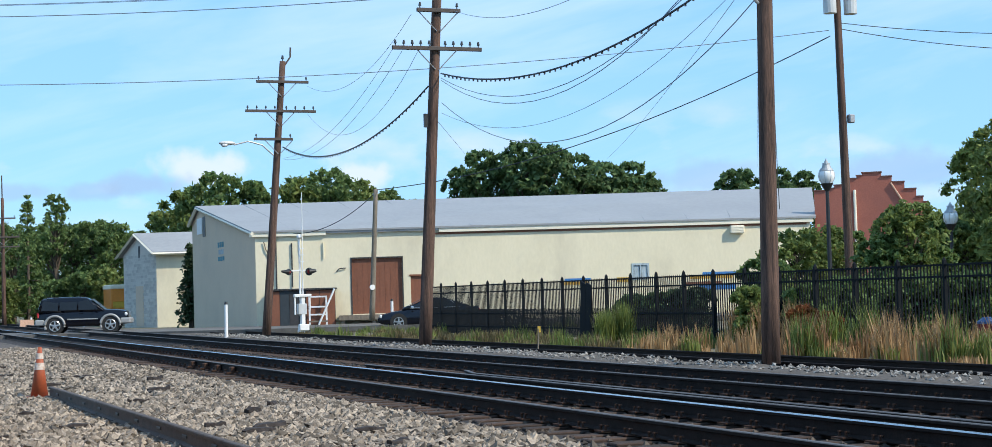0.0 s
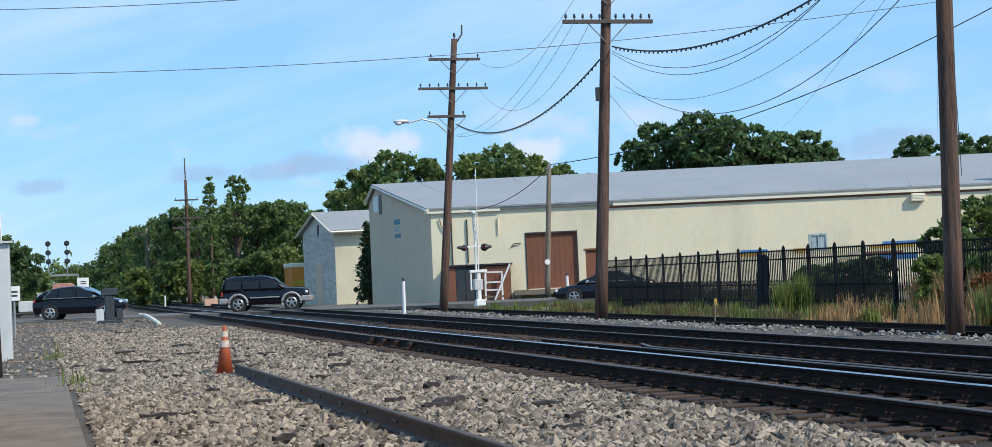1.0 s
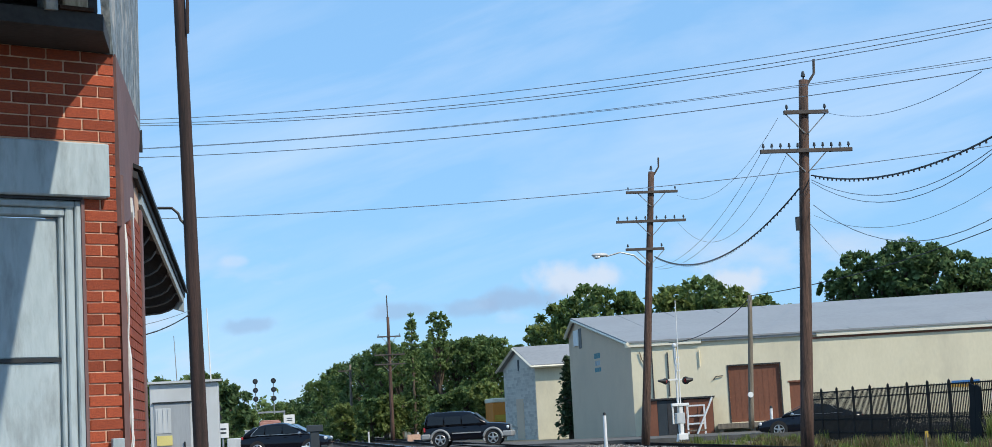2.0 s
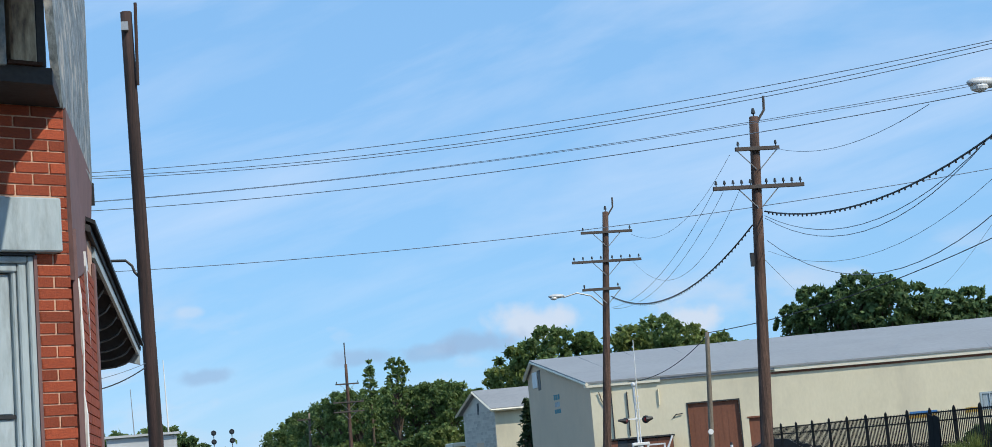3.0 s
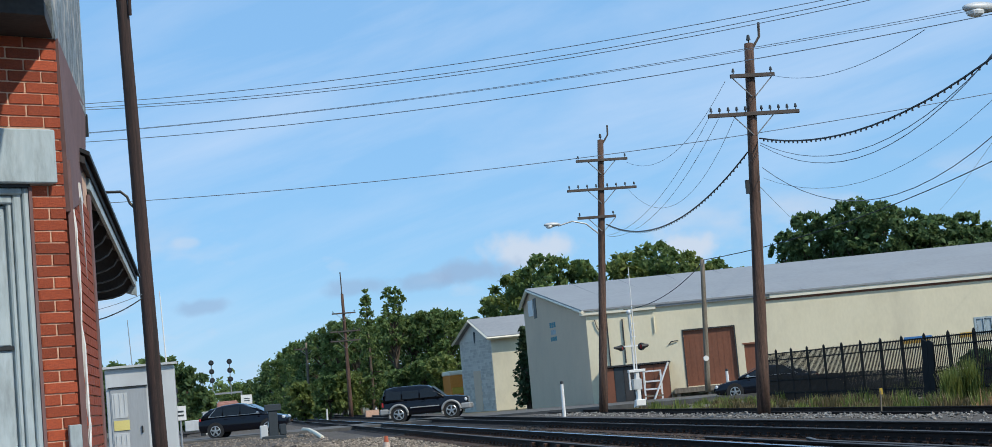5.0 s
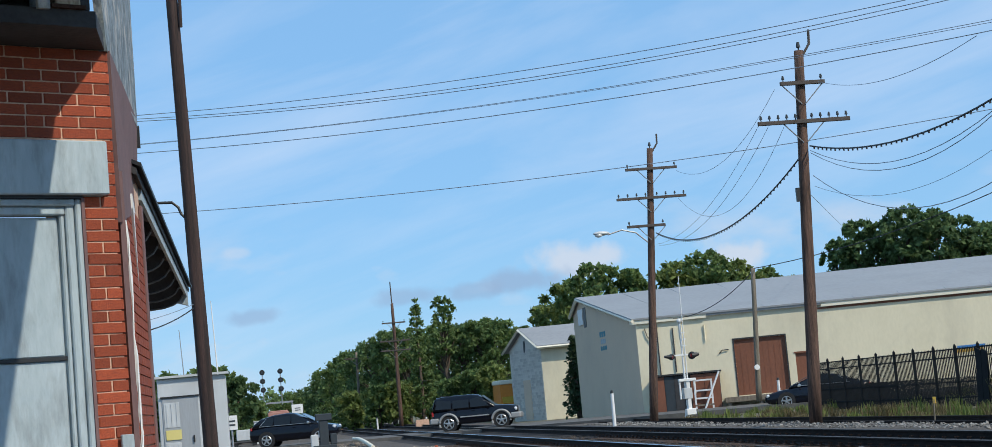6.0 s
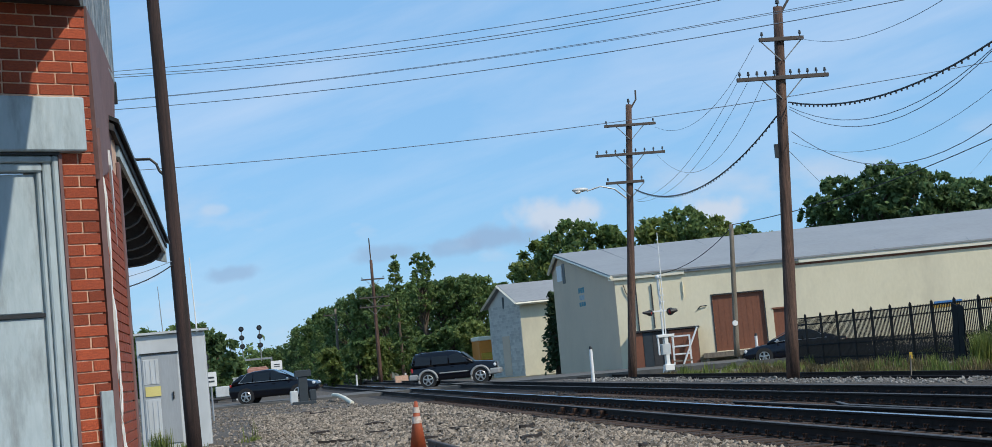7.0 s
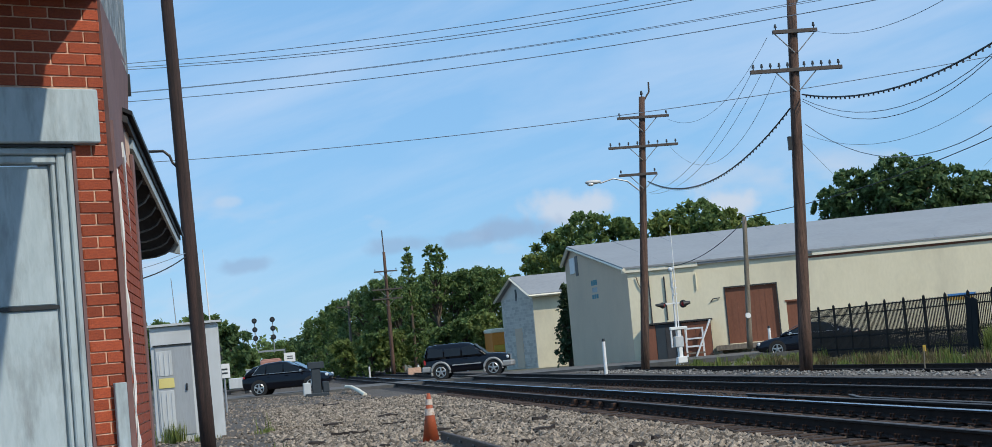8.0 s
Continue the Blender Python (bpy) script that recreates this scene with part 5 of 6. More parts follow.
for nm, c, s, mt in (("cab", (0, 0, 1.35), (1.5, 2.2, 1.5), M_pinkbox), ("roof", (0, 0, 2.14), (1.3, 2.0, 0.12), M_pinkbox), ("windscreen", (0, -1.12, 1.55), (0.55, 0.05, 0.75), M_glass), ("frame", (0, 0, 0.5), (1.3, 2.6, 0.3), M_black), ("lamp", (0.35, -1.15, 0.95), (0.2, 0.08, 0.2), M_lampglass), ("wheel", (-0.45, -0.9, 0.25), (0.12, 0.5, 0.5), M_black), ("wheel", (0.45, -0.9, 0.25), (0.12, 0.5, 0.5), M_black)):
    bm = B()
    box(bm, c, s, bevel=0.04)
    part(nm, bm, mt, mach)
low = thing("flat_trolley", (-0.7, 112, -0.1), "low dark flat trolley with pale load", "trolley")
for nm, c, s, mt in (("deck", (0, 0, 0.35), (1.9, 1.2, 0.14), M_darkwood), ("load", (0.1, 0, 0.8), (1.3, 0.9, 0.7), M_silver), ("wheel", (-0.6, -0.5, 0.16), (0.3, 0.1, 0.3), M_black), ("wheel", (0.6, -0.5, 0.16), (0.3, 0.1, 0.3), M_black)):
    bm = B()
    box(bm, c, s, bevel=0.04)
    part(nm, bm, mt, low)
for p, w, h, lab, mt in (((2.91, 114.96, 2.12), 0.75, 0.62, "square white trackside sign on a thin post", M_white), ((-0.83, 61.99, 1.52), 0.42, 0.52, "small white sign plate on a post", M_white)):
    sg = tagged(new("trackside_sign"), lab, "sign")
    bm = B()
    box(bm, p, (w, 0.03, h), bevel=0.006)
    pl = part("plate", bm, mt, sg)
    for k in range(2):
        bm = B()
        box(bm, (p[0] + 0.02, p[1] - 0.022, p[2] - 0.08 + 0.14 * k), (w * 0.5, 0.006, 0.06))
        part("lettering_bar", bm, M_darkbox, pl)
    bm = B()
    rod(bm, (p[0], p[1] + 0.05, -0.14), (p[0], p[1] + 0.05, p[2] + h / 2), 0.035, n=8)
    part("post", bm, M_steel, sg)
# far crossing gate and mast
fg = tagged(new("crossing_gate"), "distant level crossing mast with a raised striped arm", "crossing signal")
bm = B()
rod(bm, (-2.0, 108, -0.14), (-2.0, 108, 4.6), 0.07, n=8)
part("mast", bm, M_steel, fg)
bm = B()
rod(bm, (-2.0, 107.9, 1.4), (-2.20, 107.98, 9.37), 0.07, 0.03, n=6)
part("gate_arm", bm, M_white, fg)
for z in (2.4, 3.0):
    bm = B()
    rod(bm, (-1.75, 107.8, z), (-1.75, 107.9, z), 0.28, n=12)
    part("flasher", bm, M_black, fg)
bm = B()
rod(bm, (-5.2, 140, -0.14), (-5.58, 139.89, 9.54), 0.06, 0.03, n=6)
solid("radio_mast", bm, M_steel, "thin grey radio mast behind the trees", "mast")
# signal bridge far down the line
sb = tagged(new("signal_mast"), "far railway signals with stacked round heads on a bracket", "railway signal")
for u in (0.0, 1.0):
    a = (1.20, 190.00, 7.02)
    x = a[0] + u * 2.0
    bm = B()
    rod(bm, (x, 190, 3.2), (x, 190, a[2]), 0.06, n=6)
    ms = part("mast", bm, M_steel, sb)
    for k in range(3):
        bm = B()
        rod(bm, (x, 189.7, a[2] - 0.1 - k * 0.98), (x, 189.85, a[2] - 0.1 - k * 0.98), 0.30, n=14)
        part("signal_head", bm, M_black, ms)
        bm = B()
        rod(bm, (x, 189.6, a[2] - 0.1 - k * 0.98), (x, 189.69, a[2] - 0.1 - k * 0.98), 0.13, n=10)
        part("signal_lens", bm, M_darkbox, ms)
bm = B()
box(bm, (2.2, 190.2, 3.45), (4.4, 0.3, 0.2))
part("bracket_beam", bm, M_steel, sb)
for x in (0.1, 4.3):
    bm = B()
    rod(bm, (x, 190.2, -0.14), (x, 190.2, 3.45), 0.1, n=8)
    part("leg", bm, M_steel, sb)


# ---- cone, spare rail, debris ----
cone = thing("traffic_cone", (2.88, 27.52, 0.0), "faded orange traffic cone with white collars on the ballast", "traffic cone")
bm = B()
rod(bm, (0, 0, 0.03), (0.02, 0, 0.82), 0.140, 0.028, n=20)
part("body", bm, M_orange, cone, smooth=True)
bm = B()
box(bm, (0, 0, 0.018), (0.40, 0.40, 0.04), bevel=0.012)
part("base", bm, M_orange, cone)
for z0, z1 in ((0.46, 0.57), (0.63, 0.72)):
    r = lambda z: 0.140 - 0.112 * (z - 0.03) / 0.79 + 0.005
    bm = B()
    rod(bm, (0.025 * z0, 0, z0), (0.025 * z1, 0, z1), r(z0), r(z1), n=20, caps=False)
    part("collar", bm, M_dirty_white, cone, "scuffed white reflective collar")
spare = thing("spare_rail", (0, 0, 0), "loose rusty rail lying on the ballast", "rail")
bm = B()
loft(bm, RAIL, pose(3.02, 27.2, 0.03), pose(3.30, 9.0, 0.03))
part("bar", bm, M_sparerail, spare)
for k in range(9):
    bm = B()
    y = 26.3 - k * 1.35
    box(bm, (3.02 + (27.2 - y) * 0.0154 - 0.014, y, 0.115), (0.02, 0.24, 0.035), bevel=0.008)
    part("bolt_hole", bm, M_black, spare)
rd = random.Random(21)


def chunk(x, y, l, w, h, rz, label, material):
    """A split, weathered piece of timber."""
    bm = B()
    k = 5
    rings = []
    for i in range(k + 1):
        f = i / k
        ww, hh = w * (0.3 + 0.7 * math.sin(math.pi * min(max(f, 0.08), 0.92))) * rd.uniform(0.65, 1.25), h * rd.uniform(0.5, 1.4)
        c = [( -ww / 2, 0), (ww / 2, 0), (ww / 2 * 0.8, hh), (-ww / 2 * 0.7, hh * 0.85)]
        rings.append([bm.verts.new(pose(x, y, bed(x, y) + 0.05, 0, 0, rz) @ Vector(((f - 0.5) * l, a_, b_))) for a_, b_ in c])
    for u, v in zip(rings, rings[1:]):
        for i in range(4):
            bm.faces.new((u[i], u[(i + 1) % 4], v[(i + 1) % 4], v[i]))
    bm.faces.new(rings[0][::-1])
    bm.faces.new(rings[-1])
    bmesh.ops.recalc_face_normals(bm, faces=bm.faces)
    solid("timber_scrap", bm, material, label, "timber scrap", "timber scraps on the ballast")


for x, y, l, w, rz in ((1.33, 18.8, 1.0, 0.12, 4), (2.51, 20.1, 0.62, 0.16, 8), (4.78, 27.6, 0.7, 0.16, 25), (4.12, 17.7, 0.7, 0.2, 30), (4.77, 20.8, 0.42, 0.2, 40), (3.86, 18.7, 0.4, 0.14, 10), (4.4, 18.4, 0.8, 0.2, 35), (3.3, 30.5, 0.9, 0.13, 12),
                       (2.2, 22.8, 0.35, 0.12, 0), (1.1, 30, 0.5, 0.2, 20), (1.9, 33.5, 1.2, 0.15, 170), (0.7, 33, 0.4, 0.25, 0), (5.2, 17.2, 0.6, 0.18, 20), (5.4, 22.4, 0.45, 0.2, 60), (5.3, 31, 0.6, 0.18, 35), (3.9, 24.2, 0.5, 0.1, 5), (2.0, 26.8, 0.5, 0.1, 15),
                       (1.8, 38, 0.7, 0.16, 5), (3.3, 41, 0.8, 0.18, 0), (2.43, 60.8, 1.6, 0.4, 60), (2.7, 57, 1.0, 0.3, 30), (2.1, 15.2, 0.4, 0.12, 30), (4.6, 14.6, 0.5, 0.2, 15), (5.0, 15.6, 0.5, 0.16, 40), (3.0, 36, 0.8, 0.12, 8), (4.4, 34, 0.6, 0.12, 2)):
    chunk(x, y, l * 0.62, w * 0.75, rd.uniform(0.03, 0.06), rz, "dark weathered scrap of railway timber on the ballast", M_scrap)
mk = thing("marker_stake", (16.5, 39.6, -0.1), "short dark stake with a dull yellow tag by the siding", "marker")
bm = B()
rod(bm, (0, 0, 0), (0.04, 0, 0.62), 0.02, n=6)
part("stake", bm, M_pole_grey, mk)
bm = B()
box(bm, (0.05, 0, 0.60), (0.08, 0.02, 0.16), bevel=0.005)
part("tag", bm, M_yellow, mk)

# ---- fence ----
fence = tagged(new("steel_fence"), "black steel picket fence with spear tops", "fence")
FX, STEP = 22.5, 1.75
posts = [20.2 + STEP * i for i in range(27)]
bm = B()
box(bm, (0, 0, 1.0), (0.075, 0.075, 2.0))
rod(bm, (0, 0, 2.0), (0, 0, 2.07), 0.05, 0.01, n=6)
POST = mesh_of("post", bm, M_fence)
for y in posts:
    o = new("post", POST)
    o.parent = fence
    o.location = (FX, y, -0.12)
for i in range(len(posts) - 1):
    for z in (0.22, 1.52, 1.78) + ((0.72,) if posts[i] > 40 else ()):
        bm = B()
        box(bm, (FX, (posts[i] + posts[i + 1]) / 2, z), (0.035, STEP - 0.07, 0.045))
        part("fence_rail", bm, M_fence, fence)
bm = B()
box(bm, (0, 0, 0.92), (0.025, 0.025, 1.84))
rod(bm, (0, 0, 1.84), (0, 0, 1.92), 0.016, 0.002, n=4)
PICKET = mesh_of("picket", bm, M_fence)
rest = B()
made = 0
for i in range(len(posts) - 1):
    for k in range(1, 14):
        y = posts[i] + k * STEP / 14
        if made < 290:
            o = new("picket", PICKET)
            o.parent = fence
            o.location = (FX, y, -0.08)
            made += 1
        else:
            box(rest, (FX, y, 0.86), (0.025, 0.025, 1.84))
        if posts[i] > 40:
            box(rest, (FX, y + STEP / 28, 0.40), (0.010, 0.010, 0.95))
pk = part("picket_work", rest, M_fence, fence)
pk["kind"] = "stuff"
lp = thing("leaning_panel", (22.2, 49.4, -0.1), "dark sheet panel leaning against the steel fence", "panel")
bm = B()
for y0 in (-0.42, 0.0):
    prism(bm, [(0, y0 - 0.06), (0.04, y0 - 0.06), (0.04, y0 + 0.34), (0, y0 + 0.34)], 0, [1.78, 1.78, 1.84, 1.84])
bmesh.ops.rotate(bm, verts=bm.verts, cent=(0, 0, 0), matrix=Matrix.Rotation(radians(7), 3, "X"))
part("sheet", bm, M_fence, lp)


def lamp_post(x, y, h):
    t = thing("lamp_post", (x, y, -0.14), "black ornamental lamp post with a white acorn globe", "lamp post", "ornamental lamp posts")
    bm = B()
    rod(bm, (0, 0, 0), (0, 0, 0.6), 0.17, 0.11, n=12)
    rod(bm, (0, 0, 0.6), (0, 0, h - 1.1), 0.085, 0.06, n=12)
    part("shaft", bm, M_black, t)
    bm = B()
    rod(bm, (0, 0, h - 1.12), (0, 0, h - 0.86), 0.07, 0.22, n=14)
    part("fitter", bm, M_black, t)
    bm = B()
    prof = [(0.17, 0.86), (0.25, 0.74), (0.28, 0.60), (0.265, 0.50), (0.235, 0.43)]
    rings = [[bm.verts.new((r * math.cos(a * math.pi / 8), r * math.sin(a * math.pi / 8), h - d)) for a in range(16)] for r, d in prof]
    for u, v in zip(rings, rings[1:]):
        for k in range(16):
            bm.faces.new((u[k], u[(k + 1) % 16], v[(k + 1) % 16], v[k]))
    bm.faces.new(rings[-1])
    gl = part("globe", bm, M_frost, t, "white acorn globe", smooth=True)
    bm = B()
    rod(bm, (0, 0, h - 0.43), (0, 0, h - 0.34), 0.25, 0.20, n=16)
    rod(bm, (0, 0, h - 0.34), (0, 0, h - 0.20), 0.17, 0.12, n=16)
    rod(bm, (0, 0, h - 0.20), (0, 0, h - 0.16), 0.14, 0.13, n=12)
    rod(bm, (0, 0, h - 0.16), (0, 0, h - 0.08), 0.08, 0.05, n=10)
    rod(bm, (0, 0, h - 0.08), (0, 0, h), 0.03, 0.01, n=8)
    part("finial", bm, M_doorgrey, gl, "stepped grey metal cap")
    for k in range(8):
        a = k * math.pi / 4
        bm = B()
        tube(bm, [((r + 0.004) * math.cos(a), (r + 0.004) * math.sin(a), h - d) for r, d in prof], 0.008, 4)
        part("globe_rib", bm, M_doorgrey, gl)


bin_ob = thing("litter_bin", (21.95, 28.6, -0.14), "small red bin with a blue lid half hidden in weeds", "bin")
bm = B()
rod(bm, (0, 0, 0.02), (0, 0, 0.66), 0.17, 0.20, n=16)
part("body", bm, M_bin_red, bin_ob)
bm = B()
rod(bm, (0, 0, 0.66), (0, 0, 0.71), 0.205, 0.20, n=16)
rod(bm, (0, 0, 0.71), (0, 0, 0.80), 0.19, 0.08, n=16)
part("lid", bm, M_bin_blue, bin_ob, "blue domed lid")
bm = B()
box(bm, (-0.12, -0.165, 0.42), (0.09, 0.03, 0.10), rz=-36, bevel=0.008)
part("label_plate", bm, M_white, bin_ob, "white label plate")
lamp_post(31.2, 48.9, 5.84)
lamp_post(39.26, 53.05, 4.56)


# ---- vehicles ----
def wheel(parent, x, y, r, w):
    bm = B()
    o = -1 if y < 0 else 1
    prof = [(0.74, -0.5), (0.96, -0.46), (1.0, -0.3), (1.0, 0.3), (0.96, 0.46), (0.74, 0.5)]
    rings = [[bm.verts.new((x + r * f * math.cos(a * math.pi / 14), y + w * g, r + r * f * math.sin(a * math.pi / 14))) for a in range(28)] for f, g in prof]
    for u, v in zip(rings, rings[1:]):
        for k in range(28):
            bm.faces.new((u[k], u[(k + 1) % 28], v[(k + 1) % 28], v[k]))
    bm.faces.new(rings[0][::-1])
    bm.faces.new(rings[-1])
    bmesh.ops.recalc_face_normals(bm, faces=bm.faces)
    ty = part("tyre", bm, M_tyre, parent)
    bm = B()
    yo = y + o * (w / 2 + 0.006)
    for k in range(5):
        a = k * math.pi * 0.4 + 0.3
        rod(bm, (x, yo, r), (x + r * 0.66 * math.cos(a), yo, r + r * 0.66 * math.sin(a)), 0.05, 0.04, n=6)
    rod(bm, (x, yo - o * 0.01, r), (x, yo + o * 0.012, r), 0.07, n=12)
    tube(bm, [(x + r * 0.69 * math.cos(a * math.pi / 10), yo, r + r * 0.69 * math.sin(a * math.pi / 10)) for a in range(21)], 0.02, 5)
    part("rim", bm, M_rim, ty)


def car_body(prof, half, crown=0.12, tuck=0.06):
    """A car body from (x, lowest z, top z) stations: rounded across, full at the middle, tucked in at sill and top."""
    bm = B()
    rings = []
    ends = (prof[0][0], prof[-1][0])
    for x, zb, zt in prof:
        e = min(abs(x - ends[0]), abs(x - ends[1]))
        hw = half * (0.86 + 0.14 * min(1, e / 0.45) ** 0.6)
        h = zt - zb
        sec = [(hw - tuck, zb), (hw - tuck * 0.25, zb + 0.16 * h), (hw, zb + 0.45 * h), (hw - 0.015, zb + 0.72 * h), (hw - crown * 0.5, zb + 0.93 * h), (hw - crown * 1.3, zt - 0.008), (hw * 0.5, zt + 0.012)]
        rings.append([bm.verts.new((x, -a_, z_)) for a_, z_ in sec] + [bm.verts.new((x, a_, z_)) for a_, z_ in sec[::-1]])
    k = len(rings[0])
    for u, v in zip(rings, rings[1:]):
        for i in range(k):
            bm.faces.new((u[i], u[(i + 1) % k], v[(i + 1) % k], v[i]))
    bm.faces.new(rings[0][::-1])
    bm.faces.new(rings[-1])
    bmesh.ops.recalc_face_normals(bm, faces=bm.faces)
    return bm


def greenhouse(prof, half_low, half_top, belt):
    """The upper body from (x at the belt, x at the roof, roof height) stations."""
    bm = B()
    rings = []
    for xb, xt, zt in prof:
        f = min(1, (zt - belt) / 0.5)
        ht = half_low + (half_top - half_low) * f
        xm = xb + (xt - xb) * 0.9
        sec = [(xb, half_low, belt - 0.06), (xm, half_low + (ht - half_low) * 0.88, belt + (zt - belt) * 0.86), (xt, ht - 0.06, zt - 0.012), (xt, ht * 0.5, zt + 0.012)]
        rings.append([bm.verts.new((x, -y, z)) for x, y, z in sec] + [bm.verts.new((x, y, z)) for x, y, z in sec[::-1]])
    k = len(rings[0])
    for u, v in zip(rings, rings[1:]):
        for i in range(k):
            bm.faces.new((u[i], u[(i + 1) % k], v[(i + 1) % k], v[i]))
    bm.faces.new(rings[0][::-1])
    bm.faces.new(rings[-1])
    bmesh.ops.recalc_face_normals(bm, faces=bm.faces)
    return bm


def pane(parent, pts, material, out, name="window", label=""):
    """A glass panel through its corners, 12 mm thick, set proud along out."""
    bm = B()
    o = Vector(out)
    u = [bm.verts.new(Vector(p) + o) for p in pts]
    d = [bm.verts.new(Vector(p) - o) for p in pts]
    bm.faces.new(u)
    bm.faces.new(d[::-1])
    k = len(pts)
    for i in range(k):
        bm.faces.new((u[i], d[i], d[(i + 1) % k], u[(i + 1) % k]))
    bmesh.ops.recalc_face_normals(bm, faces=bm.faces)
    return part(name, bm, material, parent, label)


def car_box(parent, name, c, s, material, label="", bevel=0.03):
    return part(name, box(B(), c, s, bevel=bevel), material, parent, label)


def car(loc, rz, label, name, paint, body, cabin, half, cab, belt, wheels, r, windows, screen, back, lamps, tails, trim, rack=False):
    """cab: half widths of the cabin at belt and roof. windows: (x0, x1 at the belt, x0, x1 at the top, top z)."""
    t = thing(name, loc, label, "car", rz=rz)
    part("body", car_body(body, half), paint, t, smooth=True)
    cb = part("cabin", greenhouse(cabin, cab[0], cab[1], belt), paint, t, smooth=True)
    for sgn in (-1, 1):
        for x0, x1, t0, t1, zt in windows:
            f = min(1, (zt - belt) / 0.5) * 0.9
            yt = cab[0] + (cab[1] - cab[0]) * f
            pane(cb, [(x0, sgn * cab[0], belt + 0.04), (x1, sgn * cab[0], belt + 0.04), (t1, sgn * yt, zt), (t0, sgn * yt, zt)], M_glass, (0, 0.012 * sgn, 0.002))
        if trim:
            x0, x1, t0, t1, zt = windows[0][0], windows[-1][1], windows[0][2], windows[-1][3], windows[0][4]
            yt = cab[0] + (cab[1] - cab[0]) * min(1, (zt - belt) / 0.5) * 0.9
            tube_pts = [(x0, sgn * (cab[0] + 0.016), belt + 0.03), (x1, sgn * (cab[0] + 0.016), belt + 0.03)]
            part("chrome_strip", tube(B(), tube_pts, 0.014, 5), M_rim, t, "bright window strip")
            part("chrome_strip", tube(B(), [tube_pts[0], (t0 - 0.04, sgn * (yt + 0.016), zt - 0.02)], 0.012, 5), M_rim, t, "bright window strip")
        for x in wheels:
            wheel(t, x, sgn * (half - 0.10), r, 0.21)
            well = B()
            rod(well, (x, sgn * (half - 0.20), r + 0.02), (x, sgn * (half + 0.004), r + 0.02), r + 0.075, n=24)
            part("wheel_well", well, M_tyre, t)
        (xa, za), (xb, zb) = lamps, tails
        car_box(t, "headlight", (xa, sgn * (half - 0.24), za), (0.16, 0.36, 0.17), M_lampglass, "clear headlight", 0.05)
        car_box(t, "tail_light", (xb, sgn * (half - 0.14), zb), (0.10, 0.2, 0.26 if rack else 0.14), M_red, "red tail light")
        car_box(t, "mirror", (windows[-1][1] - 0.12, sgn * (half + 0.08), belt + 0.06), (0.13, 0.2, 0.14), paint if not trim else M_rim, "", 0.04)
        for x0, *_ in windows[-2:]:
            car_box(t, "door_handle", (x0 + 0.14, sgn * (half - 0.01), belt - 0.12), (0.18, 0.03, 0.03), paint, "", 0.008)
        if rack:
            part("roof_rail", tube(B(), [(cabin[1][1] + 0.15, sgn * (cab[1] - 0.1), cabin[1][2] + 0.02), (cabin[1][1] + 0.25, sgn * (cab[1] - 0.1), cabin[1][2] + 0.075), (cabin[-2][1] - 0.35, sgn * (cab[1] - 0.1), cabin[-2][2] + 0.075), (cabin[-2][1] - 0.2, sgn * (cab[1] - 0.1), cabin[-2][2] + 0.02)], 0.018, 6), M_black, t)
            for x in wheels:
                arch = B()
                tube(arch, [(x + (r + 0.11) * math.cos(a * math.pi / 12 - 0.15), sgn * (half + 0.015), r + 0.02 + (r + 0.11) * math.sin(a * math.pi / 12 - 0.15)) for a in range(15)], 0.062, 7)
                part("wheel_arch", arch, M_cladding, t, "silver grey wheel arch")
            car_box(t, "side_trim", (0, sgn * (half + 0.006), 0.68), (1.5, 0.03, 0.06), M_cladding, "", 0.01)
    for pts, nm in ((screen, "windscreen"), (back, "rear_window")):
        (xl, zl), (xh, zh) = pts
        d = Vector((zh - zl, 0, xl - xh)).normalized() * (0.014 if nm == "windscreen" else -0.014)
        pane(cb, [(xl, -cab[0] + 0.10, zl), (xl, cab[0] - 0.10, zl), (xh, cab[1] - 0.10, zh), (xh, -cab[1] + 0.10, zh)], M_screen, d, nm)
    return t


suv = car((11.35, 86.6, 0.11), -14, "boxy black four door SUV with silver wheel arches on the road", "suv", M_cargloss,
          [(-2.22, 0.46, 1.0), (-2.1, 0.36, 1.12), (-1.2, 0.32, 1.13), (0.6, 0.32, 1.13), (0.95, 0.32, 1.15), (1.6, 0.34, 1.12), (2.05, 0.38, 1.06), (2.2, 0.46, 0.98)],
          [(-2.2, -2.08, 1.2), (-2.14, -1.96, 1.74), (-1.2, -1.2, 1.79), (-0.2, -0.2, 1.79), (0.42, 0.20, 1.74), (1.02, 0.40, 1.62), (1.06, 0.98, 1.16)],
          0.90, (0.86, 0.70), 1.10, (-1.36, 1.36), 0.37,
          [(-2.02, -1.2, -1.92, -1.2, 1.62), (-1.12, -0.28, -1.1, -0.28, 1.62), (-0.2, 0.80, -0.2, 0.28, 1.62)], ((1.06, 1.14), (0.42, 1.68)), ((-2.17, 1.2), (-2.04, 1.66)), (2.12, 0.88), (-2.18, 0.92), False, True)
for x0, x1 in ((-2.34, -1.86), (1.84, 2.36)):
    car_box(suv, "bumper", ((x0 + x1) / 2, 0, 0.55), (x1 - x0, 1.84, 0.3), M_cladding, "silver grey bumper", 0.06)
car_box(suv, "grille", (2.19, 0, 0.88), (0.08, 0.95, 0.26), M_darkbox, "", 0.02)
for y in (-0.3, 0.0, 0.3):
    car_box(suv, "grille_bar", (2.235, y, 0.88), (0.03, 0.06, 0.26), M_rim, "", 0.008)

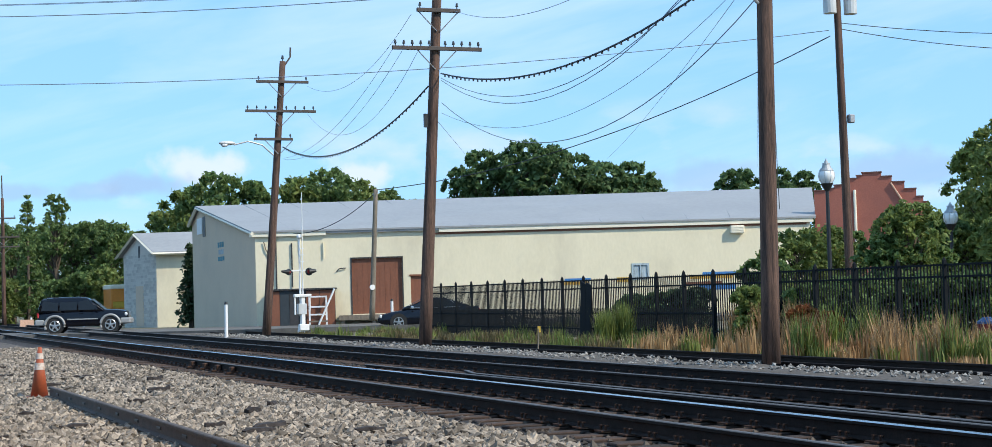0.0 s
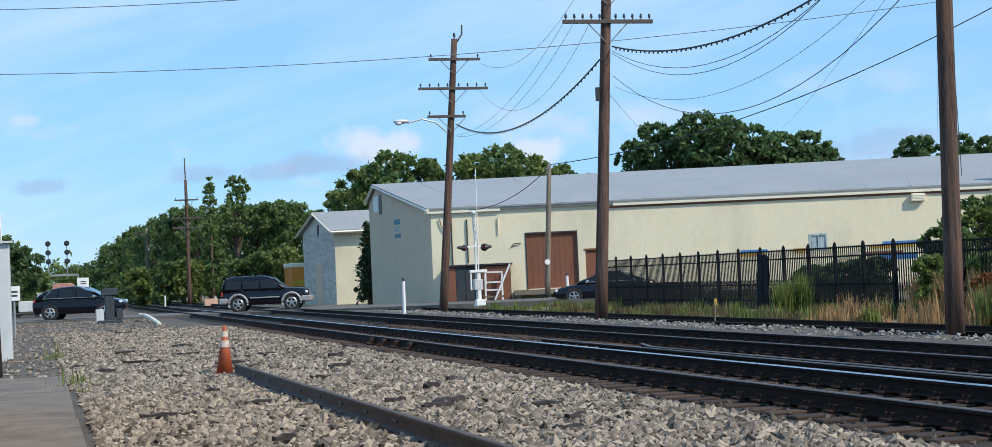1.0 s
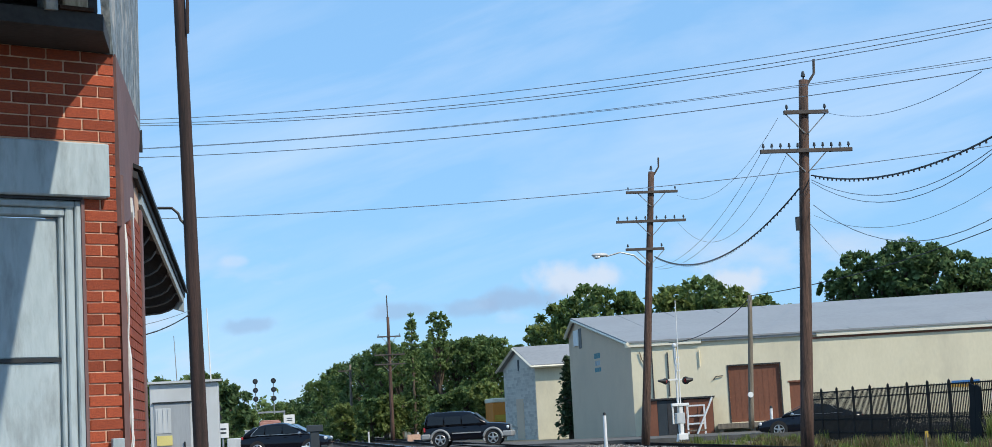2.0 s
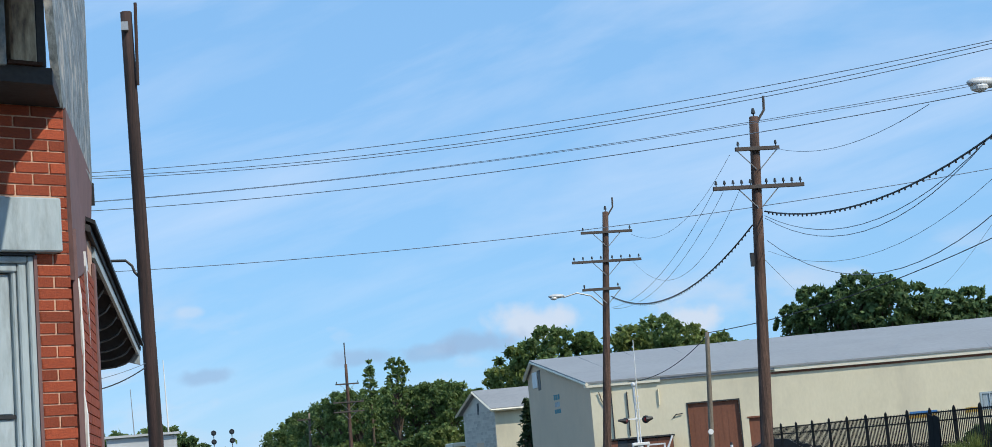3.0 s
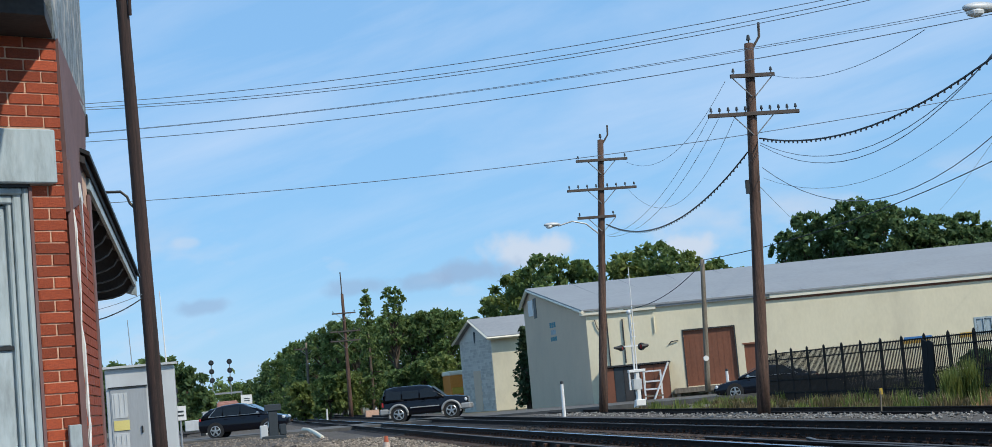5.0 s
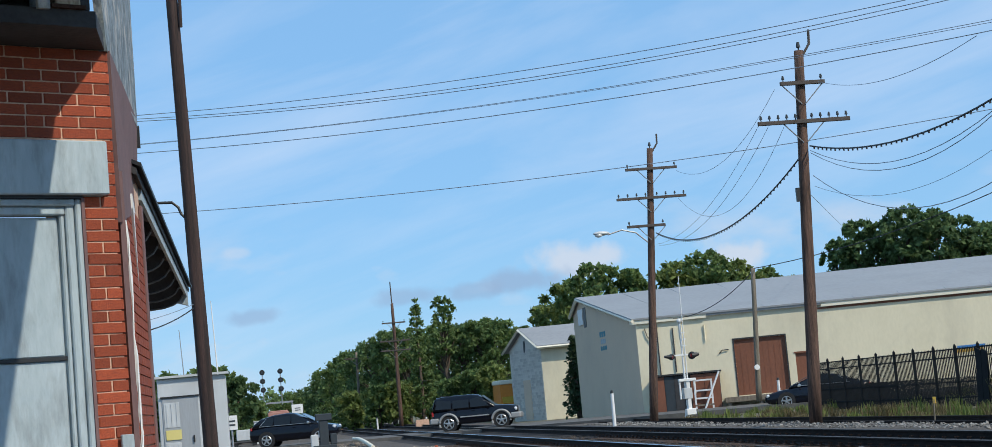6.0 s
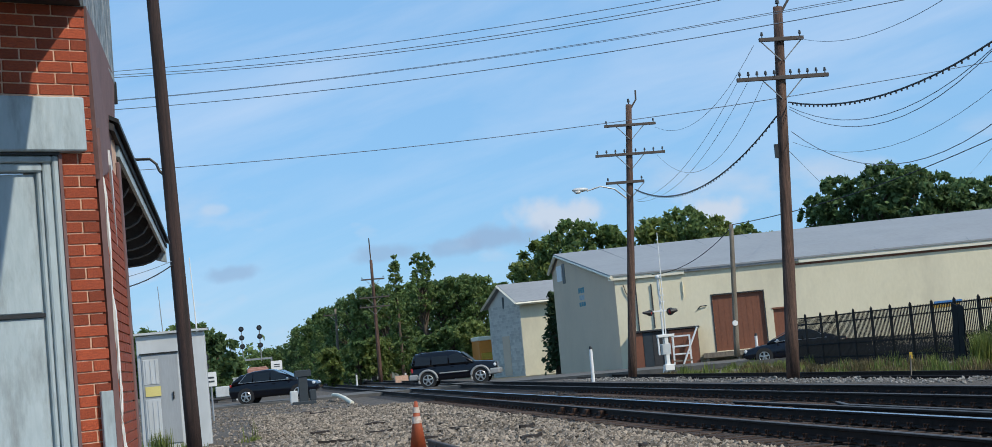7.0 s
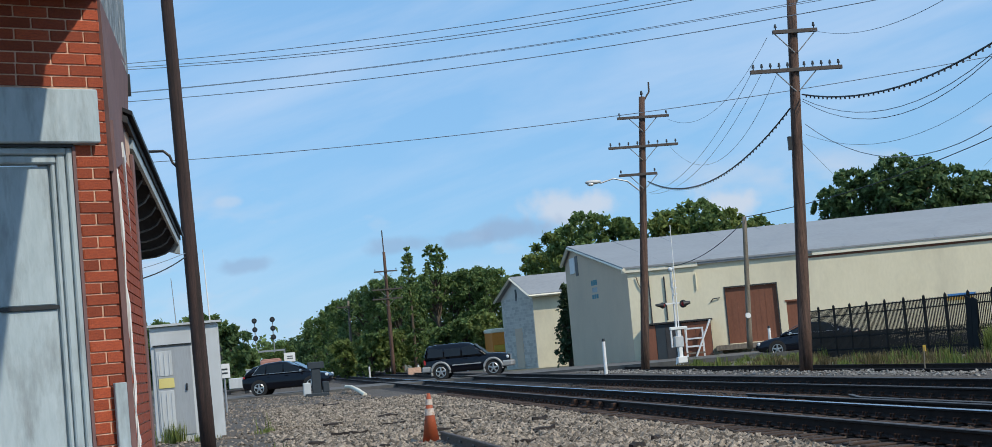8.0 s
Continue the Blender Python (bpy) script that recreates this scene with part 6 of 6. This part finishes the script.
sedan = car((25.9, 75.4, -0.1), 161.5, "black four door sedan beside the loading dock", "sedan", M_sedan,
            [(-2.4, 0.42, 0.84), (-2.3, 0.28, 0.98), (-1.7, 0.22, 1.0), (-0.6, 0.2, 0.96), (0.9, 0.2, 0.94), (1.7, 0.22, 0.84), (2.25, 0.26, 0.70), (2.42, 0.38, 0.58)],
            [(-1.98, -1.9, 0.99), (-1.75, -1.15, 1.26), (-1.2, -0.75, 1.41), (-0.2, -0.2, 1.45), (0.4, 0.15, 1.42), (0.95, 0.55, 1.22), (1.3, 1.25, 0.97)],
            0.92, (0.84, 0.62), 0.95, (-1.45, 1.45), 0.33,
            [(-1.45, -0.38, -0.95, -0.35, 1.33), (-0.3, 0.92, -0.28, 0.18, 1.33)], ((1.22, 0.99), (0.40, 1.37)), ((-1.9, 1.02), (-1.0, 1.36)), (2.28, 0.62), (-2.36, 0.80), True)
car((2.12, 88.9, 0.11), -14, "glossy black crossover car on the road by the crossing", "crossover_car", M_cargloss,
              [(-2.3, 0.5, 0.95), (-2.2, 0.34, 1.08), (-1.3, 0.28, 1.08), (0.9, 0.28, 1.06), (1.6, 0.3, 1.0), (2.15, 0.34, 0.88), (2.32, 0.46, 0.74)],
              [(-2.16, -2.1, 1.12), (-2.05, -1.6, 1.5), (-1.4, -1.1, 1.62), (-0.3, -0.3, 1.68), (0.3, 0.05, 1.64), (0.95, 0.5, 1.4), (1.36, 1.3, 1.08)],
              0.92, (0.85, 0.64), 1.06, (-1.4, 1.38), 0.36,
              [(-1.75, -1.05, -1.35, -1.02, 1.50), (-0.98, -0.12, -0.95, -0.12, 1.54), (-0.05, 0.98, -0.05, 0.22, 1.54)], ((1.28, 1.10), (0.42, 1.58)), ((-2.12, 1.15), (-1.66, 1.5)), (2.16, 0.80), (-2.2, 0.98), True)
van = thing("box_truck", (20.15, 133.0, -0.14), "orange box truck with a cream roof behind the shed", "truck")
for nm, c, sz, mt in (("box", (0, 0, 1.75), (1.9, 4.2, 2.3), M_truck), ("roof", (0, 0, 2.98), (2.0, 4.3, 0.34), M_trim), ("stripe", (0, -2.12, 1.6), (1.7, 0.03, 0.5), M_yellow), ("chassis", (0, 0, 0.5), (1.6, 4.0, 0.25), M_black)):
    car_box(van, nm, c, sz, mt, "", 0.05)
for x in (-0.8, 0.8):
    for y in (-1.4, 1.4):
        bm = B()
        rod(bm, (x - 0.12, y, 0.42), (x + 0.12, y, 0.42), 0.42, n=18)
        part("wheel", bm, M_tyre, van)


# ---- plants ----
def leaf_cloud(centres, radii, per, size, seed, flat=0.85, droop=0.0):
    """Corner points of many small folded leaves round the centres of clumps."""
    r = np.random.RandomState(seed)
    c = np.repeat(np.array(centres, float), per, 0)
    rad = np.repeat(np.array(radii, float), per)
    n = len(c)
    d = r.normal(size=(n, 3))
    d /= np.linalg.norm(d, axis=1)[:, None]
    d[:, 2] *= flat
    p = c + d * (rad * np.minimum(np.abs(r.normal(0, 0.72, n)), 1.7))[:, None]
    a = r.normal(size=(n, 3))
    a /= np.linalg.norm(a, axis=1)[:, None]
    b = np.cross(a, r.normal(size=(n, 3)))
    b /= np.linalg.norm(b, axis=1)[:, None]
    s = size * r.uniform(0.6, 1.35, n)[:, None]
    nrm = np.cross(a, b)
    q = np.stack([p - a * s, p + b * s * 0.55 + nrm * s * 0.15, p + a * s, p - b * s * 0.55 + nrm * s * 0.15], 1)
    return q.reshape(-1, 3)


def leaf_mesh(name, pts, material, parent, label=""):
    n = len(pts) // 4
    me = bpy.data.meshes.new(name)
    me.from_pydata(pts.tolist(), [], (np.arange(n * 4).reshape(-1, 4)).tolist())
    me.materials.append(material)
    ob = new(name, me)
    ob.parent = parent
    if label:
        ob["label"] = label
    return ob


def tree(x, y, h, w, seed, material, label, low=0.25, leaf=0.2, dense=1.0, category="tree", name="tree"):
    """A tapered trunk, limbs to the clumps of an uneven crown, and leaves round their ends."""
    r = random.Random(seed)
    t = thing(name, (x, y, -0.16), label, category)
    bm = B()
    tr = 0.022 * h + 0.04
    tube(bm, [(0, 0, 0), (r.uniform(-0.1, 0.1), 0, h * 0.3), (r.uniform(-0.3, 0.3), r.uniform(-0.2, 0.2), h * 0.6), (r.uniform(-0.4, 0.4), 0, h * 0.85)], [tr * 1.3, tr, tr * 0.6, tr * 0.2], 8)
    cs, rs = [], []
    k = int(60 * dense)
    for i in range(k):
        f = r.random() ** 0.8
        z = h * (low + (0.93 - low) * f)
        g = math.sin(math.pi * min(1, max(0.12, (z / h - low) / (1.02 - low) * 0.85 + 0.15))) ** 0.7
        a = r.uniform(0, 6.283)
        d = w * g * r.uniform(0.3, 0.86)
        cx, cy = d * math.cos(a), d * math.sin(a)
        cs.append((cx, cy, z))
        rs.append(w * r.uniform(0.10, 0.24))
        if i % 2 == 0:
            tube(bm, [(0, 0, z * 0.72), (cx * 0.5, cy * 0.5, z * 0.86), (cx, cy, z)], [tr * 0.42, tr * 0.25, tr * 0.08], 5)
    cs.append((0, 0, h * 0.95 - w * 0.15))
    rs.append(w * 0.3)
    for i in range(int(26 * dense)):          # sprays that break the outline
        a, f = r.uniform(0, 6.283), r.uniform(0.2, 0.95)
        z = h * (0.62 + 0.40 * math.sqrt(max(0, 1 - f * f)))
        cs.append((w * f * math.cos(a), w * f * math.sin(a), min(z, h * 1.05)))
        rs.append(w * r.uniform(0.06, 0.13))
    part("trunk", bm, M_bark, t)
    per = int(max(40, 150 * (w * 0.22 / leaf) ** 2 * 0.036))
    leaf_mesh("crown", leaf_cloud(cs, rs, per, leaf, seed), material, t)
    return t


def conifer(x, y, h, w, seed, material, label):
    r = random.Random(seed)
    t = thing("conifer", (x, y, -0.16), label, "tree")
    bm = B()
    tube(bm, [(0, 0, 0), (0, 0, h * 0.5), (0, 0, h * 0.98)], [0.18, 0.1, 0.02], 7)
    cs, rs = [], []
    z = h * 0.1
    while z < h * 0.97:
        f = 1 - z / h
        for i in range(5):
            a = r.uniform(0, 6.283)
            d = w * (f ** 0.75) * r.uniform(0.25, 1.0) * r.uniform(0.7, 1.1)
            cs.append((d * math.cos(a), d * math.sin(a), z - d * 0.12))
            rs.append(0.16 + 0.16 * w * f * r.uniform(0.7, 1.3))
            if i < 3:
                tube(bm, [(0, 0, z), (d * math.cos(a), d * math.sin(a), z - d * 0.12)], [0.035, 0.01], 4)
        z += h * 0.03 * r.uniform(0.6, 1.4)
    part("trunk", bm, M_bark, t)
    leaf_mesh("crown", leaf_cloud(cs, rs, 24, 0.15, seed, 0.75), material, t)


def pol(az, d):
    return d * math.sin(radians(az)), d * math.cos(radians(az))


far_row = [(1.5, 300, 0.018, 6), (2.3, 215, 0.024, 3.4), (2.9, 195, 0.033, 3.4), (3.5, 182, 0.039, 3.5), (4.1, 172, 0.043, 3.3), (4.7, 163, 0.049, 3.1), (5.2, 160, 0.050, 3.0),
           (7.2, 152, 0.049, 3.1), (7.8, 148, 0.051, 3.0), (8.4, 146, 0.049, 3.0), (9.0, 150, 0.044, 3.0), (6.4, 168, 0.049, 3.6), (5.6, 172, 0.046, 3.4), (9.6, 160, 0.04, 3.2)]
for i, (az, d, e, w) in enumerate(far_row):
    x, y = pol(az, d)
    tree(x, y, 1.6 + d * (e - 0.004), w, 100 + i, (M_leaf, M_leaf_dark, M_leaf)[i % 3], "leafy green tree in the dense row beyond the crossing", low=0.06, leaf=0.17, dense=1.5)
conifer(*pol(5.7, 146), 11.4, 1.75, 139, M_leaf, "tall pointed light green tree beyond the crossing")
for i, (az, d, e, w) in enumerate(((6.6, 147, 0.063, 1.6),)):
    x, y = pol(az, d)
    tree(x, y, 1.6 + d * e, w, 140 + i, M_leaf, "tall slender light green tree beyond the crossing", low=0.28, leaf=0.16, dense=1.2)
for i, (az, d, e, w) in enumerate(((3.3, 150, 0.012, 1.6), (4.2, 146, 0.014, 1.7), (4.9, 146, 0.016, 1.8), (7.4, 140, 0.018, 1.9), (8.2, 138, 0.02, 1.9), (6.6, 142, 0.014, 1.8), (5.9, 150, 0.02, 2.0))):
    x, y = pol(az, d)
    tree(x, y, 1.6 + d * e, w, 160 + i, (M_leaf_light, M_leaf)[i % 2], "low green shrub before the tree row", low=0.05, leaf=0.2, dense=1.2, category="shrub", name="shrub")
for i, (az, d, e, w) in enumerate(((11.0, 126, 0.067, 3.0), (11.9, 124, 0.075, 3.1), (10.1, 130, 0.055, 2.2), (13.1, 124, 0.071, 1.6), (14.6, 126, 0.072, 2.6), (15.6, 126, 0.077, 2.8), (16.7, 128, 0.07, 2.6), (17.7, 130, 0.064, 1.8), (18.5, 130, 0.058, 1.2))):
    x, y = pol(az, d)
    tree(x, y, 1.9 + d * (e - 0.005), w, 200 + i, (M_leaf_light, M_leaf)[i % 2], "round topped leafy tree behind the warehouse", low=0.3, leaf=0.22, dense=1.4)
for i, (az, d, e, w) in enumerate(((20.2, 122, 0.077, 1.7), (20.85, 119, 0.086, 2.0), (21.6, 118, 0.083, 2.3), (22.4, 117, 0.0905, 2.4), (23.2, 116, 0.0875, 2.5), (24.1, 116, 0.081, 2.5), (25.0, 117, 0.076, 2.3), (26.0, 118, 0.076, 2.0), (26.6, 120, 0.066, 1.5))):
    x, y = pol(az, d)
    tree(x, y, 1.9 + d * (e - 0.005), w * 1.05, 230 + i, M_leaf_dark, "dense dark green tree behind the warehouse", low=0.3, leaf=0.2, dense=1.7)
for i, (az, d, e, w) in enumerate(((29.6, 140, 0.066, 2.4), (30.9, 140, 0.065, 2.2), (31.8, 142, 0.063, 1.6))):
    x, y = pol(az, d)
    tree(x, y, 1.9 + d * (e - 0.001), w, 250 + i, M_leaf_dark, "dark green tree behind the roof line", low=0.3, leaf=0.25, dense=1.3)
for i, (az, d, e, w) in enumerate(((37.7, 76, 0.085, 2.0), (38.6, 72, 0.098, 2.6), (37.2, 82, 0.05, 1.8), (38.6, 60, 0.045, 1.6), (40.2, 66, 0.1, 2.7))):
    x, y = pol(az, d)
    tree(x, y, 1.6 + d * (e - 0.01), w, 270 + i, M_leaf_light, "leafy green tree beyond the fence", low=0.2, leaf=0.14, dense=1.5)
for i, (az, d, e, w, mt) in enumerate(((30.4, 46, 0.014, 0.9, M_leaf), (31.4, 61, 0.030, 1.3, M_leaf_light), (32.4, 62, 0.031, 1.4, M_leaf_light), (33.3, 63, 0.028, 1.2, M_leaf), (29.8, 43.6, -0.002, 0.5, M_leaf_light), (31.6, 41.5, -0.014, 0.4, M_rust_leaf), (32.4, 41.2, -0.018, 0.35, M_rust_leaf))):
    x, y = pol(az, d)
    tree(x, y, 1.6 + d * e, w, 300 + i, mt, "sprawling green bush behind the fence", low=0.08, leaf=0.09, dense=1.4, category="bush", name="bush")
for i, (az, d, e, w) in enumerate(((34.5, 50, 0.026, 1.1), (35.2, 50, 0.043, 1.2), (36.0, 72, 0.036, 1.7), (36.9, 72, 0.028, 1.4), (35.9, 51, 0.018, 0.9))):
    x, y = pol(az, d)
    tree(x, y, 1.6 + d * e, w, 320 + i, (M_leaf, M_leaf_light)[i % 2], "large green evergreen bush behind the fence", low=0.05, leaf=0.09, dense=1.7, category="bush", name="bush")
for i, (az, d, e, w, mt) in enumerate(((26.0, 56, -0.005, 0.8, M_leaf_dark), (27.0, 55, -0.003, 0.9, M_leaf_dark), (27.9, 54, -0.001, 0.8, M_conifer))):
    x, y = pol(az, d)
    tree(x, y, 1.6 + d * e, w, 330 + i, mt, "low dark bush behind the fence", low=0.05, leaf=0.09, dense=1.3, category="bush", name="bush")
for i, (az, d, e, w) in enumerate(((31.6, 40, -0.002, 0.9), (32.8, 41, 0.002, 0.9), (33.9, 43, 0.0, 1.0), (35.0, 43, 0.003, 1.0), (36.0, 43, 0.0, 1.0), (37.0, 43, 0.002, 1.0), (37.9, 43, 0.004, 1.0))):
    x, y = pol(az, d * 1.04)
    tree(x + 1.2, y + 1.5, 1.6 + d * e, w, 410 + i, M_leaf, "low dark bush behind the fence", low=0.03, leaf=0.09, dense=1.3, category="bush", name="bush")
conifer(*pol(10.95, 107), 5.4, 1.1, 350, M_conifer, "dark pointed evergreen between shed and warehouse")
for i, (az, d, e, w) in enumerate(((-3.0, 130, 0.031, 2.8), (-2.2, 135, 0.030, 2.7), (-1.4, 126, 0.033, 2.5), (-0.6, 124, 0.026, 2.0), (-0.1, 132, 0.012, 1.5), (-3.9, 128, 0.032, 2.8))):
    x, y = pol(az, d)
    tree(x, y, 1.6 + d * e, w, 360 + i, (M_leaf, M_leaf_dark)[i % 2], "green tree behind the signal cabinet", low=0.1, leaf=0.22, dense=1.3)

# far woods that close the view
r = np.random.RandomState(8)
cs, rs = [], []
for az in np.arange(-30, 62, 0.22):
    d = 430 + r.uniform(-30, 60)
    top = d * (0.013 + 0.004 * math.sin(az * 2.1) + r.uniform(0, 0.003))
    for z in np.arange(0.5, top, 2.6):
        cs.append((d * math.sin(radians(az)), d * math.cos(radians(az)), z))
        rs.append(2.6 * r.uniform(0.8, 1.3))
far_wood = leaf_mesh("far_woods", leaf_cloud(cs, rs, 26, 0.85, 9), M_leaf, None)
tagged(far_wood, "distant green wooded skyline", "trees", kind="stuff")


def blades(name, count, x0, x1, y0, y1, h0, h1, material, label, seed, wide=0.016, ground_z=-0.14, clump=0.0, hf=None):
    """Single bent grass blades."""
    r = np.random.RandomState(seed)
    px, py = r.uniform(x0, x1, count), r.uniform(y0, y1, count)
    if clump:
        k = max(3, int((y1 - y0) * clump))
        cx, cy = r.uniform(x0, x1, k), r.uniform(y0, y1, k)
        j = r.randint(0, k, count)
        px, py = cx[j] + r.normal(0, 0.13, count), cy[j] + r.normal(0, 0.13, count)
        hs = (h0 + (h1 - h0) * r.uniform(0, 1, k) ** 1.6)[j] * r.uniform(0.6, 1.15, count)
    else:
        hs = r.uniform(h0, h1, count)
    a = r.uniform(0, 6.283, count)
    lean = r.uniform(0.05, 0.38, count) * hs
    dx, dy = np.cos(a), np.sin(a)
    w = wide * r.uniform(0.6, 1.3, count)
    wx, wy = -dy * w, dx * w
    v = np.empty((count, 5, 3))
    for i, (f, g) in enumerate(((0, 1), (0, -1), (0.55, -0.8), (0.55, 0.8), (1.0, 0))):
        v[:, i, 0] = px + dx * lean * f ** 2 + wx * g
        v[:, i, 1] = py + dy * lean * f ** 2 + wy * g
        v[:, i, 2] = ground_z + hs * f
    me = bpy.data.meshes.new(name)
    faces = []
    for i in range(count):
        o = i * 5
        faces += [(o, o + 1, o + 2, o + 3), (o + 3, o + 2, o + 4)]
    me.from_pydata(v.reshape(-1, 3).tolist(), [], faces)
    me.materials.append(material)
    return tagged(new(name, me), label, "grass", kind="stuff")


blades("dry_grass", 4600, 18.6, 22.3, 24, 40, 0.12, 1.05, M_straw, "tall dry straw coloured weeds along the fence", 41, clump=5)
blades("green_weeds", 3000, 18.6, 22.3, 24, 41, 0.2, 1.2, M_grass, "tall green weeds among the straw", 42, clump=2.2)
blades("dry_grass", 6500, 18.6, 22.3, 40, 66, 0.1, 0.42, M_weed, "short dry grass along the fence", 43, clump=4)
blades("green_weeds", 3600, 18.2, 22.4, 40, 70, 0.12, 0.5, M_grass, "green weeds along the fence", 44, clump=3)
blades("green_weeds", 900, 20.9, 21.9, 44.6, 46.2, 0.9, 1.4, M_grass, "tall clump of feathery green weeds by the fence", 45, clump=2)
blades("green_weeds", 2000, 22, 31, 66, 77, 0.15, 0.55, M_grass, "low weeds before the warehouse", 46, clump=3)
blades("dry_grass", 1500, 18, 24, 60, 76, 0.05, 0.2, M_weed, "short trodden dry grass before the warehouse", 51, clump=3)
blades("dry_grass", 900, 21.5, 22.2, 35.5, 39.5, 1.0, 1.5, M_straw, "tall rusty dry weeds by the fence", 47, clump=2)
blades("dry_grass", 260, 21.2, 21.75, 27.3, 28.6, 0.5, 0.95, M_straw, "tall dry weeds before the bin", 52, clump=6)
blades("green_weeds", 70, 0.3, 0.75, 22, 30, 0.08, 0.28, M_grass, "sparse weeds in the platform joint", 48, wide=0.01, ground_z=-0.01, clump=1)
blades("green_weeds", 60, 0.2, 0.6, 38, 39.5, 0.1, 0.5, M_grass, "sparse weeds by the cabinet", 49, wide=0.012, ground_z=-0.01, clump=2)
blades("green_weeds", 200, -2.0, -1.0, 38.0, 38.4, 0.2, 0.6, M_grass, "weeds at the foot of the cabinet", 50, wide=0.012, ground_z=-0.02, clump=4)
